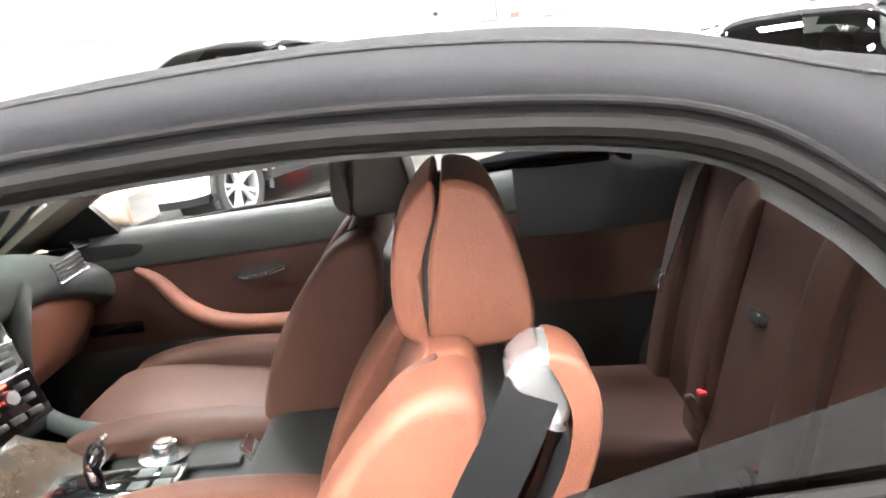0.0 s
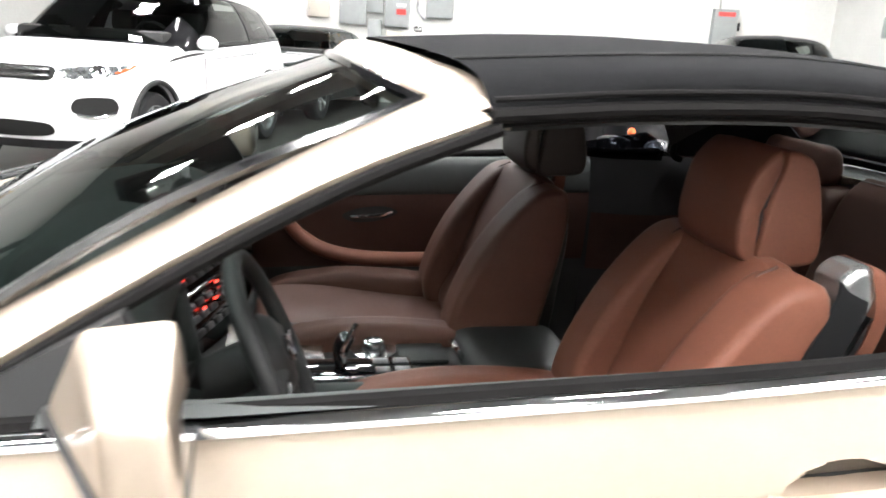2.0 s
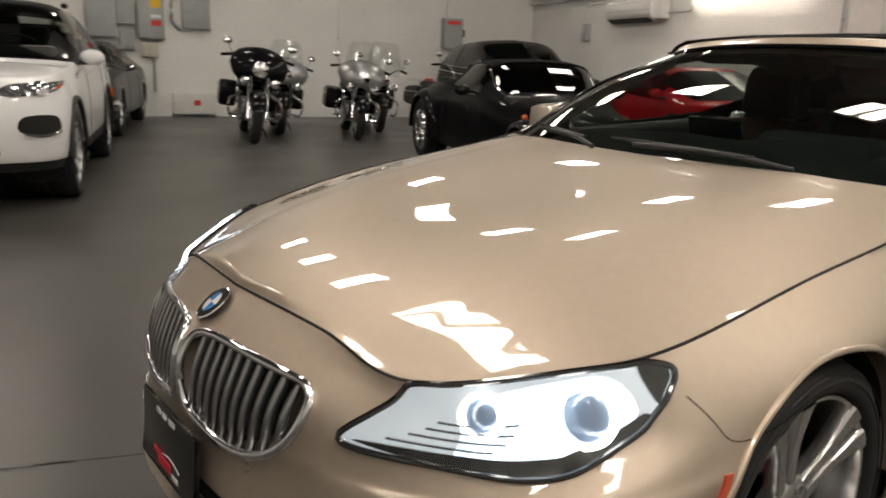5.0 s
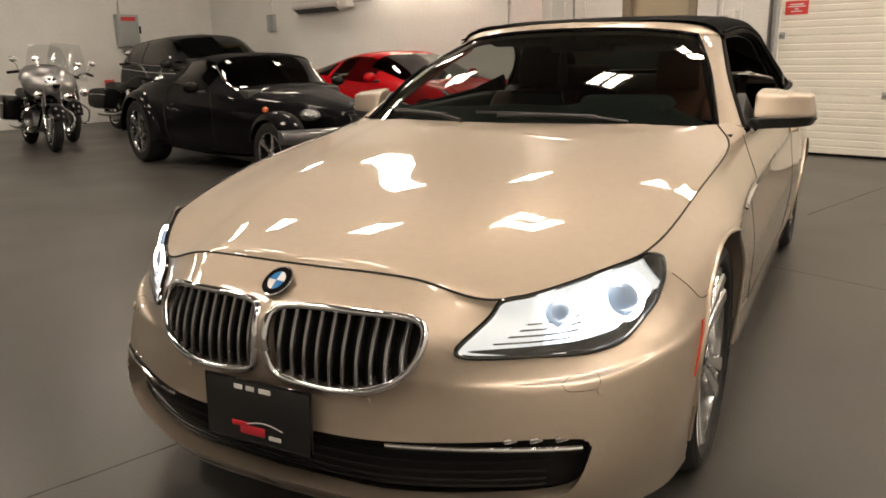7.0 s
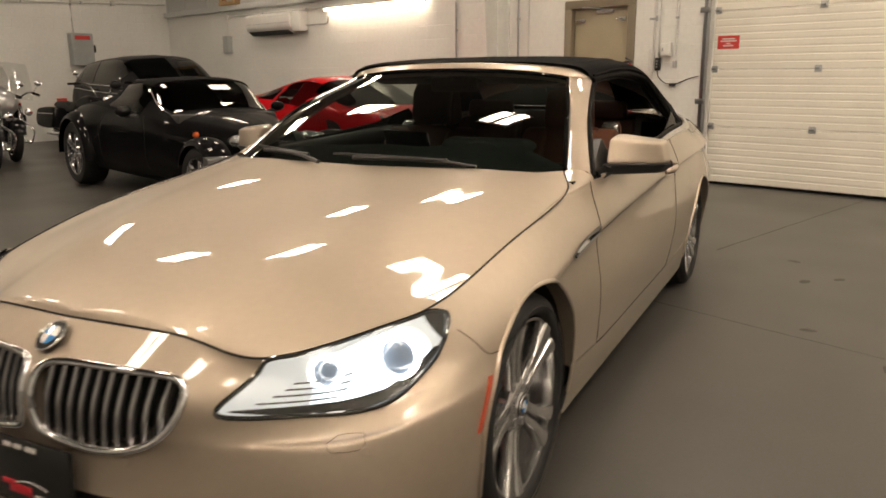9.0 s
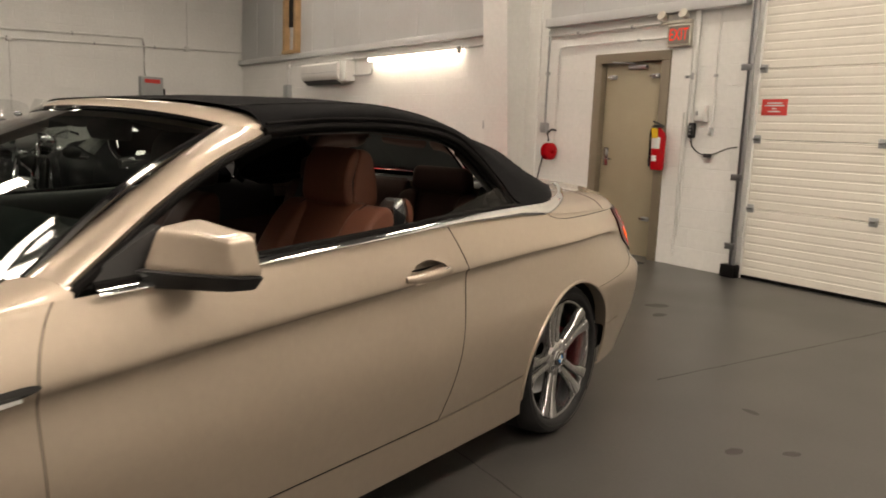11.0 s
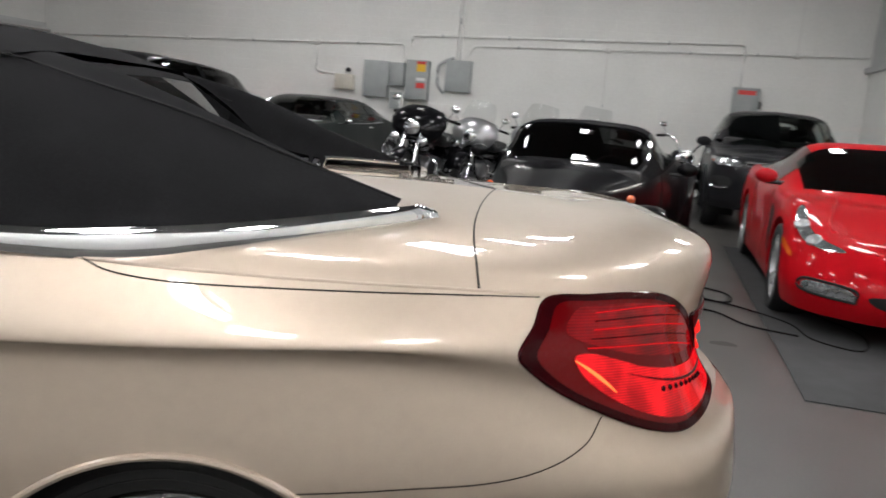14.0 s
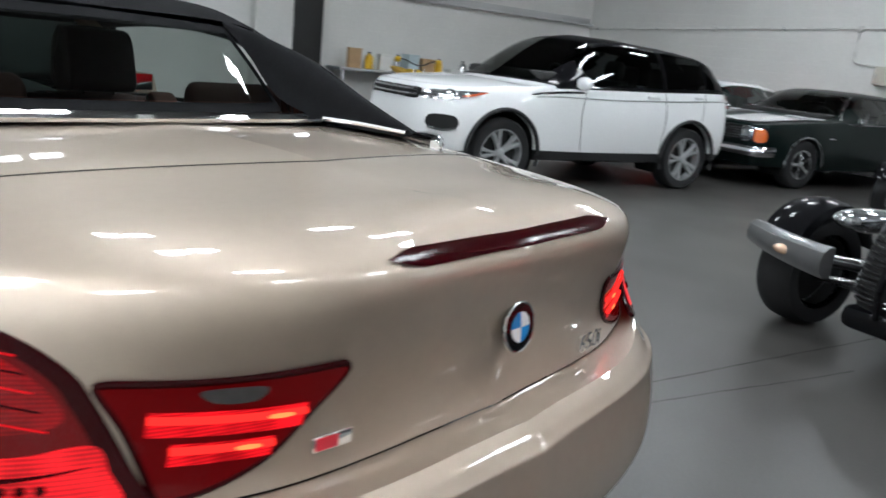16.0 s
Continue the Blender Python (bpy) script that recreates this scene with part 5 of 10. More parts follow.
# bright belt moulding and the trim round the folded-top well
deck_half = Skin([DECK0, DECK1, DECK2, DECK3], 1.0)
DECK_XYZ = np.array([deck_half.at(4 * i / 160, 3 * j / 90) for i in range(161) for j in range(91)])


def body_top(x, y):
    """Height of the painted body below the moulding."""
    if y > -1.06:
        return float(np.interp(-y, [-p[1] for p in SHOULDER[6:11]], [p[2] for p in SHOULDER[6:11]]))
    near = np.argsort((DECK_XYZ[:, 0] - abs(x)) ** 2 + (DECK_XYZ[:, 1] - y) ** 2)[:6]
    return float(DECK_XYZ[near, 2].mean())


for side in (-1.0, 1.0):
    bm = bmesh.new()
    belt = [(.848, .60, .908), (.858, .30, .924), (.872, 0, .943), (.880, -.35, .962), (.880, -.65, .981), (.874, -1.05, .993), (.850, -1.30, .996), (.775, -1.55, 1.010), (.640, -1.78, 1.034), (.555, -1.845, 1.046)]
    path = spline([Vector((side * x, y, z)) for x, y, z in belt], 80)
    rows = []
    for i, p in enumerate(path):
        d = (path[min(i + 1, 80)] - path[max(i - 1, 0)]).normalized()
        o = Vector((d.y, -d.x, 0)).normalized()
        o = o if o.x * side > 0 or abs(o.x) < .3 and o.y < 0 else -o
        k = max(0, (i - 52) / 28)
        w = 0.010 + 0.009 * min(1, k * 2.2)
        if i > 74:
            w *= (80 - i) / 6 * .75 + .25
        q = p + o * .014
        if i > 62:
            f = (i - 62) / 18
            p = Vector((p.x, p.y, p.z * (1 - f) + min(p.z, body_top(q.x, q.y) + .016) * f))
        foot = min(-w, body_top(q.x, q.y) - .003 - p.z)
        rows.append([bm.verts.new(p + o * a + Vector((0, 0, b))) for a, b in ((.010, foot), (.015, foot * .6 + w * .2), (.011, foot * .2 + w * .6), (0, w), (-.012, w * .8), (-.012, foot))])
    for i in range(80):
        for j in range(6):
            bm.faces.new((rows[i][j], rows[i][(j + 1) % 6], rows[i + 1][(j + 1) % 6], rows[i + 1][j]))
    bm.faces.new(rows[0])
    bm.faces.new(rows[-1][::-1])
    part("belt_moulding", bm, M_CHROME, car)
    bm = bmesh.new()
    tube(bm, [Vector((side * (x - .018), y, z + .010)) for x, y, z in belt[:6]], 0.012, 8, n=30)
    part("window_channel_seal", bm, M_RUBBER, car)
    bm = bmesh.new()
    tube(bm, [Vector((side * x, y, z)) for x, y, z in ((.46, -1.50, 1.056), (.50, -1.62, 1.056), (.535, -1.76, 1.050))], 0.007, 8, n=16)
    part("top_well_rod", bm, M_CHROME, car)
bm = bmesh.new()
for off, zz, r in ((0, 1.058, .012), (.035, 1.060, .008)):
    tube(bm, [Vector((x, -1.545 + off + .04 * (x / .46) ** 2, zz - .004 * (x / .46) ** 2)) for x in [-.46 + .92 * i / 24 for i in range(25)]], r, 8)
part("top_well_trim", bm, M_CHROME, car)
bm = bmesh.new()
sheet(bm, lambda s, t: Vector((-.46 + .92 * s, -1.36 - .17 * t, 1.050)), 8, 4)
part("rear_shelf_edge", bm, M_BLACK, car)


# rear quarter panes, wound down but for a wedge above the belt
for side in (-1.0, 1.0):
    bm = bmesh.new()
    rows = []
    for i in range(13):
        t = i / 12
        y = -.56 - .50 * t
        top = .992 + .098 * t if t < .86 else 1.0763 - .45 * (t - .86)
        rows.append([(side * (.862 - .02 * t - .30 * (z - .98)), y, z) for z in (.972, (.972 + top) / 2, top)])
    g = [[bm.verts.new(p) for p in r] for r in rows]
    for i in range(12):
        for j in range(2):
            bm.faces.new((g[i][j], g[i + 1][j], g[i + 1][j + 1], g[i][j + 1]))
    facing_out(part("quarter_window", bm, M_GLASSQ, car, "dark quarter window glass, wound down"), Vector((side, 0, .2)))


# wheels
def make_wheel(side, y, x):
    k = 1.0 if y > 0 else 0.968
    cm = Matrix.Translation((side * x, y, WHEEL_Z * k)) @ Matrix.Rotation(side * math.pi / 2, 4, "Y") @ Matrix.Scale(k, 4)
    w = part("wheel", lathe(bmesh.new(), [(.268, -.20), (.273, -.04), (.271, -.028), (.262, -.018), (.254, -.020), (.250, -.05), (.246, -.19)], cm, 64), M_ALLOY, car, "silver five-twin-spoke alloy wheel")
    prof = [(.266, -.225), (.278, -.238), (.30, -.240), (.325, -.225), (.337, -.195), (.340, -.12), (.337, -.048), (.326, -.016), (.305, -.002), (.282, -.003), (.273, -.010), (.267, -.03)]
    bm = lathe(bmesh.new(), prof, cm, 72)
    tyre = part("tyre", bm, M_TYRE, w, "black tyre")
    for r in (.297, .315):
        bm = bmesh.new()
        lathe(bm, [(r - .002, -.002), (r, .0005), (r + .002, -.002)], cm, 60)
        part("sidewall_line", bm, M_TYRE, tyre)
    for k in range(5):
        a0 = 2 * math.pi * k / 5 + math.pi / 2
        for sg in (-1, 1):
            bm = bmesh.new()
            rows = []
            for i in range(11):
                t = i / 10
                r = .055 + t * .207
                a = a0 + sg * (.0185 + .0075 * t + .016 * max(0, t - .55) * 2.6) / r
                cw, sw = math.cos(a), math.sin(a)
                tang = Vector((-sw, cw, 0))
                rad = Vector((cw, sw, 0))
                wd = .0160 + .0010 * t + .012 * max(0, t - .62) * 2.7
                h = -.030 + .016 * t * t - .012 * (1 - t)
                c = rad * r + Vector((0, 0, h))
                rows.append([bm.verts.new(cm @ (c + tang * dx * wd + Vector((0, 0, dz)))) for dx, dz in ((-1, -.030), (-1, -.006), (-.75, .002), (0, .004 if sg > 0 else .004), (.75, .002), (1, -.006), (1, -.030))])
            for i in range(10):
                for j in range(6):
                    bm.faces.new((rows[i][j], rows[i][j + 1], rows[i + 1][j + 1], rows[i + 1][j]))
                bm.faces.new((rows[i][6], rows[i][0], rows[i + 1][0], rows[i + 1][6]))
            part("spoke", bm, M_ALLOY, w)
    bm = lathe(bmesh.new(), [(.085, -.075), (.085, -.045), (.072, -.036), (.040, -.034), (.036, -.030), (0, -.030)], cm, 40)
    part("hub", bm, M_ALLOY, w)
    for k in range(5):
        a = 2 * math.pi * (k + .5) / 5 + math.pi / 2
        bm = bmesh.new()
        lathe(bm, [(.0115, -.045), (.0115, -.031), (.008, -.0335), (0, -.0335)], cm @ Matrix.Translation((.058 * math.cos(a), .058 * math.sin(a), 0)), 12)
        part("wheel_bolt", bm, M_IRON, w)
    roundel(cm @ Matrix.Translation((0, 0, -.026)), 0.031, w)
    bm = lathe(bmesh.new(), [(.06, -.115), (.172, -.115), (.174, -.118), (.174, -.140), (.06, -.140)], cm, 48)
    part("brake_disc", bm, M_IRON, w)
    bm = bmesh.new()
    rows = []
    for i in range(13):
        a = math.radians(-32 + 64 * i / 12) + (0 if y < 0 else math.pi)
        if side < 0:
            a = math.pi - a
        rows.append([bm.verts.new(cm @ Vector((r * math.sin(a), r * math.cos(a), h))) for r, h in ((.115, -.105), (.115, -.085), (.165, -.078), (.188, -.09), (.188, -.15), (.115, -.15))])
    for i in range(12):
        for j in range(6):
            bm.faces.new((rows[i][j], rows[i][(j + 1) % 6], rows[i + 1][(j + 1) % 6], rows[i + 1][j]))
    part("brake_caliper", bm, M_CALIPER, w, "red brake caliper")


for side in (-1.0, 1.0):
    make_wheel(side, 1.4275, .888)
    make_wheel(side, -1.442, .908)


# door mirrors, handles
def mirror(side):
    def ring(*pts):
        return [Vector((side * x, y, z)) for x, y, z in pts]
    front = ring((.838, .500, .944), (1.040, .394, .944), (1.026, .402, 1.024), (.840, .455, 1.040))
    rear = ring((.840, .338, .944), (1.058, .326, .938), (1.040, .340, 1.033), (.850, .352, 1.056))
    mo = part("door_mirror", facet_body(bmesh.new(), front, rear, 11.0), M_TAN, car, "body-coloured door mirror with black lower edge")
    front = ring((.800, .510, .900), (1.020, .388, .906), (1.048, .402, .947), (.815, .512, .947))
    rear = ring((.815, .350, .905), (1.040, .335, .906), (1.064, .322, .941), (.830, .334, .947))
    part("mirror_lower", facet_body(bmesh.new(), front, rear, 9.0), M_BLACK, mo)
    bm = bmesh.new()
    tube(bm, [(side * .785, .50, .915), (side * .825, .46, .918), (side * .87, .43, .922)], [.030, .026, .022, .020, .018, .018, .018], 10, n=6, flat=.6)
    part("mirror_foot", bm, M_BLACK, mo)
    bm = bmesh.new()
    sheet(bm, lambda s, t: Vector((side * (.845 + .18 * s), .3315 - .002 * s, .958 + .075 * t)), 6, 3)
    part("mirror_glass", bm, mat("mirror_silver", (.8, .8, .8), rough=.02, metal=1.0), mo)
    bm = bmesh.new()
    tri = [(.825, .66, .915), (.80, .42, 1.035), (.845, .36, .930), (.845, .50, .918)]
    vs = [bm.verts.new((side * x, y, z)) for x, y, z in tri]
    ws_ = [bm.verts.new((side * (x - .03), y, z)) for x, y, z in tri]
    bm.faces.new(vs)
    bm.faces.new(ws_[::-1])
    for i in range(4):
        bm.faces.new((vs[i], vs[(i + 1) % 4], ws_[(i + 1) % 4], ws_[i]))
    part("mirror_triangle", bm, M_BLACK, car, smooth=False)
    # handle
    bm = bmesh.new()
    y0, y1, z = -.34, -.555, .822
    row = []
    for i in range(15):
        t = i / 14
        y = y0 + (y1 - y0) * t
        zz = z + .012 * t
        row.append(Vector((side * (side_x(y, zz) + .004 + .022 * math.sin(math.pi * min(1, max(0, t))) ** .6), y, zz)))
    tube(bm, row, [.009 + .006 * math.sin(math.pi * i / 14) for i in range(15)], 10, flat=1.2)
    h = part("door_handle", bm, M_TAN, car, "body-coloured pull handle with chrome edge")
    bm = bmesh.new()
    tube(bm, [p + Vector((side * .006, 0, .010)) for p in row[2:-2]], 0.0035, 6)
    part("handle_trim", bm, M_CHROME, h)



two(mirror)
# wipers
for base, tip in (((-.46, .86, .955), (.02, .93, .978)), ((.16, .955, .958), (.56, .78, .975))):
    bm = bmesh.new()
    a, b = Vector(base), Vector(tip)
    tube(bm, [a, a.lerp(b, .4) + Vector((0, 0, .012)), b], .008, 8, n=10)
    tube(bm, [a.lerp(b, .25) + Vector((0, -.03, .014)), b + (b - a) * .2 + Vector((0, -.03, .006))], .006, 6)
    part("wiper", bm, M_BLACK, car)


# ---- the other cars ----
class Auto:
    """A car whose half is one smooth skin: stations from the nose to the tail, each from the sill to the middle of the roof."""

    def __init__(self, name, label, at):
        self.t = thing(name, label, "car", "parked cars", at=at)
        self.stations = []

    def add(self, *pts):
        self.stations.append(pts)

    def ready(self):
        lines = [list(ln) for ln in zip(*self.stations)]
        self.skins = [Skin(lines, -1.0), Skin(lines, 1.0)]

    def piece(self, name, material, u0, u1, v0, v1, nu, nv, off=0.0, arches=(), parent=None, label="", cut=()):
        """A sheet of the body; cut lists openings (u0, u1, v0, v1)."""
        bm = bmesh.new()
        for sk in self.skins:
            n0 = len(bm.faces)
            sheet(bm, lambda s, t: sk.out(u0 + (u1 - u0) * s, v0 + (v1 - v0) * t, off), nu, nv)
            if cut:
                bm.faces.ensure_lookup_table()
                dead = []
                for i in range(nu):
                    for j in range(nv):
                        u, v = u0 + (u1 - u0) * (i + .5) / nu, v0 + (v1 - v0) * (j + .5) / nv
                        if any(a + .03 < u < b - .03 and c + .03 < v < d - .03 for a, b, c, d in cut):
                            dead.append(bm.faces[n0 + i * nv + j])
                bmesh.ops.delete(bm, geom=dead, context="FACES")
        bmesh.ops.remove_doubles(bm, verts=bm.verts, dist=2e-4)
        for y, z, r in arches:
            for sd in (-1, 1):
                hole(bm, circle(y, z, r, 60), 1, 2, lambda c: c.x * sd > 0.45, 0.06, Vector((-sd, 0, 0)))
        return part(name, bm, material, parent or self.t, label)

    def patch(self, name, material, poly, off=0.006, sides=(0, 1), label="", parent=None, n=48, rings=5):
        """A fitted piece inside an outline of (station, line)."""
        made = []
        for k in sides:
            bm = bmesh.new()
            curved_patch(bm, smooth_poly(poly, n), lambda u, v: self.skins[k].out(u, v, off), rings)
            made.append(part(name, bm, material, parent or self.t, label))
        return made

    def quad(self, name, material, u0, u1, v0, v1, off=0.006, sides=(0, 1), nu=10, nv=8, label=""):
        made = []
        for k in sides:
            bm = bmesh.new()
            panel(bm, self.skins[k], u0, u1, v0, v1, nu, nv, off=off, gap=0.0, lip=off + 0.004)
            made.append(part(name, bm, material, self.t, label))
            facing_out(made[-1], self.skins[k].normal((u0 + u1) / 2, (v0 + v1) / 2))
        return made

    def strip(self, name, material, pts, r, off=0.004, sides=(0, 1), n=30, flat=1.0):
        for k in sides:
            bm = bmesh.new()
            q = spline([(a, b, 0) for a, b in pts], n)
            tube(bm, [self.skins[k].out(p.x, p.y, off) for p in q], r, 8, flat=flat)
            part(name, bm, material, self.t)

    def wells(self, y, z, r, half):
        for sd in (-1, 1):
            bm = bmesh.new()
            rows = []
            for i in range(19):
                a = math.radians(-25 + 230 * i / 18)
                rows.append([bm.verts.new((sd * x, y + r * math.cos(a), z + r * math.sin(a))) for x in (half - .05, half - .38)])
            for i in range(18):
                bm.faces.new((rows[i][0], rows[i + 1][0], rows[i + 1][1], rows[i][1]))
            bm.faces.new([q[1] for q in rows])
            part("wheel_well_liner", bm, M_DARK, self.t)

    def wheel(self, sd, x, y, r, width, rim, spokes, material=None, twin=0.0, hub=0.055, dish=0.03, label="alloy wheel with black tyre"):
        material = material or M_WHEEL
        cm = Matrix.Translation((sd * x, y, r)) @ Matrix.Rotation(sd * math.pi / 2, 4, "Y")
        w = part("wheel", lathe(bmesh.new(), [(rim, -width * .9), (rim * 1.02, -.03), (rim, -.012), (rim * .94, -.012), (rim * .92, -.04), (rim * .90, -width * .85)], cm, 48), material, self.t, label)
        k = r - rim
        bm = lathe(bmesh.new(), [(rim * .99, -width + .01), (rim + k * .25, -width), (rim + k * .75, -width + .004), (r - .008, -width + .03), (r, -width * .5), (r - .008, -.03), (rim + k * .75, -.004), (rim + k * .25, -.001), (rim * .99, -.012)], cm, 56)
        part("tyre", bm, M_TYRE, w)
        bm = lathe(bmesh.new(), [(0, -width * .45), (rim * .91, -width * .45)], cm, 24)
        part("rim_back", bm, M_DARK, w)
        for i in range(spokes):
            a = 2 * math.pi * i / spokes + math.pi / 2
            for tw in ((-twin, twin) if twin else (0,)):
                bm = bmesh.new()
                rows = []
                for j in range(6):
                    t = j / 5
                    rr = hub * .6 + (rim * .96 - hub * .6) * t
                    aa = a + tw * (0.5 + .5 * t)
                    rad, tan = Vector((math.cos(aa), math.sin(aa), 0)), Vector((-math.sin(aa), math.cos(aa), 0))
                    wd = rim * (.085 + .05 * abs(t - .4)) * (.85 if twin else 1.25)
                    h = -dish - .012 + .018 * t
                    rows.append([bm.verts.new(cm @ (rad * rr + tan * (wd * p) + Vector((0, 0, h + q)))) for p, q in ((-1, -.03), (-.8, .004), (0, .010), (.8, .004), (1, -.03))])
                for j in range(5):
                    for m_ in range(4):
                        bm.faces.new((rows[j][m_], rows[j][m_ + 1], rows[j + 1][m_ + 1], rows[j + 1][m_]))
                part("spoke", bm, material, w)
        bm = lathe(bmesh.new(), [(hub, -.06), (hub, -dish - .004), (hub * .7, -dish + .006), (0, -dish + .008)], cm, 24)
        part("hub", bm, material, w)
        return w

    def solid(self, name, material, sx, sy, sz, at, bevel=0.01, rot=None, label=""):
        m = Matrix.Translation(at)
        if rot:
            m = m @ Euler([math.radians(a) for a in rot]).to_matrix().to_4x4()
        return part(name, box(bmesh.new(), sx, sy, sz, m, bevel), material, self.t, label)

    def cabin(self, half, y0, z0, top, back, hide):
        """Seats, dashboard and steering wheel inside: y0 the front seat's back, z0 its cushion, top the headrest's top."""
        self.solid("cabin_floor", M_DARK, half * 2, 2.3, .04, (0, y0 + .1, z0 - .28), .01)
        self.solid("dashboard", M_TRIMBLK, half * 2, .36, .16, (0, y0 + 1.02, z0 + .36), .05)
        for sd in (-1, 1):
            x = sd * half * .52
            bm = bmesh.new()
            cushion(bm, [(y0 + .55, z0 - .02), (y0 + .52, z0 + .06), (y0 + .1, z0 + .03), (y0, z0), (y0 + .05, z0 - .12), (y0 + .5, z0 - .12)], x - .24, x + .24, .05)
            seat = part("seat_cushion", bm, hide, self.t)
            bm = bmesh.new()
            cushion(bm, [(y0 + .10, z0), (y0 + .02, z0 + .35), (y0 - .08, top - .22), (y0 - .16, top - .22), (y0 - .13, z0 + .3), (y0 - .04, z0 - .04)], x - .23, x + .23, .06)
            part("seat_back", bm, hide, seat)
            bm = bmesh.new()
            cushion(bm, [(y0 - .06, top - .20), (y0 - .05, top - .08), (y0 - .09, top), (y0 - .15, top - .02), (y0 - .17, top - .12), (y0 - .14, top - .20)], x - .13, x + .13, .04)
            part("headrest", bm, hide, seat)
            if back:
                bm = bmesh.new()
                cushion(bm, [(y0 - .85, z0), (y0 - .92, top - .20), (y0 - .95, top - .06), (y0 - 1.03, top - .08), (y0 - 1.02, z0)], x - .26, x + .26, .06)
                part("rear_seat_back", bm, hide, self.t)
        m = Matrix.Translation((-half * .52, y0 + .70, z0 + .36)) @ Matrix.Rotation(math.radians(66), 4, "X")
        bm = bmesh.new()
        tube(bm, [m @ Vector((.18 * math.cos(a), .18 * math.sin(a), 0)) for a in [2 * math.pi * i / 28 for i in range(28)]], .015, 8, closed=True)
        tube(bm, [m @ Vector((-.17, 0, -.01)), m @ Vector((.17, 0, -.01))], .022, 8)
        part("steering_wheel", bm, M_TRIMBLK, self.t)

    def mirrors(self, material, x, y, z, s=1.0):
        for sd in (-1, 1):
            bm = bmesh.new()
            ball(bm, .5, Matrix.Translation((sd * x, y, z)), 16, (.20 * s, .12 * s, .13 * s))
            for v in bm.verts:
                if v.co.y < y - .02 * s:
                    v.co.y = y - .02 * s
            m_ = part("door_mirror", bm, material, self.t)
            bm = bmesh.new()
            tube(bm, [(sd * (x - .16 * s), y + .02, z - .05), (sd * x, y, z - .05)], .018 * s, 8)
            part("mirror_stalk", bm, M_BLACK, m_)


# white compact off-roader with a black roof
def suv_shape(c):
    c.add((0, 2.10, .30), (0, 2.18, .45), (0, 2.19, .72), (0, 2.12, .95), (0, 2.06, .99), (0, 1.98, 1.02), (0, 1.90, 1.04))
    c.add((.50, 2.06, .30), (.50, 2.13, .45), (.50, 2.14, .72), (.50, 2.07, .95), (.44, 2.01, .995), (.30, 1.96, 1.025), (0, 1.85, 1.045))
    c.add((.85, 1.80, .30), (.89, 1.85, .45), (.89, 1.84, .72), (.83, 1.80, .95), (.72, 1.74, 1.01), (.45, 1.70, 1.045), (0, 1.66, 1.06))
    c.add((.93, 1.33, .32), (.955, 1.33, .52), (.95, 1.33, .78), (.88, 1.30, .99), (.79, 1.28, 1.045), (.50, 1.28, 1.08), (0, 1.28, 1.09))
    c.add((.92, .72, .32), (.945, .72, .50), (.945, .72, .80), (.90, .70, 1.05), (.80, .79, 1.09), (.50, .93, 1.105), (0, .98, 1.11))
    c.add((.92, -.05, .32), (.94, -.05, .50), (.945, -.05, .82), (.90, -.05, 1.08), (.79, .0, 1.36), (.60, .07, 1.555), (0, .15, 1.605))
    c.add((.92, -.90, .32), (.945, -.90, .52), (.95, -.90, .84), (.90, -.90, 1.11), (.79, -.90, 1.38), (.61, -.86, 1.575), (0, -.85, 1.63))
    c.add((.93, -1.48, .34), (.955, -1.48, .54), (.95, -1.48, .86), (.89, -1.52, 1.14), (.77, -1.57, 1.36), (.59, -1.58, 1.53), (0, -1.60, 1.585))
    c.add((.86, -1.93, .36), (.90, -1.97, .52), (.90, -1.97, .86), (.83, -1.95, 1.15), (.71, -1.89, 1.33), (.55, -1.80, 1.49), (0, -1.84, 1.55))
    c.add((.50, -2.08, .36), (.50, -2.12, .52), (.50, -2.12, .86), (.50, -2.10, 1.13), (.46, -2.00, 1.31), (.40, -1.87, 1.49), (0, -1.88, 1.55))
    c.add((0, -2.10, .36), (0, -2.15, .52), (0, -2.15, .86), (0, -2.13, 1.13), (0, -2.03, 1.31), (0, -1.90, 1.49), (0, -1.90, 1.545))
    c.ready()


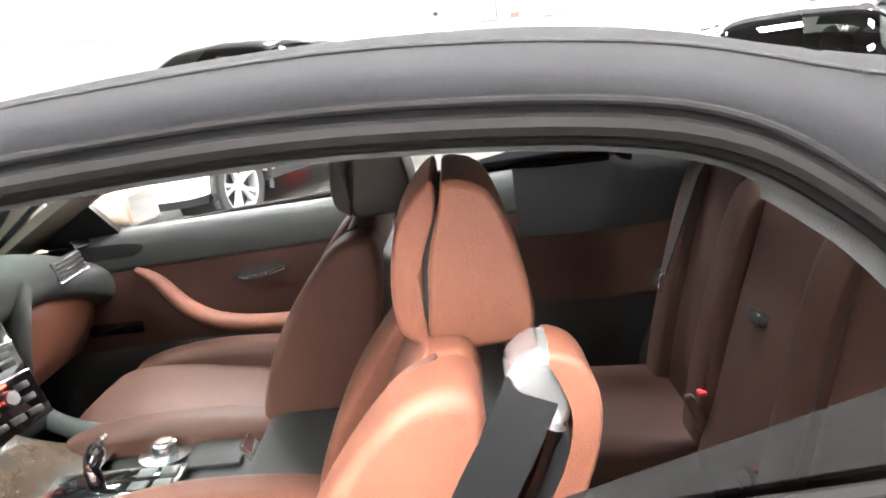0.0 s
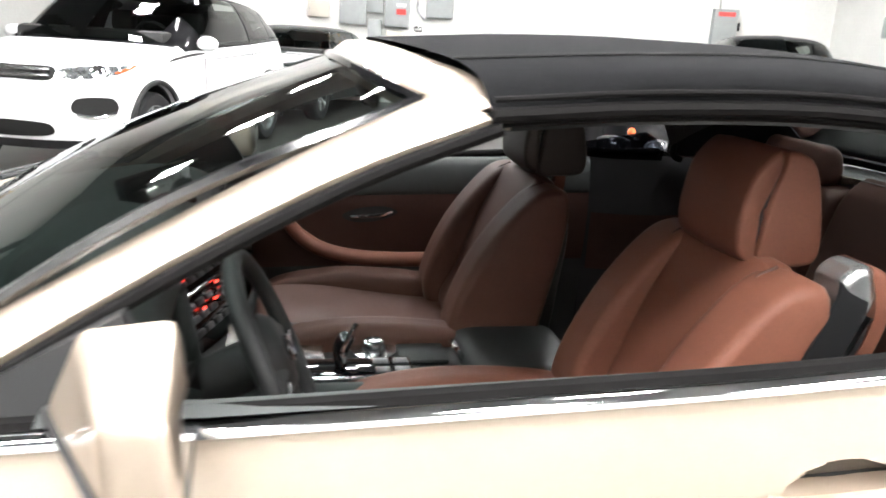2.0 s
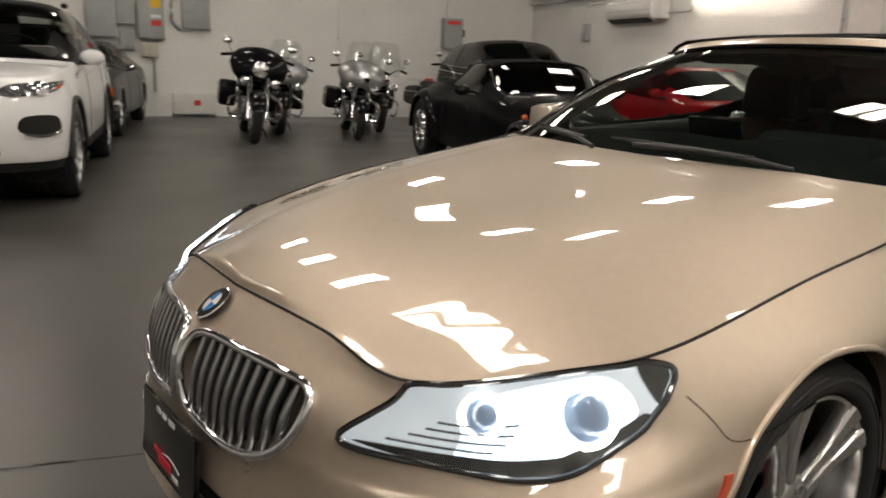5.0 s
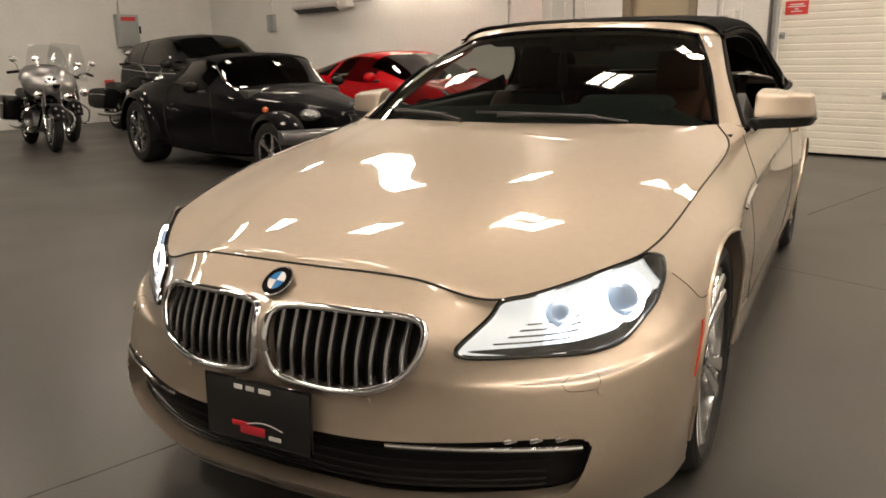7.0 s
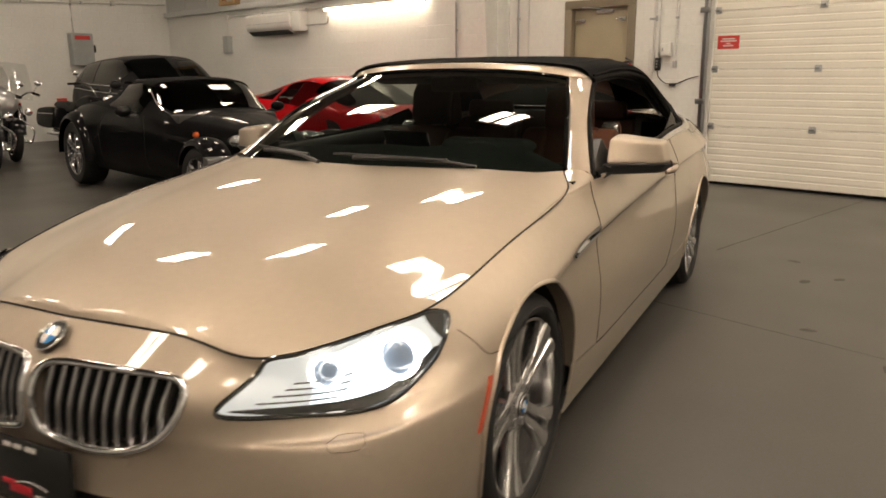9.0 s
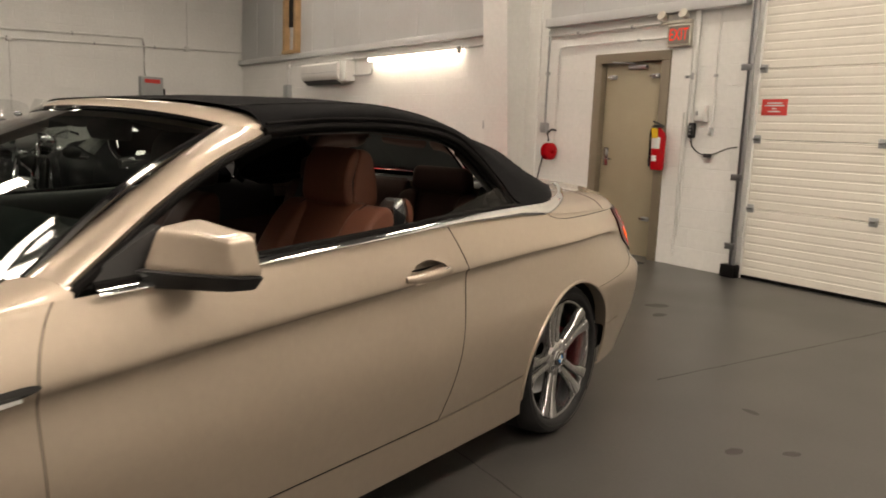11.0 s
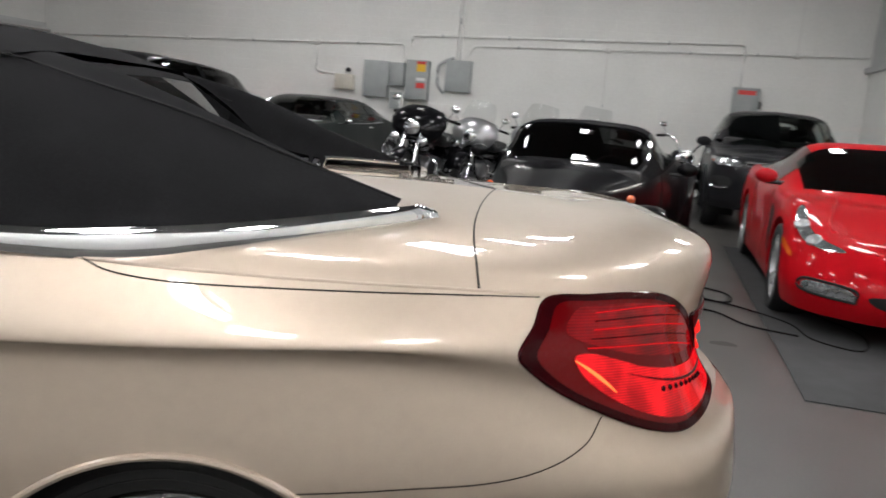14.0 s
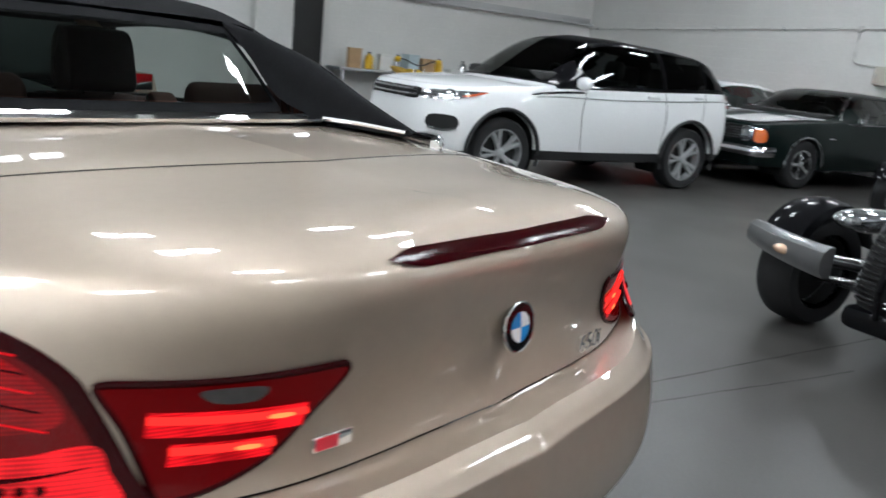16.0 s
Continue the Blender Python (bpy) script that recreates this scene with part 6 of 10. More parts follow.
def build_suv(name, label, at, body, roof, clad, chrome_line=False):
    c = Auto(name, label, at)
    suv_shape(c)
    ar = ((1.33, .37, .43), (-1.33, .37, .43))
    c.piece("body_shell", body, 0, 10, .55, 3.0, 150, 34, arches=ar)
    c.piece("lower_cladding", clad, 0, 10, 0, .55, 150, 8, arches=ar)
    c.piece("bonnet", body, 0, 4.0, 3.0, 6.0, 40, 24)
    c.piece("roof", roof, 4.0, 10, 3.0, 6.0, 120, 48, cut=[(4.62, 5.95, 3.14, 4.75), (6.0, 7.0, 3.14, 4.75), (4.06, 4.94, 4.6, 6.1), (9.02, 10.1, 3.3, 4.8)])
    c.cabin(.74, -.42, .78, 1.40, True, M_TRIMBLK)
    for y, z, r in ar:
        c.wells(y, z, r, .93)
        for sd in (-1, 1):
            bm = bmesh.new()
            row = []
            for i in range(25):
                a = math.radians(-16 + 212 * i / 24)
                row.append(Vector((sd * .953, y + (r + .012) * math.cos(a), z + (r + .012) * math.sin(a))))
            tube(bm, row, .022, 8)
            part("arch_trim", bm, clad, c.t)
    for sd in (-1, 1):
        for y in (1.33, -1.33):
            c.wheel(sd, .945, y, .365, .23, .255, 5, twin=.20, label="silver multi-spoke alloy wheel")
    c.quad("side_window", M_GLASSS, 4.62, 5.95, 3.14, 4.75, .005)
    c.quad("rear_side_window", M_GLASSD, 6.0, 7.0, 3.14, 4.75, .005)
    c.quad("quarter_window", M_GLASSD, 7.06, 7.75, 3.2, 4.6, .005)
    for g in c.quad("windscreen_half", M_GLASSS, 4.06, 4.94, 4.6, 6.0, .005):
        g["label"] = "dark windscreen glass"
    c.quad("rear_window_half", M_GLASSD, 9.02, 10, 3.3, 4.8, .006)
    c.strip("window_line", M_SATIN if chrome_line else M_GLOSSBLACK, [(4.5, 3.10), (5.5, 3.08), (7, 3.08), (7.9, 3.1)], .008, .006)
    c.strip("flank_groove", M_PANELG, [(3.6, 2.62), (4.5, 2.62), (6, 2.64), (7.8, 2.66)], .007, .001)
    c.patch("headlamp", M_HOUSED, [(1.05, 2.62), (1.25, 2.9), (1.7, 2.98), (2.3, 2.96), (2.55, 2.86), (2.1, 2.66), (1.6, 2.54), (1.2, 2.5)], .008, label="clear headlamp unit")
    c.patch("indicator", M_ORANGER, [(2.0, 2.72), (2.45, 2.88), (2.55, 2.84), (2.2, 2.70)], .012, n=24)
    for sd in (0, 1):
        p = c.skins[sd].out(1.72, 2.75, .014)
        bm = lathe(bmesh.new(), [(0, .01), (.04, .006), (.06, 0), (.06, -.01)], facing(p, c.skins[sd].normal(1.72, 2.75)), 24)
        part("projector", bm, M_CHROME, c.t)
    c.patch("fog_recess", M_DARK, [(1.35, 1.55), (1.4, 1.95), (1.9, 1.95), (1.95, 1.55)], .006, n=32)
    c.strip("fog_trim", M_CHROME, [(1.38, 1.52), (1.65, 1.46), (1.95, 1.55)], .014, .012)
    c.patch("wing_vent", M_GLOSSBLACK, [(3.55, 2.70), (3.65, 2.80), (4.4, 2.88), (4.45, 2.80)], .006, n=24)
    for k in range(2):
        c.strip("grille_slat", M_SATIN, [(0, 2.55 + .22 * k), (.5, 2.55 + .22 * k), (.98, 2.58 + .2 * k)], .014, .010)
    c.patch("grille", M_DARK, [(-.2, 2.48), (0, 2.9), (.5, 2.92), (1.0, 2.9), (1.0, 2.46), (.5, 2.44)], .005)
    c.patch("lower_grille", M_DARK, [(-.2, .75), (0, 1.25), (.6, 1.3), (1.0, 1.2), (.9, .8)], .005)
    c.patch("tail_lamp", M_REDLENSOFF, [(7.9, 2.75), (8.0, 2.95), (8.6, 2.95), (8.7, 2.75)], .008, n=32, label="red tail lamp")
    for u in (5.62, 6.72):
        c.strip("door_handle", body, [(u, 2.78), (u + .10, 2.80), (u + .2, 2.79)], .016, .018, n=8)
    for pts in ([(4.55, .7), (4.5, 2), (4.55, 3.0)], [(5.97, .7), (6.0, 2), (5.98, 3.0)], [(6.95, 1.4), (7.05, 2.2), (7.05, 3.0)]):
        c.strip("door_joint", M_DARK, pts, .003, .0005)
    c.mirrors(body, 1.0, .42, 1.13, 1.1)
    c.solid("underbody", M_DARK, 1.5, 3.4, .12, (0, 0, .34), .03)
    return c


M_HOUSED = mat("lamp_unlit", (0.30, 0.31, 0.32), rough=0.08, metal=0.7, coat=1.0, vary=0.35, scale=30)
M_ORANGER = mat("indicator_orange", (0.55, 0.10, 0.03), rough=0.1, coat=1.0)
M_REDLENSOFF = mat("red_lens_unlit", (0.30, 0.01, 0.012), rough=0.06, coat=1.0)
M_CLADDING = mat("black_cladding", (0.014, 0.014, 0.015), rough=0.6, vary=0.1, grain=0.05, scale=12, bump=0.2, bscale=300)


def stand(x, y, heading):
    """A pose on the floor; heading in degrees from +y, turning left."""
    return pose(x, y, 0, 0, 0, heading)


build_suv("white_offroader", "white compact off-roader with black roof and cladding", stand(6.98, 1.76, 70.5), M_WHITE, M_BLACKP, M_CLADDING)
build_suv("grey_offroader", "dark grey off-roader parked beside the long wall", stand(9.4, -7.25, 70.5), M_GREYP, M_GREYP, M_GREYP, True)


# dark green muscle car with white stripes
def build_coupe(name, label, at, body, stripes, roof=None):
    c = Auto(name, label, at)
    c.add((0, 2.36, .30), (0, 2.38, .42), (0, 2.36, .58), (0, 2.34, .80), (0, 2.30, .83), (0, 2.25, .845), (0, 2.2, .85))
    c.add((.60, 2.34, .30), (.62, 2.36, .42), (.62, 2.34, .58), (.62, 2.32, .80), (.55, 2.28, .835), (.35, 2.24, .85), (0, 2.15, .855))
    c.add((.90, 2.22, .30), (.93, 2.24, .42), (.93, 2.22, .58), (.90, 2.20, .79), (.80, 2.16, .84), (.45, 2.10, .865), (0, 2.05, .87))
    c.add((.93, 1.42, .28), (.96, 1.42, .44), (.955, 1.42, .66), (.92, 1.42, .86), (.80, 1.42, .895), (.45, 1.42, .925), (0, 1.42, .935))
    c.add((.92, .72, .27), (.95, .72, .44), (.95, .72, .68), (.90, .72, .90), (.80, .78, .94), (.50, .88, .955), (0, .92, .96))
    c.add((.92, .05, .27), (.95, .05, .44), (.95, .05, .68), (.90, .05, .91), (.74, .12, 1.12), (.56, .20, 1.29), (0, .26, 1.32))
    c.add((.92, -.65, .27), (.95, -.65, .44), (.95, -.65, .70), (.90, -.65, .92), (.74, -.65, 1.14), (.56, -.60, 1.315), (0, -.60, 1.345))
    c.add((.93, -1.15, .28), (.96, -1.15, .46), (.96, -1.15, .73), (.90, -1.15, .95), (.76, -1.12, 1.10), (.56, -1.05, 1.27), (0, -1.08, 1.31))
    c.add((.93, -1.65, .30), (.955, -1.65, .46), (.95, -1.65, .72), (.89, -1.65, .94), (.78, -1.70, .97), (.55, -1.75, .985), (0, -1.78, .99))
    c.add((.86, -2.25, .32), (.89, -2.28, .46), (.89, -2.28, .68), (.85, -2.25, .88), (.72, -2.24, .92), (.5, -2.22, .935), (0, -2.2, .94))
    c.add((.55, -2.34, .32), (.56, -2.38, .46), (.56, -2.38, .68), (.54, -2.35, .88), (.48, -2.33, .91), (.3, -2.31, .925), (0, -2.28, .93))
    c.add((0, -2.36, .32), (0, -2.40, .46), (0, -2.40, .68), (0, -2.37, .88), (0, -2.35, .91), (0, -2.33, .925), (0, -2.3, .93))
    c.ready()
    ar = ((1.42, .33, .37), (-1.42, .33, .36))
    c.piece("body_shell", body, 0, 11, 0, 3.0, 150, 34, arches=ar)
    c.piece("bonnet", body, 0, 4.0, 3.0, 6.0, 40, 24)
    c.piece("roof", roof or body, 4.0, 8.0, 3.0, 6.0, 88, 48, cut=[(4.75, 6.1, 3.12, 4.7), (6.16, 6.9, 3.12, 4.6), (4.08, 4.92, 4.3, 6.1), (7.1, 7.95, 4.6, 6.1)])
    c.cabin(.72, -.30, .58, 1.12, True, M_TRIMBLK)
    c.piece("boot_lid", body, 8.0, 11, 3.0, 6.0, 26, 20)
    for y, z, r in ar:
        c.wells(y, z, r, .93)
        for sd in (-1, 1):
            bm = bmesh.new()
            tube(bm, [Vector((sd * .958, y + (r + .004) * math.cos(a), z + (r + .004) * math.sin(a))) for a in [math.radians(-6 + 192 * i / 24) for i in range(25)]], .011, 8)
            part("arch_trim", bm, M_CHROME, c.t)
    for sd in (-1, 1):
        for y in (1.42, -1.42):
            c.wheel(sd, .94, y, .335, .22, .195, 5, M_CHROME, dish=.02, hub=.05, label="polished five-spoke wheel")
    if stripes:
        for lo, hi in ((4.20, 5.62),):
            for k in (0, 1):
                bm = bmesh.new()
                sheet(bm, lambda s, t: c.skins[k].out(.9 + 3.0 * s, lo + (hi - lo) * t, .012), 40, 12)
                part("bonnet_stripe", bm, M_WHITE, c.t, "white bonnet stripe")
    c.quad("side_window", M_GLASSS, 4.75, 6.1, 3.12, 4.7, .005)
    c.quad("rear_side_window", M_GLASSS, 6.16, 6.9, 3.12, 4.6, .005)
    c.quad("windscreen_half", M_GLASSS, 4.08, 4.92, 4.3, 6.0, .005)
    c.quad("rear_window_half", M_GLASSS, 7.1, 7.95, 4.6, 6.0, .005)
    c.strip("pillar_trim", M_CHROME, [(4.05, 3.6), (4.4, 4.25), (4.95, 4.9)], .010, .006)
    c.strip("belt_trim", M_CHROME, [(4.2, 3.04), (5.5, 3.04), (7.0, 3.04)], .007, .005)
    c.patch("grille", M_DARK, [(-.15, 2.15), (0, 2.85), (.9, 2.85), (1.0, 2.5), (.95, 2.15)], .005)
    for k in range(5):
        c.strip("grille_bar", M_SATIN, [(0, 2.22 + .13 * k), (.5, 2.22 + .13 * k), (.98, 2.22 + .13 * k)], .006, .008)
    c.strip("grille_frame", M_CHROME, [(0, 2.92), (.6, 2.92), (1.4, 2.92), (1.85, 2.85)], .010, .006)
    for sd in (0, 1):
        p = c.skins[sd].out(1.22, 2.5, .008)
        fm = facing(p, (0, 1, 0))
        bm = lathe(bmesh.new(), [(.10, -.03), (.105, .01), (.092, .018), (.088, .0)], fm, 32)
        hl = part("headlamp", bm, M_CHROME, c.t, "round chrome-ringed headlamp")
        bm = lathe(bmesh.new(), [(.088, .004), (.06, .016), (0, .02)], fm, 28)
        part("lamp_glass", bm, M_HOUSED, hl)
    c.patch("turn_lamp", M_ORANGE, [(1.62, 2.18), (1.62, 2.82), (1.95, 2.82), (2.02, 2.18)], .010, n=32, label="amber corner turn lamp")
    bm = bmesh.new()
    for sk in c.skins:
        sheet(bm, lambda s, t: sk.out(2.25 * s, 1.02 + .75 * t, .030 + .02 * math.sin(math.pi * t)), 30, 6)
    bmesh.ops.remove_doubles(bm, verts=bm.verts, dist=2e-4)
    part("front_bumper", bm, M_CHROME, c.t, "chrome front bumper")
    bm = bmesh.new()
    for sk in c.skins:
        sheet(bm, lambda s, t: sk.out(9.0 + 2.0 * s, 1.02 + .75 * t, .03), 30, 6)
    part("rear_bumper", bm, M_CHROME, c.t)
    c.mirrors(M_CHROME, .98, .42, .96, .7)
    for pts in ([(4.3, .4), (4.25, 2), (4.3, 3.0)], [(6.15, .4), (6.15, 2), (6.12, 3.0)]):
        c.strip("door_joint", M_DARK, pts, .003, .0005)
    c.strip("door_handle", M_CHROME, [(5.75, 2.72), (5.85, 2.73), (5.98, 2.72)], .012, .014, n=8)
    c.strip("model_script", M_CHROME, [(3.62, 2.1), (3.75, 2.1)], .012, .004, n=4)
    c.solid("underbody", M_DARK, 1.5, 3.6, .12, (0, 0, .30), .03)
    return c


build_coupe("green_muscle_car", "dark green muscle car with white bonnet stripes", stand(11.75, .0, 67.5), M_GREENP, True)
build_coupe("red_classic_car", "red classic car with a white roof by the far wall", stand(12.2, 2.05, 67.5), M_RED, False, M_WHITE)


# red sports car
def build_sports(at):
    c = Auto("red_sports_car", "red low sports coupe with clear lamps, parked facing out", at)
    c.add((0, 2.22, .16), (0, 2.28, .28), (0, 2.27, .42), (0, 2.18, .55), (0, 2.12, .585), (0, 2.05, .615), (0, 2.0, .63))
    c.add((.45, 2.18, .16), (.47, 2.24, .28), (.47, 2.22, .42), (.46, 2.12, .56), (.42, 2.06, .60), (.28, 2.02, .635), (0, 1.95, .645))
    c.add((.80, 1.92, .16), (.84, 1.96, .30), (.84, 1.93, .45), (.80, 1.86, .60), (.70, 1.80, .66), (.42, 1.78, .69), (0, 1.75, .70))
    c.add((.89, 1.34, .16), (.92, 1.34, .34), (.92, 1.34, .58), (.86, 1.34, .80), (.74, 1.34, .835), (.42, 1.34, .80), (0, 1.34, .80))
    c.add((.88, .72, .16), (.90, .72, .34), (.885, .72, .60), (.85, .72, .81), (.72, .78, .86), (.45, .90, .87), (0, .95, .875))
    c.add((.88, -.10, .16), (.895, -.10, .34), (.88, -.10, .62), (.84, -.10, .84), (.70, -.02, 1.03), (.50, .04, 1.19), (0, .08, 1.22))
    c.add((.89, -.62, .16), (.905, -.62, .36), (.90, -.62, .66), (.86, -.62, .88), (.70, -.60, 1.06), (.50, -.55, 1.205), (0, -.52, 1.24))
    c.add((.91, -1.34, .18), (.93, -1.34, .40), (.925, -1.34, .70), (.88, -1.30, .93), (.72, -1.28, .99), (.48, -1.25, 1.06), (0, -1.22, 1.10))
    c.add((.86, -1.92, .22), (.89, -1.95, .44), (.88, -1.95, .72), (.83, -1.93, .92), (.68, -1.92, .945), (.42, -1.9, .96), (0, -1.88, .965))
    c.add((.5, -2.08, .24), (.5, -2.13, .44), (.5, -2.13, .72), (.48, -2.1, .90), (.42, -2.08, .925), (.3, -2.06, .935), (0, -2.02, .94))
    c.add((0, -2.1, .24), (0, -2.15, .44), (0, -2.15, .72), (0, -2.12, .90), (0, -2.1, .92), (0, -2.08, .93), (0, -2.05, .935))
    c.ready()
    ar = ((1.34, .325, .365), (-1.34, .335, .375))
    c.piece("body_shell", M_RED, 0, 10, 0, 3.0, 150, 34, arches=ar)
    c.piece("bonnet", M_RED, 0, 4.0, 3.0, 6.0, 40, 24)
    c.piece("roof", M_RED, 4.0, 10, 3.0, 6.0, 120, 48, cut=[(4.72, 6.15, 3.14, 4.72), (4.06, 4.95, 4.15, 6.1), (6.25, 7.3, 4.75, 6.1)])
    c.cabin(.66, -.42, .42, 1.00, False, M_TRIMBLK)
    for y, z, r in ar:
        c.wells(y, z, r, .90)
    for sd in (-1, 1):
        c.wheel(sd, .905, 1.34, .325, .25, .235, 5, twin=.13, label="silver twin-spoke alloy wheel")
        c.wheel(sd, .92, -1.34, .335, .28, .245, 5, twin=.13, label="silver twin-spoke alloy wheel")
    c.quad("side_window", M_GLASSS, 4.72, 6.15, 3.14, 4.72, .005)
    c.quad("quarter_window", M_GLASSD, 6.25, 6.85, 3.3, 4.4, .005)
    c.quad("windscreen_half", M_GLASSD, 4.06, 4.95, 4.15, 6.0, .005)
    c.quad("rear_window_half", M_GLASSS, 6.25, 7.3, 4.75, 6.0, .005)
    c.patch("headlamp", M_HOUSED, [(1.30, 3.05), (1.55, 3.45), (2.1, 3.75), (2.62, 3.85), (2.72, 3.60), (2.45, 3.15), (2.0, 2.98), (1.55, 2.92)], .007, label="clear headlamp unit with twin lenses")
    for k in (0, 1):
        for u, v in ((1.85, 3.3), (2.3, 3.45)):
            bm = lathe(bmesh.new(), [(0, .012), (.035, .008), (.05, 0), (.05, -.02)], facing(c.skins[k].out(u, v, .010), c.skins[k].normal(u, v)), 20)
            part("lamp_lens", bm, M_IRON, c.t)
    c.patch("mouth", M_DARK, [(-.2, .95), (0, 1.55), (.6, 1.55), (.95, 1.40), (.8, 1.0), (.4, .9)], .004)
    c.patch("fog_lamp", M_HOUSED, [(1.15, 1.1), (1.2, 1.55), (1.75, 1.55), (1.8, 1.15)], .006, n=32)
    c.strip("fog_frame", M_DARK, [(1.1, 1.05), (1.15, 1.6), (1.78, 1.62), (1.86, 1.1), (1.1, 1.05)], .009, .004)
    c.patch("side_marker", M_ORANGE, [(2.15, 2.1), (2.18, 2.3), (2.5, 2.32), (2.48, 2.14)], .006, n=20)
    c.solid("plate_panel", M_PLATE, .31, .012, .16, (0, 2.292, .38), .003)
    c.patch("nose_badge", M_CHROME, [(-.05, 2.86), (.05, 2.98), (.16, 2.98), (.06, 2.86)], .006, n=16, rings=2)
    c.patch("side_scoop", M_DARK, [(3.75, 1.1), (3.85, 2.2), (4.25, 2.5), (4.1, 1.6)], .004, n=32)
    c.strip("bonnet_crease", M_RED, [(1.9, 4.3), (3.0, 4.6), (3.95, 4.9)], .010, -.002)
    c.mirrors(M_RED, .93, .30, .93, .95)
    for pts in ([(4.5, .4), (4.4, 1.8), (4.5, 3.0)], [(6.1, .4), (6.25, 1.8), (6.15, 3.0)]):
        c.strip("door_joint", M_DARK, pts, .003, .0005)
    c.solid("underbody", M_DARK, 1.5, 3.4, .10, (0, 0, .20), .03)
    return c


build_sports(stand(4.30, -5.80, 70.5))


# black retro roadster with open front wheels
def build_roadster(at):
    c = Auto("black_roadster", "black retro roadster with open front wheels and silver bumpers", at)
    c.add((0, 1.86, .22), (0, 1.93, .34), (0, 1.93, .50), (0, 1.86, .66), (0, 1.82, .70), (0, 1.79, .725), (0, 1.76, .74))
    c.add((.14, 1.80, .22), (.15, 1.87, .34), (.16, 1.86, .50), (.16, 1.78, .67), (.14, 1.74, .71), (.08, 1.72, .735), (0, 1.70, .75))
    c.add((.24, 1.55, .22), (.27, 1.56, .36), (.30, 1.54, .54), (.29, 1.50, .70), (.24, 1.46, .75), (.14, 1.44, .785), (0, 1.42, .80))
    c.add((.36, 1.05, .22), (.42, 1.05, .38), (.45, 1.04, .60), (.42, 1.02, .76), (.34, 1.0, .82), (.20, .98, .865), (0, .97, .88))
    c.add((.58, .45, .22), (.66, .45, .38), (.68, .43, .64), (.64, .42, .82), (.54, .46, .88), (.34, .52, .915), (0, .56, .925))
    c.add((.70, -.12, .22), (.77, -.12, .38), (.78, -.12, .68), (.73, -.12, .88), (.64, -.02, 1.04), (.48, .04, 1.20), (0, .08, 1.235))
    c.add((.76, -.60, .22), (.84, -.60, .40), (.84, -.60, .72), (.76, -.60, .92), (.64, -.55, 1.06), (.48, -.50, 1.22), (0, -.48, 1.265))
    c.add((.82, -1.15, .24), (.92, -1.15, .44), (.91, -1.15, .76), (.78, -1.15, .96), (.62, -1.02, 1.02), (.44, -.98, 1.12), (0, -.98, 1.18))
    c.add((.78, -1.75, .26), (.86, -1.78, .46), (.84, -1.78, .74), (.72, -1.75, .90), (.58, -1.70, .93), (.36, -1.66, .95), (0, -1.65, .96))
    c.add((.42, -2.0, .28), (.44, -2.04, .46), (.43, -2.02, .70), (.40, -1.98, .80), (.34, -1.94, .83), (.2, -1.9, .85), (0, -1.88, .86))
    c.add((0, -2.02, .28), (0, -2.07, .46), (0, -2.05, .70), (0, -2.0, .79), (0, -1.96, .82), (0, -1.92, .84), (0, -1.9, .85))
    c.ready()
    ar = ((-1.44, .37, .42),)
    c.piece("body_shell", M_BLACKP, 0, 10, 0, 3.0, 130, 34, arches=ar)
    c.piece("bonnet", M_BLACKP, 0, 4.0, 3.0, 6.0, 40, 24)
    c.piece("canvas_top", M_FABRIC, 4.0, 7.6, 3.0, 6.0, 72, 48, label="black canvas top", cut=[(4.75, 6.2, 3.14, 4.72), (4.06, 4.92, 4.2, 6.1)])
    c.cabin(.58, -.55, .45, 1.02, False, M_TRIMBLK)
    c.piece("rear_deck", M_BLACKP, 7.6, 10, 3.0, 6.0, 24, 20)
    c.wells(-1.44, .37, .42, .88)
    c.quad("side_window", M_GLASSS, 4.75, 6.2, 3.14, 4.72, .005)
    c.quad("windscreen_half", M_GLASSD, 4.06, 4.92, 4.2, 6.0, .006)
    c.strip("screen_frame", M_CHROME, [(4.03, 3.9), (4.5, 4.1), (4.95, 4.55)], .010, .006)
    c.strip("screen_header", M_BLACKP, [(4.97, 4.6), (4.97, 5.3), (4.97, 6.0)], .014, .004)
    for sd in (-1, 1):
        c.wheel(sd, .955, -1.44, .375, .30, .26, 5, M_CHROME, dish=.02, label="chrome five-spoke rear wheel")
        w = c.wheel(sd, .83, 1.44, .315, .22, .215, 5, M_CHROME, dish=.02, label="chrome five-spoke front wheel")
        # cycle wing over the front wheel
        bm = bmesh.new()
        rows = []
        for i in range(19):
            a = math.radians(20 + 145 * i / 18)
            rows.append([bm.verts.new((sd * (.72 + dx), 1.44 + (.345 + dr) * math.cos(a), .335 + (.345 + dr) * math.sin(a))) for dx, dr in ((-.135, -.03), (-.12, .015), (-.06, .035), (0, .04), (.06, .035), (.115, .015), (.13, -.03))])
        for i in range(18):
            for j in range(6):
                bm.faces.new((rows[i][j], rows[i][j + 1], rows[i + 1][j + 1], rows[i + 1][j]))
        part("front_cycle_wing", bm, M_BLACKP, c.t, "gloss black cycle wing")
        # rear wing bulge
        bm = bmesh.new()
        rows = []
        for i in range(21):
            a = math.radians(-8 + 190 * i / 20)
            rows.append([bm.verts.new((sd * x, -1.44 + r * math.cos(a) * (1.1 if math.cos(a) > 0 else 1), .37 + r * math.sin(a))) for x, r in ((.66, .50), (.78, .52), (.90, .50), (.97, .46), (.985, .42))])
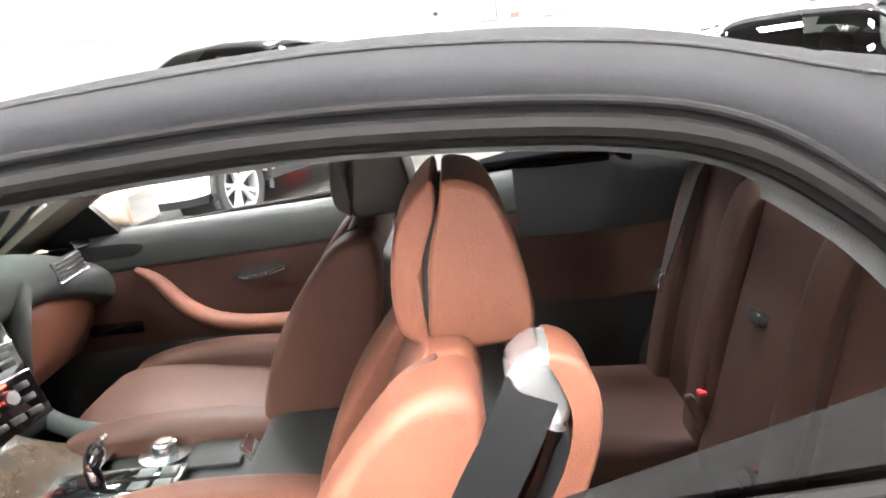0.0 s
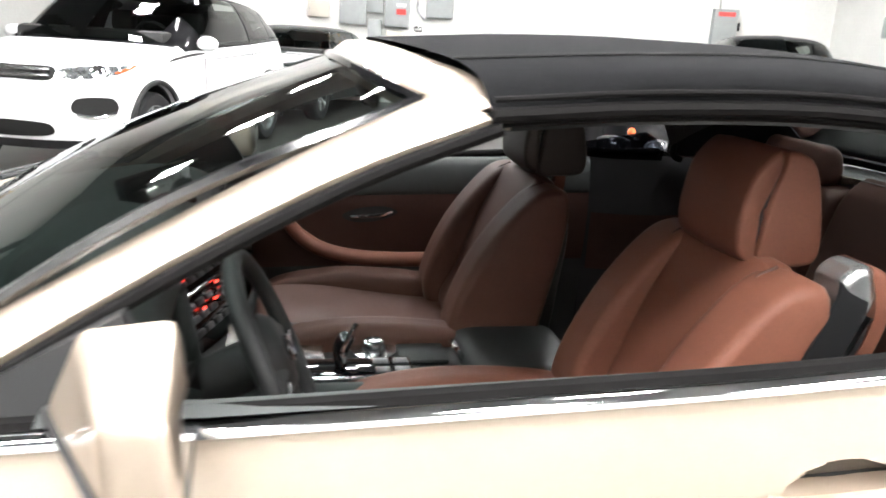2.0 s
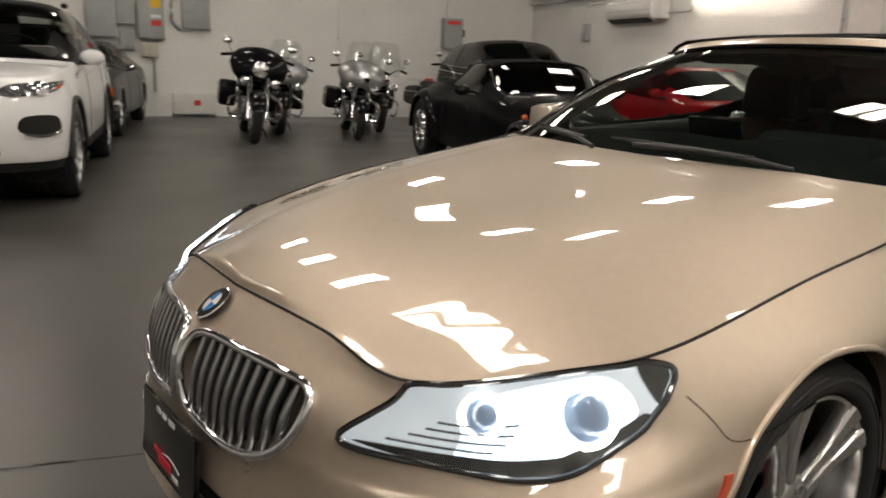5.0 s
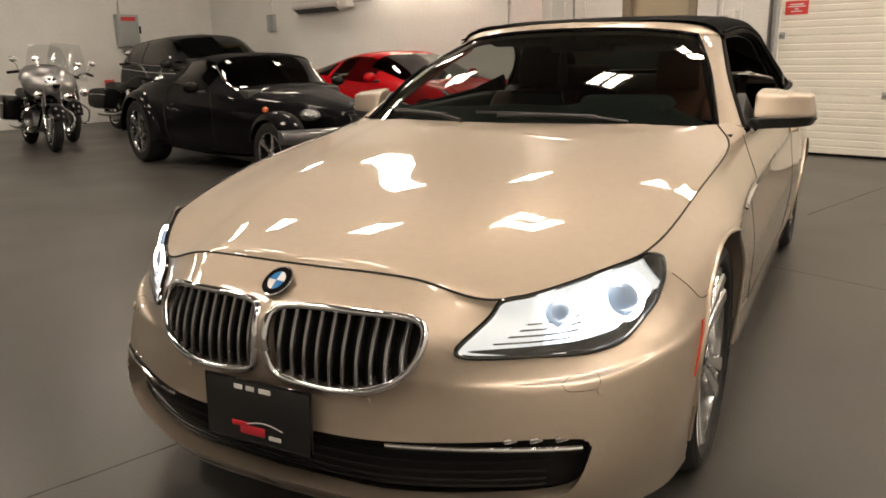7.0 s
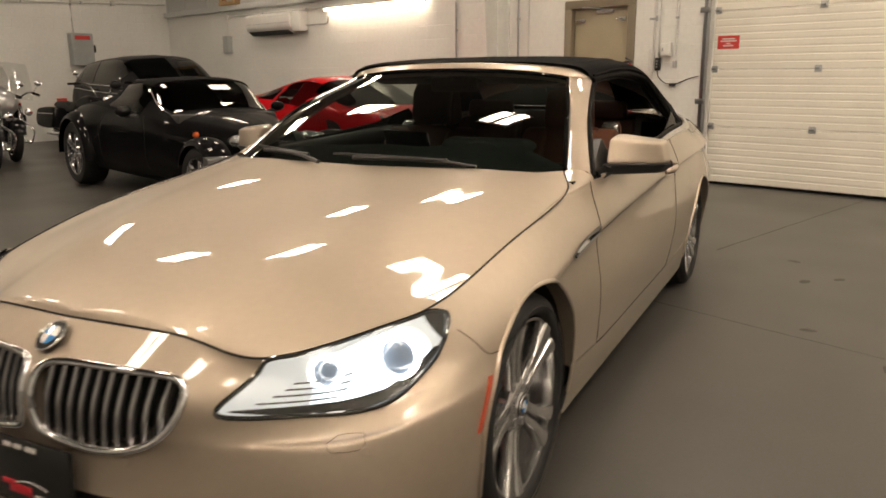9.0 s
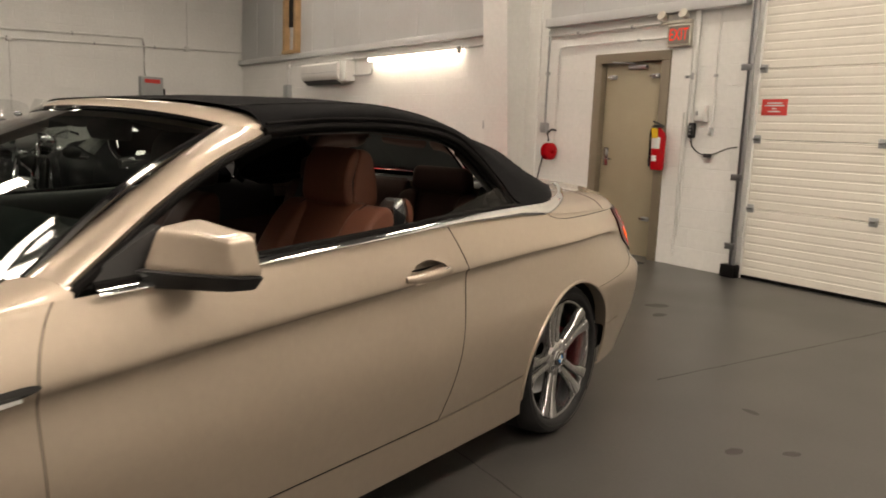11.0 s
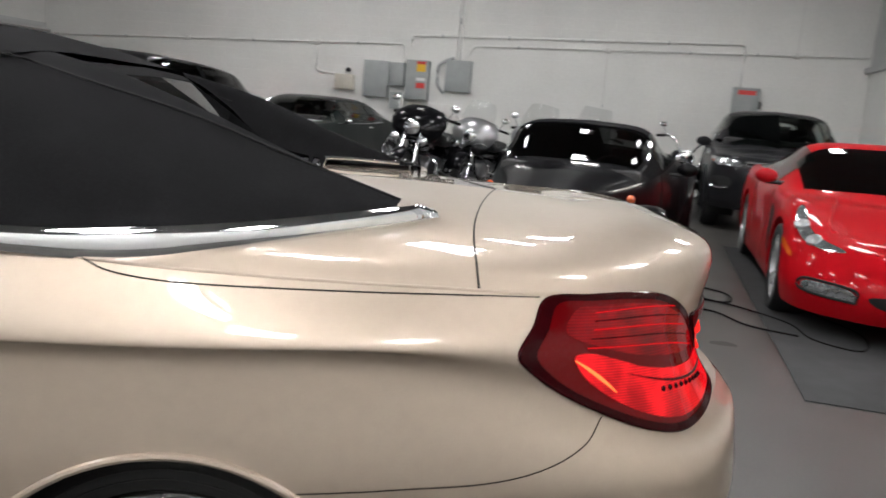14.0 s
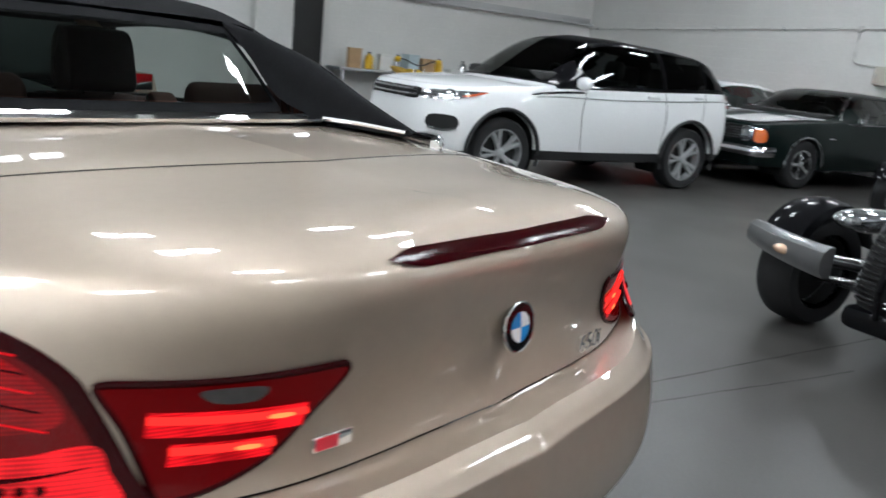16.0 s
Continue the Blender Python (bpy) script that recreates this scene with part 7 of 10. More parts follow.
        for i in range(20):
            for j in range(4):
                bm.faces.new((rows[i][j], rows[i][j + 1], rows[i + 1][j + 1], rows[i + 1][j]))
        part("rear_wing", bm, M_BLACKP, c.t)
        # suspension arms
        for z0, z1 in ((.30, .28), (.42, .40)):
            bm = bmesh.new()
            tube(bm, [(sd * .26, 1.55, z0), (sd * .66, 1.46, z1)], .016, 8)
            tube(bm, [(sd * .30, 1.25, z0), (sd * .66, 1.42, z1)], .014, 8)
            part("suspension_arm", bm, M_SATIN, c.t)
        # silver bumper blade with amber lamp
        bm = bmesh.new()
        rows = []
        for i in range(17):
            t = i / 16
            x = .24 + .64 * t
            y = 2.02 - .10 * t - .16 * t * t
            h = .075 - .012 * t
            rows.append([bm.verts.new((sd * x, y + dy, .50 + dz)) for dy, dz in ((-.05, -h), (.0, -h), (.035, -h * .6), (.045, 0), (.03, h * .7), (-.01, h), (-.05, h))])
        for i in range(16):
            for j in range(7):
                bm.faces.new((rows[i][j], rows[i][(j + 1) % 7], rows[i + 1][(j + 1) % 7], rows[i + 1][j]))
        bm.faces.new(rows[0])
        bm.faces.new(rows[-1][::-1])
        bp = part("front_bumper", bm, M_PEWTER, c.t, "dark silver bumper blade")
        bm = bmesh.new()
        ball(bm, .5, Matrix.Translation((sd * .50, 1.975, .50)), 14, (.13, .09, .055))
        part("bumper_lamp", bm, M_LAMPAMBER, bp)
        bm = bmesh.new()
        tube(bm, [(sd * .20, 1.72, .46), (sd * .34, 1.95, .49)], .02, 8)
        part("bumper_bracket", bm, M_BLACK, bp)
        # headlamp pod
        bm = bmesh.new()
        ball(bm, .5, Matrix.Translation((sd * .40, 1.50, .66)) @ Matrix.Rotation(sd * math.radians(-18), 4, "Z"), 20, (.20, .42, .13))
        hl = part("headlamp", bm, M_HOUSED, c.t, "clear teardrop headlamp")
        bm = bmesh.new()
        ball(bm, .035, Matrix.Translation((sd * .555, .95, .70)), 12)
        part("turn_lamp", bm, M_ORANGER, c.t)
    # upright grille slats
    for sd in (0, 1):
        for k in range(13):
            v = 1.15 + 1.75 * k / 12
            c.strip("grille_slat", M_BLACKG, [(.12, v), (.5, v), (.92, v + .02)], .007, .006, sides=(sd,), n=6)
    c.patch("grille_back", M_DARK, [(-.1, 1.0), (0, 2.95), (.85, 2.95), (.95, 2.0), (.85, 1.0)], .002)
    bm = bmesh.new()
    tube(bm, [(0, 1.945, .30), (0, 1.955, .45), (0, 1.90, .62), (0, 1.80, .74)], .014, 8, n=10)
    part("grille_spine", bm, M_BLACKP, c.t)
    c.solid("chin", M_BLACKP, .36, .30, .12, (0, 1.80, .27), .05)
    c.mirrors(M_BLACKP, .92, .10, .92, .9)
    for pts in ([(4.55, .5), (4.5, 2), (4.6, 3.0)], [(6.3, .5), (6.3, 2), (6.2, 3.0)]):
        c.strip("door_joint", M_DARK, pts, .003, .0005)
    c.patch("bonnet_badge", M_CHROME, [(1.05, 5.6), (1.05, 6.0), (1.3, 6.0), (1.3, 5.7)], .006, n=16, rings=2)
    c.solid("underbody", M_DARK, .9, 2.6, .10, (0, -.3, .24), .03)
    return c


M_PEWTER = mat("pewter_paint", (0.17, 0.17, 0.175), rough=0.28, metal=0.7, coat=0.7, vary=0.05, scale=12)
M_LAMPAMBER = mat("amber_clear_lens", (0.62, 0.42, 0.28), rough=0.1, coat=1.0)
M_BLACKG = mat("black_slat", (0.02, 0.02, 0.02), rough=0.15, coat=1.0)
build_roadster(stand(4.78, -3.33, 68.9) @ Matrix.Diagonal((1, 1.05, 1, 1)))


# ---- the cabin of the convertible ----
# floor pan, bulkheads and under tray keep the daylight out
bm = bmesh.new()
box(bm, 1.60, 2.15, 0.03, Matrix.Translation((0, -.30, .235)), 0.006)
part("cabin_floor", bm, M_TRIMBLK, car, "charcoal carpeted floor")
bm = bmesh.new()
box(bm, 1.62, 0.03, 0.68, Matrix.Translation((0, .80, .575)))
part("firewall", bm, M_DARK, car)
bm = bmesh.new()
box(bm, 1.50, 0.03, 0.74, Matrix.Translation((0, -1.40, .62)))
part("rear_bulkhead", bm, M_DARK, car)
bm = bmesh.new()
box(bm, 1.36, 4.2, 0.02, Matrix.Translation((0, -.05, .19)))
part("under_tray", bm, M_DARK, car)
bm = bmesh.new()
sheet(bm, lambda s, t: Vector((-.70 + 1.40 * s, -1.27 - .16 * t, 1.045 + .010 * t - .03 * (2 * s - 1) ** 4)), 14, 6)
part("parcel_shelf", bm, M_TRIMBLK, car)

# dashboard
DASH = [(.93, .88), (.90, .935), (.75, .965), (.60, .982), (.50, .975), (.445, .945), (.43, .90), (.445, .86), (.50, .84), (.60, .80), (.80, .80)]
bm = bmesh.new()
rings = []
for i in range(29):
    x = -.785 + 1.57 * i / 28
    hump = .045 * math.exp(-((x + .37) / .19) ** 2) + .012 * math.exp(-((x - .1) / .16) ** 2)
    k = 1 - .55 * max(0, abs(x) - .5) / .3
    ring = []
    for y, z in DASH:
        yy = y - .03 * (x / .78) ** 2 * (1 if y < .7 else 3.4)
        zz = z + (hump if .43 <= y <= .61 and z > .93 else 0) - .09 * max(0, (abs(x) - .45) / .30) ** 1.5
        ring.append(Vector((x, yy, zz)))
    rings.append([p for p in spline(ring, 44, True)[:-1]])
loft(bm, rings)
part("dashboard", bm, M_DASH, car, "grey-green moulded dashboard top", sharp=60)
bm = bmesh.new()
cushion(bm, [(.74, .83), (.50, .845), (.452, .82), (.462, .74), (.50, .655), (.56, .60), (.74, .60)], .33, .785, .03)
part("knee_pad", bm, M_LEATHER, car, "tan leather glovebox and knee pad")
bm = bmesh.new()
cushion(bm, [(.74, .83), (.52, .845), (.47, .80), (.49, .70), (.56, .60), (.74, .60)], -.785, -.13, .03)
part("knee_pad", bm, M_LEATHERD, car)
for x in (.60, -.66):
    bm = bmesh.new()
    m = Matrix.Translation((x, .424, .905)) @ Matrix.Rotation(math.radians(-12), 4, "X")
    box(bm, .15, .02, .055, m, .006)
    v = part("air_vent", bm, M_BLACK, car, "black slatted air vent")
    for k in range(4):
        bm = bmesh.new()
        box(bm, .136, .012, .004, m @ Matrix.Translation((0, -.008, -.018 + .012 * k)), .001)
        part("vent_slat", bm, M_GLOSSBLACK, v)
    bm = bmesh.new()
    tube(bm, [m @ Vector(q) for q in ((-.077, -.011, -.029), (.077, -.011, -.029))], .003, 6)
    part("vent_trim", bm, M_SATIN, v)
# swept edge between the dash and the console
bm = bmesh.new()
tube(bm, [(.40, .445, .905), (.345, .43, .85), (.315, .435, .74), (.30, .43, .66), (.235, .33, .625), (.17, .16, .612), (.155, -.05, .612), (.15, -.17, .61)], [.030 - .0004 * i for i in range(31)], 12, n=30)
part("console_edge", bm, M_DASH, car)
bm = bmesh.new()
tube(bm, [(-.20, .445, .86), (-.185, .43, .76), (-.17, .40, .67), (-.15, .25, .615), (-.14, 0, .605), (-.14, -.17, .605)], .022, 10, n=24)
part("console_edge", bm, M_DASH, car)
# centre stack, tilted towards the driver
SM = Matrix.Translation((.075, .455, .765)) @ Matrix.Rotation(math.radians(-18), 4, "Z") @ Matrix.Rotation(math.radians(-22), 4, "X")
bm = bmesh.new()
box(bm, .42, .09, .30, SM @ Matrix.Translation((0, .045, 0)), .012)
stack = part("radio_panel", bm, M_GLOSSBLACK, car, "black radio and climate panel with buttons")
for z in (.062, -.012):
    bm = bmesh.new()
    box(bm, .40, .008, .007, SM @ Matrix.Translation((0, -.003, z)), .002)
    part("stack_trim", bm, M_CHROME, stack)
for k in range(2):
    bm = bmesh.new()
    box(bm, .15, .008, .058, SM @ Matrix.Translation((-.09 + .18 * k, -.002, .105)), .004)
    v = part("air_vent", bm, M_BLACK, stack)
    for j in range(4):
        bm = bmesh.new()
        box(bm, .14, .012, .004, SM @ Matrix.Translation((-.09 + .18 * k, -.008, .087 + .012 * j)), .001)
        part("vent_slat", bm, M_GLOSSBLACK, v)
M_BUTTON = mat("button_grey", (.05, .05, .052), rough=.35, vary=.1, scale=20)
M_LED = glow("button_red_light", (1.0, .05, .03), 1.1)
for j, z in enumerate((.038, .016, -.038, -.068, -.10)):
    for k in range(8):
        if j in (2, 3) and k in (1, 6):
            continue
        bm = bmesh.new()
        box(bm, .036, .010, .015, SM @ Matrix.Translation((-.165 + .047 * k, -.003, z)), .003)
        part("button", bm, M_BUTTON, stack)
for x, z in ((-.05, .0), (.02, -.055), (.085, -.052), (-.02, .027), (.12, -.02)):
    bm = bmesh.new()
    box(bm, .016, .003, .005, SM @ Matrix.Translation((x, -.010, z)))
    part("button_light", bm, M_LED, stack)
for x in (-.118, .118):
    bm = lathe(bmesh.new(), [(.019, 0), (.019, .016), (.016, .020), (0, .020)], SM @ Matrix.Translation((x, -.004, -.052)) @ Matrix.Rotation(math.pi / 2, 4, "X"), 20)
    part("knob", bm, M_SATIN, stack)
bm = bmesh.new()
box(bm, .27, .02, .10, Matrix.Translation((.02, .50, 1.00)) @ Matrix.Rotation(math.radians(-20), 4, "Z") @ Matrix.Rotation(math.radians(-14), 4, "X"), .006)
part("display_screen", bm, M_GLOSSBLACK, car, "dark navigation display")
# console
bm = bmesh.new()
cushion(bm, [(.46, .62), (.30, .585), (.05, .600), (-.16, .600), (-.45, .60), (-.47, .40), (-.47, .25), (.46, .25)], -.15, .165, .02)
console = part("centre_console", bm, M_TRIMBLK, car, "charcoal centre console with chrome shifter plate")
bm = bmesh.new()
sheet(bm, lambda s, t: Vector((-.115 + .25 * t, .15 + .22 * s, .612 + .045 * s * s)), 8, 4)
part("wood_trim", bm, M_WOOD, console, "dark wood veneer")
bm = bmesh.new()
box(bm, .115, .26, .012, Matrix.Translation((-.055, .085, .617)), .005)
sp = part("shifter_plate", bm, M_SATIN, console)
bm = bmesh.new()
box(bm, .085, .20, .012, Matrix.Translation((-.055, .095, .620)), .004)
part("shifter_well", bm, M_GLOSSBLACK, sp)
for k in range(4):
    bm = bmesh.new()
    box(bm, .03, .035, .012, Matrix.Translation((-.078 + .046 * (k % 2), -.02 + .045 * (k // 2) - .0, .6235)), .003)
    part("button", bm, M_BUTTON, sp)
bm = bmesh.new()
tube(bm, [(-.05, .115, .615), (-.045, .12, .66), (-.035, .10, .70)], [.017, .016, .016, .017, .020, .022, .023, .022, .012], 14, n=8, flat=.8)
lv = part("gear_lever", bm, M_GLOSSBLACK, console, "black gear lever with chrome edge")
bm = bmesh.new()
tube(bm, [(-.066, .112, .64), (-.064, .115, .67), (-.055, .095, .708), (-.035, .085, .716)], .006, 8, n=12)
part("lever_trim", bm, M_CHROME, lv)
bm = lathe(bmesh.new(), [(.055, 0), (.055, .004), (.030, .006), (.030, .010), (.026, .026), (.020, .030), (0, .030)], Matrix.Translation((.075, .03, .606)), 32)
part("control_knob", bm, M_SATIN, console, "round satin control knob")
bm = lathe(bmesh.new(), [(.017, .0), (.017, .0015), (0, .0015)], Matrix.Translation((.075, .03, .636)), 24)
part("knob_cap", bm, M_GLOSSBLACK, console)
bm = bmesh.new()
box(bm, .15, .115, .010, Matrix.Translation((.075, -.085, .607)), .004)
part("cup_lid", bm, M_TRIMBLK, console)
bm = bmesh.new()
cushion(bm, [(-.17, .53), (-.172, .600), (-.195, .640), (-.30, .645), (-.42, .64), (-.455, .60), (-.455, .53)], -.14, .15, .022)
ar = part("armrest", bm, M_TRIMBLK, console, "charcoal leather armrest box")
bm = bmesh.new()
box(bm, .055, .016, .045, Matrix.Translation((.02, -.165, .628)) @ Matrix.Rotation(math.radians(-35), 4, "X"), .005)
part("armrest_latch", bm, M_CHROME, ar)

# steering wheel
WM = Matrix.Translation((-.37, .255, .80)) @ Matrix.Rotation(math.radians(66), 4, "X")
bm = bmesh.new()
tube(bm, [WM @ Vector((.182 * math.cos(a), .182 * math.sin(a), 0)) for a in [2 * math.pi * i / 48 for i in range(48)]], .0165, 12, closed=True)
sw = part("steering_wheel", bm, M_TRIMBLK, car, "black leather three-spoke steering wheel")
bm = lathe(bmesh.new(), [(.075, -.03), (.078, -.005), (.062, .014), (.03, .020), (0, .021)], WM, 32)
part("wheel_boss", bm, M_TRIMBLK, sw)
for a in (0, math.pi, -math.pi / 2):
    bm = bmesh.new()
    tube(bm, [WM @ Vector((r * math.cos(a), r * math.sin(a) - (.012 if a in (0, math.pi) else 0), -.002 - .01 * (r - .06) / .12)) for r in (.06, .10, .14, .178)], [.020, .017, .015, .014], 10, flat=.6)
    part("wheel_spoke", bm, M_TRIMBLK, sw)
    bm = bmesh.new()
    tube(bm, [WM @ Vector((r * math.cos(a) + (.02 * math.sin(a)), r * math.sin(a) - (.03 if a in (0, math.pi) else 0), .008)) for r in (.08, .12, .155)], .006, 8)
    part("spoke_trim", bm, M_SATIN, sw)
roundel(WM @ Matrix.Translation((0, 0, .024)), .024, sw)
bm = bmesh.new()
tube(bm, [WM @ Vector((0, 0, -.01)), WM @ Vector((0, 0, -.22))], .045, 14)
part("steering_column", bm, M_TRIMBLK, sw)
bm = bmesh.new()
tube(bm, [(-.30, .31, .82), (-.20, .30, .845), (-.155, .29, .86)], [.008, .008, .012], 8)
part("column_stalk", bm, M_BLACK, sw)
bm = bmesh.new()
cushion(bm, [(.64, .90), (.62, 1.01), (.55, 1.035), (.45, 1.02), (.425, 1.0), (.47, .985), (.485, .90)], -.545, -.195, .03)
bn = part("instrument_hood", bm, M_DASH, car)
for x in (-.46, -.37, -.28):
    bm = lathe(bmesh.new(), [(.040, 0), (.040, .005), (.036, .008), (.034, .004), (0, .004)], Matrix.Translation((x, .478, .945)) @ Matrix.Rotation(math.radians(78), 4, "X"), 28)
    part("gauge", bm, M_SATIN if x != -.37 else M_GLOSSBLACK, bn)
# rear-view mirror and sun visors
bm = bmesh.new()
cushion(bm, [(.075, 1.205), (.090, 1.235), (.080, 1.265), (.060, 1.262), (.058, 1.235), (.062, 1.208)], -.12, .12, .018)
rm = part("interior_mirror", bm, M_BLACK, car, "black interior mirror")
bm = bmesh.new()
tube(bm, [(0, .072, 1.245), (0, .09, 1.262), (0, .105, 1.270)], .010, 8)
part("mirror_stalk", bm, M_BLACK, rm)
for side in (-1, 1):
    bm = bmesh.new()
    box(bm, .36, .15, .018, Matrix.Translation((side * .29, .0, 1.258)) @ Matrix.Rotation(math.radians(12), 4, "X"), .007)
    part("sun_visor", bm, M_TRIMBLK, car)


# door cards
def door_card(side):
    def strip(name, rows, y0, y1, mtl, label="", n=24, bow=0.0):
        """rows: (x, z) down the card; bounds y0..y1."""
        bm = bmesh.new()
        pr = spline([(x, z, 0) for x, z in rows], 10)
        sheet(bm, lambda s, t: Vector((side * (pr[int(round(t * 10))].x + bow * math.sin(math.pi * s)), y0 + (y1 - y0) * s, pr[int(round(t * 10))].y + .035 * (-(y0 + (y1 - y0) * s) - .1) * .9)), n, 10)
        return part(name, bm, mtl, car, label)
    strip("door_top", [(.860, .952), (.84, .958), (.812, .950), (.796, .91), (.790, .855), (.792, .842)], .50, -.78, M_DASH, "grey-green padded door top")
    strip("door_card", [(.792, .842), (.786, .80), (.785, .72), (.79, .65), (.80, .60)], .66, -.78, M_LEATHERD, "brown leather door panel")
    strip("door_lower", [(.80, .61), (.79, .56), (.80, .45), (.80, .30), (.79, .22)], .70, -.78, M_TRIMBLK)
    bm = bmesh.new()
    tube(bm, [(side * x, y, z) for x, y, z in ((.792, .33, .825), (.772, .265, .79), (.752, .19, .71), (.735, .10, .665), (.725, -.05, .645), (.725, -.30, .645), (.75, -.55, .65))], [.016 + .016 * min(1, i / 12) for i in range(33)], 12, n=32, flat=.75)
    part("door_armrest", bm, M_LEATHER, car, "tan leather curved armrest")
    bm = bmesh.new()
    tube(bm, [(side * x, y, z) for x, y, z in ((.775, .03, .772), (.758, .0, .776), (.756, -.06, .782), (.775, -.10, .788))], .006, 8, n=14)
    part("door_pull", bm, M_CHROME, car)
    bm = bmesh.new()
    curved_patch(bm, smooth_poly([(.06, .775), (.0, .80), (-.08, .805), (-.12, .785), (-.06, .758), (.02, .752)], 30), lambda y, z: Vector((side * .779, y, z)), 3)
    part("pull_cup", bm, M_TRIMBLK, car)
    bm = bmesh.new()
    tube(bm, [(side * .775, .20, .585), (side * .765, .0, .56), (side * .765, -.3, .555)], .011, 8, n=16)
    part("door_pocket_edge", bm, M_TRIMBLK, car)
    bm = bmesh.new()
    box(bm, .012, .16, .035, Matrix.Translation((side * .772, .42, .66)), .004)
    part("switch_panel", bm, M_GLOSSBLACK, car)
    # speaker panel at the front of the door top
    bm = bmesh.new()
    curved_patch(bm, smooth_poly([(.52, .905), (.40, .915), (.30, .905), (.33, .875), (.45, .868), (.54, .88)], 30), lambda y, z: Vector((side * .792, y, z - .006)), 3)
    part("speaker_cover", bm, M_TRIMBLK, car)
    # rear side trim
    bm = bmesh.new()
    sheet(bm, lambda s, t: Vector((side * (.855 - .075 * t ** .6 - .05 * s * t), -.78 - .56 * s, .985 - .74 * t)), 12, 10)
    part("side_trim", bm, M_BLACK, car)
    bm = bmesh.new()
    sheet(bm, lambda s, t: Vector((side * (.768 - .05 * s), -.785 - .50 * s, .80 + .05 * s * s - .20 * t - .03 * s)), 12, 6)
    part("side_panel", bm, M_LEATHERD, car)


two(door_card)


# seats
# Darker copy of the cinnamon leather: the passenger seat's shade, put in its colour.
M_LEATHER_SHADE = mat("shade_toned_leather", (.072, .030, .021), rough=.56, spec=.3, vary=.1, grain=.05, scale=7, bump=.35, bscale=420)
M_GUIDE = mat("silver_plastic", (.42, .42, .42), rough=.25, metal=.8, coat=.3, vary=.03, scale=20)
M_HEADDARK = mat("dark_brown_leather", (.028, .018, .015), rough=.5, vary=.1, grain=.05, scale=7, bump=.3, bscale=420)


def front_seat(cx, dy, outer, lead, headmat, label):
    """outer is the side of the belt, dy moves the seat along the car."""
    # The passenger side takes the leather with shade in its tone.
    hide = M_LEATHER if outer < 0 else M_LEATHER_SHADE

    def sh(o):
        return [(y + dy, z) for y, z in o]
    bm = bmesh.new()
    cushion(bm, sh([(.22, .58), (.20, .62), (.05, .625), (-.25, .585), (-.40, .575), (-.42, .48), (-.2, .44), (.15, .48)]), cx - .17, cx + .17, .03, crown=.006)
    seat = part("seat_cushion", bm, hide, car, label)
    for sg in (-1, 1):
        bm = bmesh.new()
        cushion(bm, sh([(.20, .57), (.17, .625), (-.02, .655), (-.25, .64), (-.42, .60), (-.44, .46), (-.2, .36), (.15, .40)]), cx + sg * .215 - .055, cx + sg * .215 + .055, .035)
        part("seat_bolster", bm, hide, seat)
    bm = bmesh.new()
    cushion(bm, sh([(-.30, .60), (-.345, .70), (-.40, .85), (-.47, .985), (-.50, 1.005), (-.545, .985), (-.54, .85), (-.48, .65), (-.44, .50), (-.34, .52)]), cx - .16, cx + .16, .035, crown=.004)
    back = part("seat_back", bm, hide, car, label.replace("seat cushion", "seat back"))
    for sg in (-1, 1):
        bm = bmesh.new()
        cushion(bm, sh([(-.26, .60), (-.27, .70), (-.335, .84), (-.425, .955), (-.490, .998), (-.545, .980), (-.54, .85), (-.50, .65), (-.46, .50), (-.32, .50)]), cx + sg * .182 - .066, cx + sg * .182 + .066, .026)
        part("back_bolster", bm, hide, back)
        bm = bmesh.new()
        tube(bm, [(cx + sg * (.150), y + dy, z) for y, z in ((-.295, .62), (-.335, .72), (-.39, .86), (-.455, .975), (-.50, 1.004))], .0035, 6, n=20)
        part("seam_piping", bm, M_LEATHERD, back)
    bm = bmesh.new()
    cushion(bm, sh([(-.485, .90), (-.51, .95), (-.545, .95), (-.575, .90), (-.57, .75), (-.53, .52), (-.46, .48), (-.45, .6)]), cx - .19, cx + .19, .04)
    part("back_shell", bm, M_TRIMBLK, back)
    # headrest: front pad, and a rear shell split by a dark seam
    hx = cx * .95

    def hd(o):
        return [(y + dy, 1.012 + (z - 1.0) * .84 + lead) for y, z in o]
    bm = bmesh.new()
    cushion(bm, hd([(-.476, .992), (-.455, 1.02), (-.452, 1.09), (-.470, 1.18), (-.512, 1.234), (-.518, 1.20), (-.498, 1.13), (-.490, 1.05), (-.489, .990)]), hx - .112, hx + .112, .014, crown=.004)
    head = part("headrest", bm, headmat, back, "padded leather headrest")
    bm = bmesh.new()
    cushion(bm, hd([(-.494, .985), (-.495, 1.06), (-.503, 1.13), (-.522, 1.20), (-.532, 1.232), (-.580, 1.212), (-.608, 1.13), (-.622, 1.04), (-.618, 1.0), (-.60, .985), (-.55, .980)]), hx - .116, hx + .116, .012)
    part("headrest_back", bm, headmat, head)
    bm = bmesh.new()
    cushion(bm, hd([(-.480, 1.01), (-.482, 1.10), (-.506, 1.205), (-.535, 1.19), (-.515, 1.10), (-.510, 1.005)]), hx - .108, hx + .108, .03)
    part("headrest_seam", bm, M_DARK, head)
    for sg in (-1, 1):
        bm = bmesh.new()
        cyl(bm, .007, .007, .12, Matrix.Translation((cx + sg * .055, -.53 + dy, .985)), 10)
        part("headrest_post", bm, M_CHROME, head)
    # belt guide on the shoulder with its webbing
    o = outer
    gx = cx + o * .185
    dy -= .06
    bm = bmesh.new()
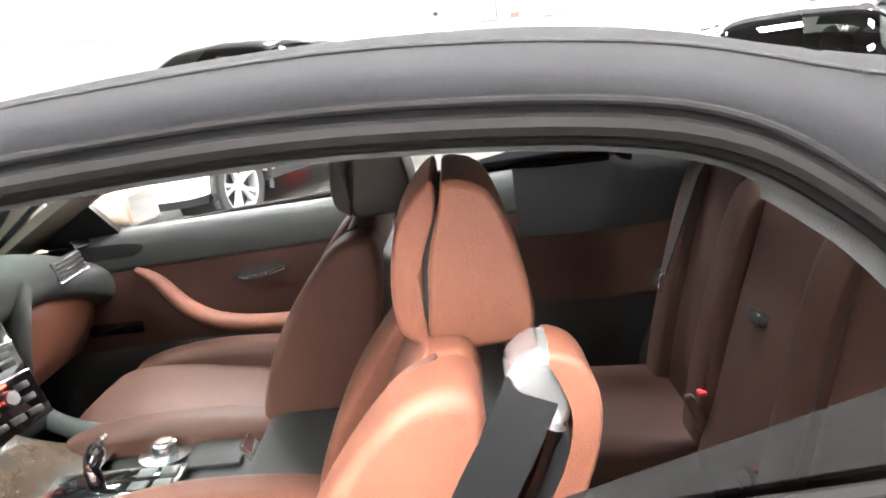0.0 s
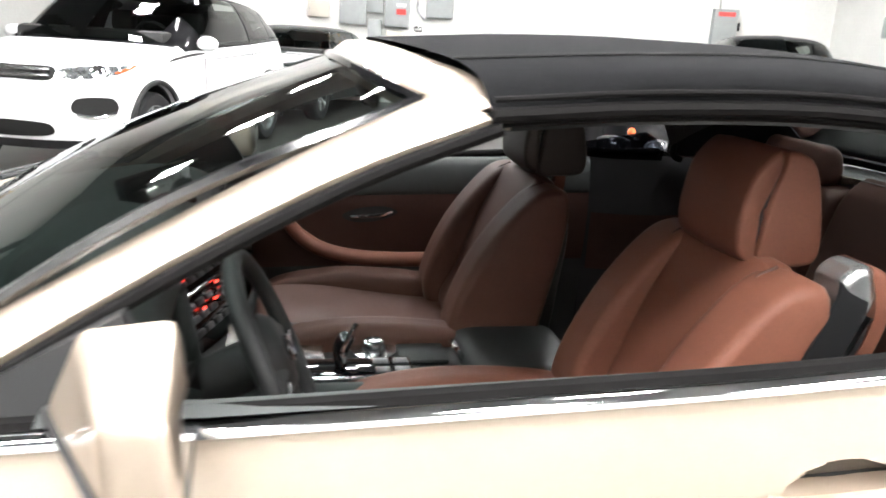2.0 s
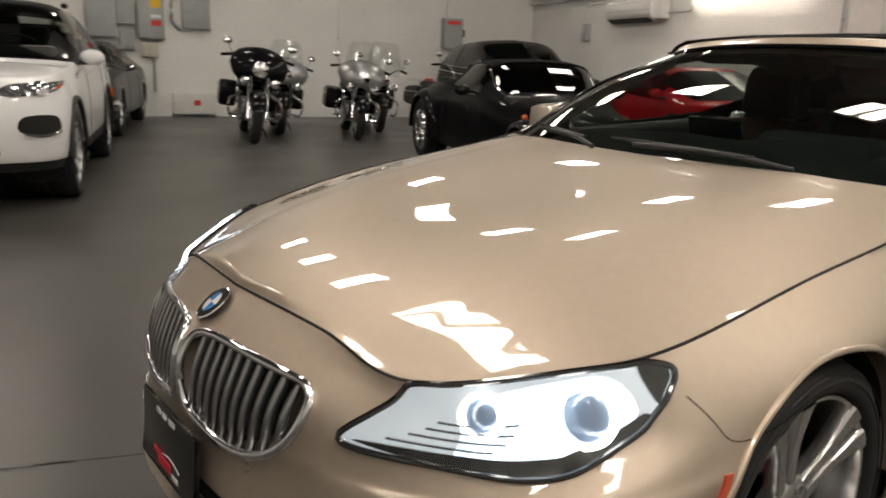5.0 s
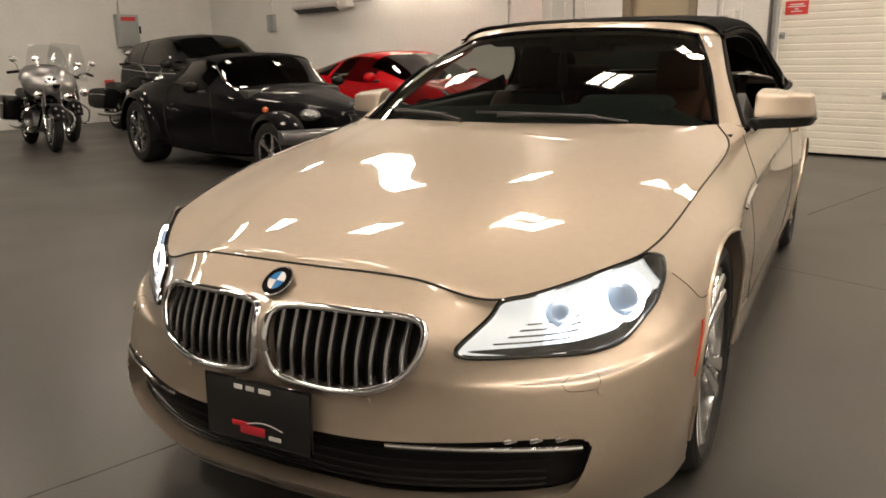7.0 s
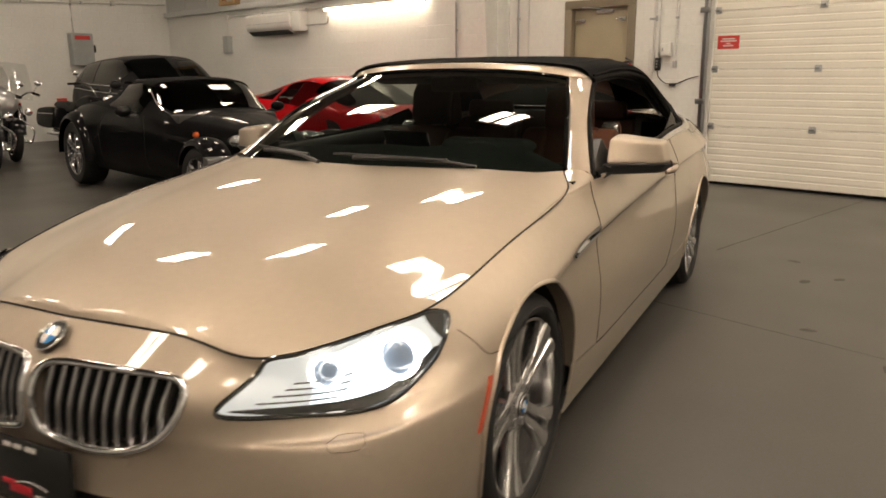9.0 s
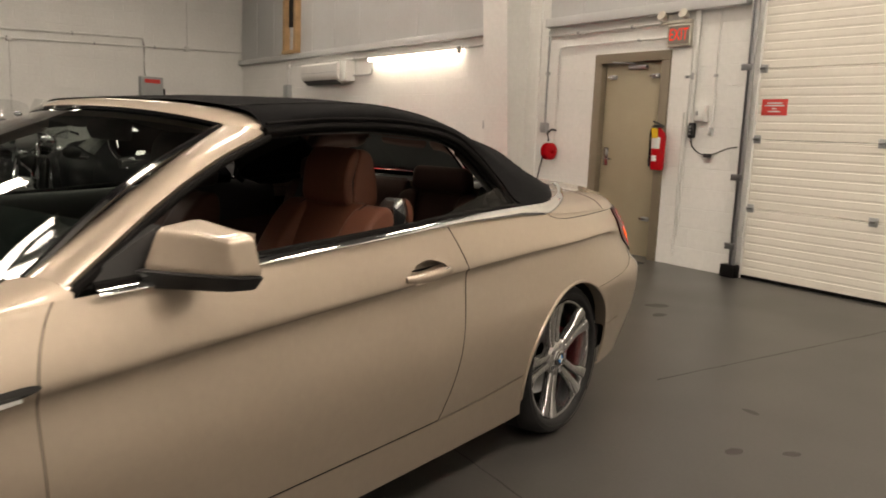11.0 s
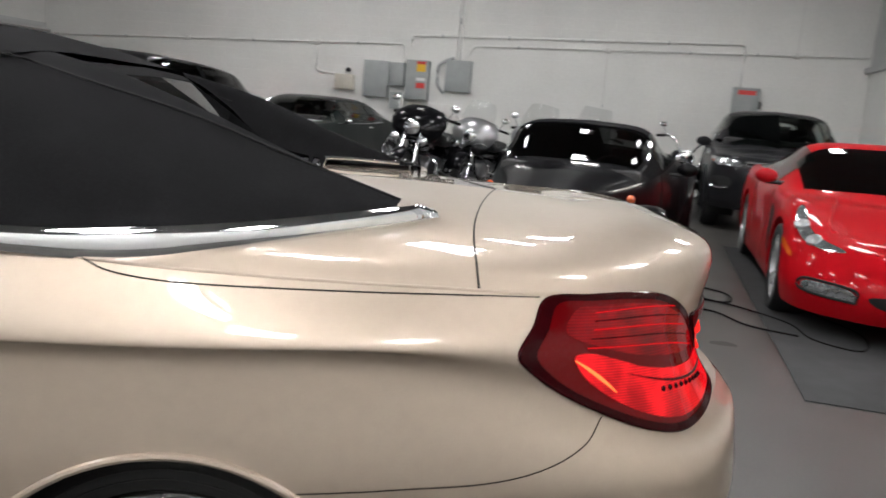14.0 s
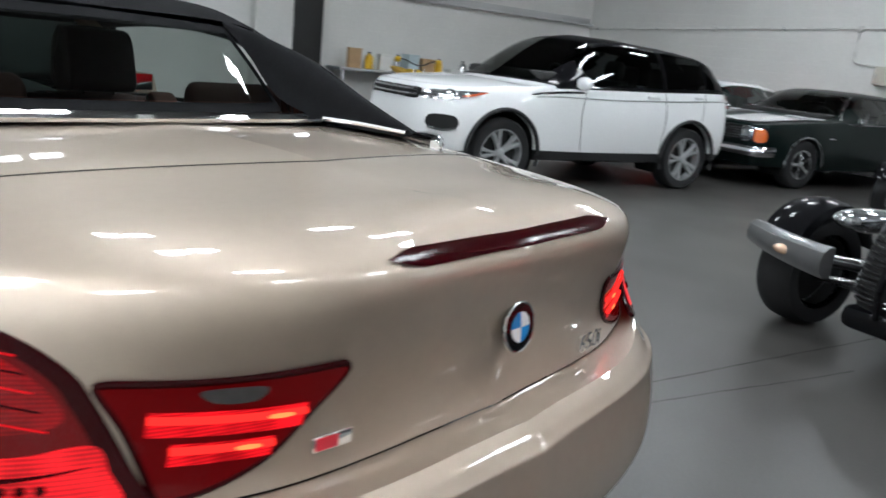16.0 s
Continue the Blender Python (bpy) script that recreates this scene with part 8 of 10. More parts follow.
    cushion(bm, sh([(-.515, .975), (-.519, 1.005), (-.548, 1.026), (-.582, 1.018), (-.594, .98), (-.577, .935), (-.545, .918), (-.522, .940)]), gx - .040, gx + .046, .018)
    bg = part("belt_guide", bm, M_GUIDE, back, "silver belt guide with tan edge")
    bm = bmesh.new()
    cushion(bm, sh([(-.562, 1.026), (-.598, 1.008), (-.614, .95), (-.592, .86), (-.53, .74), (-.46, .62), (-.43, .63), (-.50, .75), (-.562, .87), (-.584, .95), (-.574, .995)]), gx - .046, gx + .046, .010)
    part("guide_shell", bm, M_LEATHER, bg)
    bm = bmesh.new()
    cushion(bm, sh([(-.545, .935), (-.578, .93), (-.564, .86), (-.50, .74), (-.43, .62), (-.40, .64), (-.47, .76), (-.522, .87)]), gx - .042, gx + .034, .010)
    part("guide_column", bm, M_BLACK, bg)
    bm = bmesh.new()
    wp = spline([Vector((gx + o * k, y + dy, z)) for k, y, z in ((.030, -.545, .985), (.052, -.524, .955), (.070, -.470, .865), (.078, -.415, .765), (.080, -.36, .665), (.078, -.31, .56), (.07, -.27, .44))], 28)
    loft(bm, [[Vector((p.x - .003, p.y + .030, p.z + .013)), Vector((p.x + .003, p.y + .030, p.z + .013)), Vector((p.x + .003, p.y - .028, p.z - .013)), Vector((p.x - .003, p.y - .028, p.z - .013))] for p in wp])
    part("seat_belt", bm, M_BELT, bg, "black seat belt webbing")
    bm = bmesh.new()
    tube(bm, [(gx + o * .050, y + dy, z) for y, z in ((-.560, .945), (-.545, .905), (-.518, .85), (-.475, .77), (-.41, .65))], [.013, .011] + [.008] * 13, 8, n=14)
    part("guide_bar", bm, M_CHROME, bg)
    bm = bmesh.new()
    tube(bm, [(cx + o * (.2475 - 1.5 * k), y + dy + .115, z) for k, y, z in ((.008, -.540, .955), (.002, -.505, .90), (0, -.46, .83), (0, -.41, .75))], .0018, 6, n=12)
    part("seam_piping", bm, M_LEATHERD, back)
    bm = bmesh.new()
    box(bm, .022, .03, .09, Matrix.Translation((cx - o * .20, -.33 + dy, .56)), .006)
    part("belt_buckle", bm, M_BLACK, seat)


front_seat(-.37, -.088, -1, -.012, M_LEATHER, "tan leather driver's seat cushion")
front_seat(.37, .09, 1, .02, M_HEADDARK, "tan leather passenger seat cushion, toned darker for shade")


# Rear seats use the leather whose colour is darkened for shade.
def rear_seat(sx):
    bm = bmesh.new()
    cushion(bm, [(-.76, .42), (-.78, .475), (-.92, .48), (-1.14, .45), (-1.18, .38), (-1.04, .30), (-.78, .32)], sx - .22, sx + .22, .04, crown=.008)
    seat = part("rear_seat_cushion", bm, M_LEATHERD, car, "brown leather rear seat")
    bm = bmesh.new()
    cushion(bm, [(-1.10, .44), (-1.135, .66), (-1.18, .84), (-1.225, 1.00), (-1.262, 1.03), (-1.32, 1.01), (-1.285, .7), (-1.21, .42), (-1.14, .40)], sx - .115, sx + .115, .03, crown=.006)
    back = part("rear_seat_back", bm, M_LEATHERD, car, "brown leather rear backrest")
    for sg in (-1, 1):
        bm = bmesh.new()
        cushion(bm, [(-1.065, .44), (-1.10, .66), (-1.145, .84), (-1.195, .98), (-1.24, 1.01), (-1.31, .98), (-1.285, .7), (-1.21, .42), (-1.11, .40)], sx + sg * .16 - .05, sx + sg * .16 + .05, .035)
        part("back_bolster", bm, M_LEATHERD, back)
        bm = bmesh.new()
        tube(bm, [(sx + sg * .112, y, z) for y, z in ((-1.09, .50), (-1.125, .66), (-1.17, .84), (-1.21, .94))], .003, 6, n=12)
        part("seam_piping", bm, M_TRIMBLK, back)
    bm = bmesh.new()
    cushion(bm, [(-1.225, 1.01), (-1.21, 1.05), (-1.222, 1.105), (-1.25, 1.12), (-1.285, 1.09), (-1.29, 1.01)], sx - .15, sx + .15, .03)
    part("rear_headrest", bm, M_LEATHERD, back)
    bm = bmesh.new()
    bx = sx + (.10 if sx > 0 else -.235)
    loft(bm, [[Vector((bx - .02, y, z)), Vector((bx + .02, y, z)), Vector((bx + .02, y + .004, z)), Vector((bx - .02, y + .004, z))] for y, z in ((-1.235, 1.05), (-1.19, .98), (-1.145, .86), (-1.10, .74))])
    b = part("seat_belt", bm, M_TRIMBLK, back)
    bm = bmesh.new()
    box(bm, .05, .015, .05, Matrix.Translation((bx, -1.088, .728)) @ Matrix.Rotation(math.radians(15), 4, "X"), .004)
    part("belt_tongue", bm, M_SATIN, b)
    bm = bmesh.new()
    box(bm, .028, .022, .085, Matrix.Translation((sx * .42, -1.075, .53)) @ Matrix.Rotation(math.radians(-20), 4, "X"), .006)
    bk = part("belt_buckle", bm, M_LEATHERD, seat)
    bm = bmesh.new()
    box(bm, .02, .018, .008, Matrix.Translation((sx * .42, -1.09, .575)), .002)
    part("buckle_button", bm, M_LOGORED, bk)


rear_seat(-.36)
rear_seat(.36)
bm = bmesh.new()
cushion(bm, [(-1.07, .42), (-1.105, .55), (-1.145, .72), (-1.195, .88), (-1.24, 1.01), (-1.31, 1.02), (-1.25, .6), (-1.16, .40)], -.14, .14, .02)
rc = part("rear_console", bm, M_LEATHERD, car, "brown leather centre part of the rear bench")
bm = bmesh.new()
box(bm, .06, .03, .022, Matrix.Translation((.015, -1.160, .787)) @ Matrix.Rotation(math.radians(20), 4, "X"), .006)
part("bench_latch", bm, M_TRIMBLK, rc)


# ---- fittings of the hall ----
def on(frame_m, s, z, d=0.0):
    """A pose on a wall: x along it, y out of it."""
    return frame_m @ Matrix.Translation((s, d, z))


def plate(name, mtl, frame_m, s0, s1, z0, z1, depth, parent, bevel=0.006, d0=0.0, label=""):
    bm = bmesh.new()
    box(bm, s1 - s0, depth, z1 - z0, on(frame_m, (s0 + s1) / 2, (z0 + z1) / 2, d0 + depth / 2), bevel)
    return part(name, bm, mtl, parent, label)


def wall_box(name, label, category, frame_m, s0, s1, z0, z1, depth, mtl, lid=True, bevel=0.008):
    t = thing(name, label, category)
    plate("body", mtl, frame_m, s0, s1, z0, z1, depth, t, bevel)
    if lid:
        plate("lid", mtl, frame_m, s0 + .012, s1 - .012, z0 + .012, z1 - .012, .012, t, .004, depth - .002)
        plate("latch", M_GALV, frame_m, s1 - .045, s1 - .028, (z0 + z1) / 2 - .02, (z0 + z1) / 2 + .02, .012, t, .002, depth + .009)
    return t


def pipe(name, label, frame_m, pts, r, mtl=None, straps=(), boxes=(), d=0.03, group="wall conduits"):
    """A conduit along the wall through (s, z) corners, rounded at the bends, with clips and junction boxes."""
    t = thing(name, label, "conduit", group)
    path = []
    for i, (s, z) in enumerate(pts):
        p = Vector((s, d, z))
        if 0 < i < len(pts) - 1:
            a = (Vector((pts[i - 1][0], d, pts[i - 1][1])) - p)
            b = (Vector((pts[i + 1][0], d, pts[i + 1][1])) - p)
            k = min(.10, a.length * .45, b.length * .45)
            a, b = a.normalized() * k, b.normalized() * k
            path += [p + a, p + a * .45 + b * .08, p + a * .2 + b * .2, p + a * .08 + b * .45, p + b]
        else:
            path.append(p)
    bm = bmesh.new()
    tube(bm, [frame_m @ p for p in path], r, 10)
    part("tube", bm, mtl or M_CONDUIT, t)
    for s, z in straps:
        bm = bmesh.new()
        box(bm, .03, d + r + .004, r * 2.6, on(frame_m, s, z, (d + r + .004) / 2), .003)
        part("clip", bm, M_GALV, t)
    for s, z in boxes:
        bm = bmesh.new()
        box(bm, .10, .055, .10, on(frame_m, s, z, .03), .006)
        part("junction_box", bm, M_CONDUIT, t)
    return t


# personnel door
dm = DOOR_S0, DOOR_S1
door = tagged(new("door_1"), "closed tan steel door with closer and latches", "door", kind="structure")
for nm, s0, s1, z0, z1 in (("frame_jamb", dm[0] - .04, dm[0] + .07, 0, DOOR_H - .05), ("frame_jamb", dm[1] - .07, dm[1] + .04, 0, DOOR_H - .05), ("frame_head", dm[0] - .04, dm[1] + .04, DOOR_H - .05, DOOR_H + .05)):
    plate(nm, M_FRAMETAN, WB, s0, s1, z0, z1, .16, door, .006, -.14)
plate("leaf", M_DOORTAN, WB, dm[0] + .073, dm[1] - .073, .012, DOOR_H - .055, .045, door, .003, -.105)
for s in (1.20, 1.79):
    for z in (1.93, .42):
        plate("latch", M_GALV, WB, s - .045, s + .045, z - .022, z + .022, .03, door, .006, -.061)
        plate("latch_bolt", M_SATIN, WB, s - .02, s + .065, z - .008, z + .008, .02, door, .004, -.034)
plate("closer_body", M_GALV, WB, 1.32, 1.56, 2.01, 2.05, .05, door, .008, -.061)
bm = bmesh.new()
tube(bm, [on(WB, 1.46, 2.06, -.01) @ Vector((0, 0, 0)), on(WB, 1.62, 2.075, .06) @ Vector((0, 0, 0)), on(WB, 1.75, 2.085, .015) @ Vector((0, 0, 0))], .008, 8)
part("closer_arm", bm, M_GALV, door)
plate("lock_plate", M_SATIN, WB, 1.80, 1.87, .96, 1.16, .01, door, .004, -.061)
bm = bmesh.new()
tube(bm, [WB @ Vector(q) for q in ((1.835, -.05, 1.04), (1.835, -.005, 1.04), (1.80, .002, 1.04), (1.70, .002, 1.035))], .010, 8)
part("lever_handle", bm, M_SATIN, door)

# sectional garage door
gd = tagged(new("garage_door"), "closed cream sectional garage door with ribbed panels", "garage door", kind="structure")
SEC = .64
for k in range(6):
    z0, z1 = .03 + k * SEC, .03 + (k + 1) * SEC - .004
    z1 = min(z1, GD_H + .06)
    if z0 > GD_H:
        break
    bm = bmesh.new()
    n = 8
    prof = [(-.10, z0), (-.035, z0), (-.030, z0 + .006)]
    for j in range(n):
        a, b = z0 + .006 + (z1 - z0 - .012) * j / n, z0 + .006 + (z1 - z0 - .012) * (j + 1) / n
        prof += [(-.030, a + .012), (-.030, b - .014), (-.0345, b - .010), (-.0345, b - .004)]
    prof += [(-.030, z1 - .006), (-.035, z1), (-.10, z1)]
    L = [[bm.verts.new(WB @ Vector((s, y, z))) for y, z in prof] for s in (GD_S0 - .06, GD_S1 + .045)]
    for j in range(len(prof) - 1):
        bm.faces.new((L[0][j], L[1][j], L[1][j + 1], L[0][j + 1]))
    bm.faces.new(L[0])
    bm.faces.new(L[1][::-1])
    part("door_section", bm, M_GDOOR, gd, smooth=False)
for s in (-1.18, -2.30, -3.40, -.05):
    for k in range(1, 5):
        z = .03 + SEC * k
        bm = bmesh.new()
        box(bm, .075, .012, .075, on(WB, s, z, -.024), .003)
        h = part("hinge_plate", bm, M_GALV, gd)
        bm = bmesh.new()
        box(bm, .05, .03, .022, on(WB, s, z, -.006), .005)
        part("hinge_knuckle", bm, M_IRON, h)
plate("bottom_seal", M_RUBBER, WB, GD_S0, GD_S1 + .04, .0, .032, .075, gd, .008, -.10)
sign = thing("warning_sign", "red warning sign with white print on the garage door", "sign")
plate("sign_board", M_SIGNRED, WB, -.315, -.065, 1.53, 1.675, .004, sign, .0, -.029)
for k, (w, z) in enumerate(((.15, 1.64), (.19, 1.617), (.045, 1.59), (.12, 1.565))):
    plate("sign_bar", M_LETTER, WB, -.19 - w / 2, -.19 + w / 2, z - .006, z + .006, .002, sign, 0, -.0255)
# door track
track = thing("garage_door_track", "dark steel vertical garage door track with brackets", "door track")
plate("track_angle", M_IRON, WB, .035, .048, .12, 3.4, .09, track, .002, .0)
plate("track_channel", M_GALV, WB, -.005, .030, .12, 3.4, .018, track, .004, .06)
plate("track_lip", M_IRON, WB, .048, .105, .12, 3.4, .006, track, .002, .0)
for z in (.30, .95, 1.96, 2.62):
    plate("track_bracket", M_IRON, WB, .0, .11, z - .03, z + .03, .012, track, .003, .08)
plate("track_foot", M_RUBBER, WB, -.02, .13, 0, .12, .10, track, .004, .0)

# exit sign and emergency lamps
ex = thing("exit_sign", "lit exit sign with red letters on white", "exit sign")
plate("sign_case", M_BEIGEBOX, WB, .73, 1.02, 2.20, 2.42, .055, ex, .008)
plate("sign_face", glow("exit_face_glow", (1.0, .80, .66), .2), WB, .75, 1.0, 2.22, 2.40, .004, ex, 0, .055)
bm = text_mesh("EXIT", .165, .001)
tm = on(WB, .875, 2.31, .061) @ Matrix.Rotation(math.pi, 4, "Z") @ Matrix.Rotation(math.pi / 2, 4, "X") @ Matrix.Diagonal((.68, 1, 1, 1))
bmesh.ops.transform(bm, matrix=tm, verts=bm.verts)
part("sign_letters", bm, glow("exit_red_glow", (1.0, .05, .03), 1.1), ex, smooth=False)
for s in (.80, 1.06):
    bm = bmesh.new()
    m = on(WB, s, 2.50, .09) @ Matrix.Rotation(math.radians(-70), 4, "X")
    lathe(bm, [(0, -.05), (.03, -.045), (.045, .0), (.047, .03), (.040, .03), (0, .02)], m, 20)
    part("emergency_lamp", bm, M_BEIGEBOX, ex)
plate("lamp_bar", M_BEIGEBOX, WB, .74, 1.10, 2.425, 2.46, .05, ex, .006)

# fire extinguisher
fx = thing("fire_extinguisher", "red fire extinguisher with yellow tag on a wall hook", "fire extinguisher")
fm = on(WB, .985, .96, .09)
bm = lathe(bmesh.new(), [(0, 0), (.060, 0), (.068, .012), (.070, .03), (.070, .34), (.062, .375), (.035, .405), (.022, .415), (.022, .43), (0, .43)], fm, 32)
part("cylinder", bm, M_RED, fx)
bm = bmesh.new()
box(bm, .03, .10, .03, fm @ Matrix.Translation((0, .0, .445)), .005)
box(bm, .02, .14, .012, fm @ Matrix.Translation((0, .04, .475)) @ Matrix.Rotation(math.radians(14), 4, "X"), .003)
box(bm, .02, .12, .010, fm @ Matrix.Translation((0, .045, .452)), .003)
part("valve_lever", bm, M_BLACK, fx)
bm = bmesh.new()
tube(bm, [fm @ Vector(q) for q in ((.02, .0, .445), (.075, .01, .44), (.105, .01, .36), (.10, .01, .20), (.095, .01, .10))], .011, 8, n=20)
part("hose", bm, M_RUBBER, fx)
bm = bmesh.new()
cyl(bm, .012, .022, .08, fm @ Matrix.Translation((.095, .01, .07)), 12)
part("nozzle", bm, M_BLACK, fx)
for nm, z0, z1, mtl in (("paper_label", .22, .335, M_LETTER), ("label_print", .09, .15, M_LOGOW)):
    bm = bmesh.new()
    sheet(bm, lambda s, t: fm @ Vector((.0712 * math.sin(1.0 * (s - .5) * (1.7 if nm == "paper_label" else .9)), .0712 * math.cos((s - .5) * (1.7 if nm == "paper_label" else .9)), z0 + (z1 - z0) * t)), 10, 2)
    part(nm, bm, mtl, fx)
bm = bmesh.new()
box(bm, .075, .003, .10, fm @ Matrix.Translation((-.005, .082, .375)) @ Matrix.Rotation(math.radians(-8), 4, "X"))
part("inspection_tag", bm, M_YELLOW, fx)

# opener boxes and cables by the door
wall_box("opener_box", "white plastic door opener control box", "control box", WB, .475, .60, 1.46, 1.62, .06, M_WHITEPL)
bb = thing("push_button", "black push-button station with hanging cable", "switch")
plate("body", M_BLACK, WB, .612, .672, 1.30, 1.45, .05, bb, .008)
for z in (1.41, 1.375, 1.34):
    bm = bmesh.new()
    cyl(bm, .011, .011, .014, on(WB, .642, z, .055) @ Matrix.Rotation(math.pi / 2, 4, "X"), 12)
    part("button", bm, M_GALV, bb)
bm = bmesh.new()
tube(bm, [WB @ Vector(q) for q in ((.645, .03, 1.30), (.62, .03, 1.22), (.53, .035, 1.155), (.44, .035, 1.145), (.36, .03, 1.155), (.22, .03, 1.21), (.12, .02, 1.23))], .006, 8, n=30)
part("cable", bm, M_RUBBER, bb)
plate("cable_plug", M_BLACK, WB, .40, .47, 1.115, 1.155, .045, bb, .006, .01)
wall_box("junction_box", "small grey junction box beside the garage door", "junction box", WB, .405, .445, 1.33, 1.41, .04, M_GALV, False)
for s, z0, z1, r in ((.665, 1.45, 4.8, .026), (.72, .3, 4.8, .011), (.765, .1, 1.55, .010), (.425, 1.41, 4.8, .011)):
    pipe("conduit_pipe", "cream painted vertical conduit beside the door", WB, [(s, z0), (s, z1)], r, None, [(s, z) for z in (1.9, 2.9)], d=r + .006)

# steel ledge along the door wall and the sheet wall above it
def ledge_piece(name, s0, s1):
    t = tagged(new(name), "grey steel ledge along the wall", "ledge", kind="structure")
    plate("ledge_beam", M_SHEET, WB, s0, s1, 2.53, 2.63, .10, t, .008)
    plate("wall_sheet", M_SHEET, WB, s0, s1, 2.632, HIGH - .01, .012, t, .002)
    s = s0 + .35
    while s < s1 - .2:
        plate("sheet_rib", M_SHEET, WB, s - .02, s + .02, 2.634, HIGH - .012, .008, t, .003, .0115)
        s += .9
    return t


ledge_piece("ledge_door_side", .12, 2.80)
ledge_piece("ledge_long_side", 3.56, S_AB - .02)
pipe("conduit_pipe", "cream painted conduit under the ledge", WB, [(1.12, 2.44), (2.82, 2.44)], .013, None, [(1.5, 2.44), (2.3, 2.44)])
pipe("conduit_pipe", "cream painted conduit above the door", WB, [(1.05, 2.30), (2.60, 2.30), (2.60, 1.2)], .010, None, [(1.4, 2.30)])
pipe("conduit_pipe", "cream painted conduit under the ledge", WB, [(3.62, 2.44), (4.20, 2.42), (10.3, 2.42), (10.3, 2.05)], .013, None, [(s, 2.42) for s in (5.2, 6.4, 7.6, 9.0)], [(10.3, 2.40)])
pipe("conduit_pipe", "cream painted conduit beside the heater", WB, [(7.0, 2.34), (7.0, 2.14), (7.65, 2.14)], .013, M_GALV)
pipe("conduit_pipe", "grey vertical conduit to a wall socket", WB, [(3.95, 2.30), (3.95, 1.42)], .011, M_GALV, [(3.95, 1.9)])
wall_box("wall_socket", "grey wall socket box", "socket", WB, 3.91, 3.99, 1.32, 1.43, .045, M_GALV, False)
wall_box("switch_box", "small grey electrical switch box", "switch box", WB, 10.2, 10.42, 1.72, 2.05, .09, M_PANELG)

# steel column that carries the roof
col = tagged(new("steel_column"), "white painted tapered steel column", "column", kind="structure")
bm = bmesh.new()
for s0, s1, d0, d1 in ((2.95, 3.40, .0, .02), (3.165, 3.185, .02, .36), (2.95, 3.40, .36, .38)):
    rows = []
    for z in (0, HIGH):
        rows.append([bm.verts.new(WB @ Vector((s, d * (1 + .0 * z) + (z / HIGH * .35 if d > .1 else 0), z))) for s, d in ((s0, d0), (s1, d0), (s1, d1), (s0, d1))])
    for j in range(4):
        bm.faces.new((rows[0][j], rows[0][(j + 1) % 4], rows[1][(j + 1) % 4], rows[1][j]))
    bm.faces.new(rows[0])
    bm.faces.new(rows[1][::-1])
part("column_web", bm, M_WALL, col, smooth=False)
M_BRASS = mat("brass", (.62, .42, .12), rough=.35, metal=1.0, vary=.1, scale=20)
for z in (1.37, .79):
    v = thing("air_valve", "brass air valve on the column", "valve")
    bm = bmesh.new()
    tube(bm, [WB @ Vector(q) for q in ((3.05, .40, z), (3.20, .40, z), (3.30, .40, z - .03))], .014, 10)
    part("valve_body", bm, M_BRASS, v)
    bm = bmesh.new()
    box(bm, .07, .012, .02, on(WB, 3.14, z + .025, .40), .004)
    part("valve_handle", bm, M_YELLOW, v)
wall_box("power_box", "grey power outlet box beside the column", "junction box", WB, 2.73, 2.83, 1.30, 1.42, .06, M_GALV, False)
pipe("conduit_pipe", "grey conduit up to the ledge", WB, [(2.78, 1.42), (2.78, 2.50)], .013, M_GALV, [(2.78, 2.0)])
reel = thing("cord_reel", "red cord reel hanging on the wall", "cord reel")
bm = lathe(bmesh.new(), [(.03, -.04), (.09, -.04), (.102, -.03), (.095, -.022), (.075, -.015), (.075, .025), (.095, .03), (.102, .04), (.03, .045), (0, .045)], on(WB, 2.60, 1.08, .10) @ Matrix.Rotation(math.radians(90), 4, "Y"), 32)
part("drum", bm, M_RED, reel)
bm = bmesh.new()
tube(bm, [WB @ Vector(q) for q in ((2.60, .12, 1.20), (2.60, .14, 1.30), (2.60, .08, 1.34), (2.60, .01, 1.33))], .014, 8)
part("hanger", bm, M_BLACK, reel)
bm = bmesh.new()
tube(bm, [WB @ Vector(q) for q in ((2.60, .20, 1.02), (2.66, .20, .80), (2.70, .22, .52), (2.64, .28, .25), (2.60, .36, .012), (2.9, .6, .010), (3.3, .8, .010))], .007, 8, n=40)
part("cord", bm, M_RUBBER, reel)
ct = thing("cardboard_carton", "tall brown cardboard carton standing by the wall", "carton", at=Matrix.Translation((2.33, -6.42, 0)) @ Matrix.Rotation(-ANG_B - .15, 4, "Z"))
bm = bmesh.new()
box(bm, .27, .22, .43, Matrix.Translation((0, 0, .215)), .003)
part("carton_body", bm, M_CARD, ct)
for sx in (-1, 1):
    bm = bmesh.new()
    box(bm, .13, .22, .003, Matrix.Translation((sx * .19, 0, .455)) @ Matrix.Rotation(sx * .5, 4, "Y"))
    part("carton_flap", bm, M_CARD, ct)
bm = bmesh.new()
box(bm, .16, .002, .09, Matrix.Translation((.01, .111, .33)))
part("carton_label", bm, M_LETTER, ct)
# fluorescent strip
st = thing("strip_light", "lit bare fluorescent strip light below the ledge", "strip light")
plate("batten", M_WHITEPL, WB, 4.55, 7.0, 2.385, 2.43, .06, st, .006, .05)
for sg in (4.53, 7.0):
    plate("end_cap", M_GALV, WB, sg, sg + .025, 2.34, 2.43, .07, st, .004, .05)
bm = bmesh.new()
tube(bm, [WB @ Vector((4.56, .085, 2.365)), WB @ Vector((7.0, .085, 2.365))], .019, 12)
part("tube_lamp", bm, M_TUBE, st, "glowing fluorescent tube")
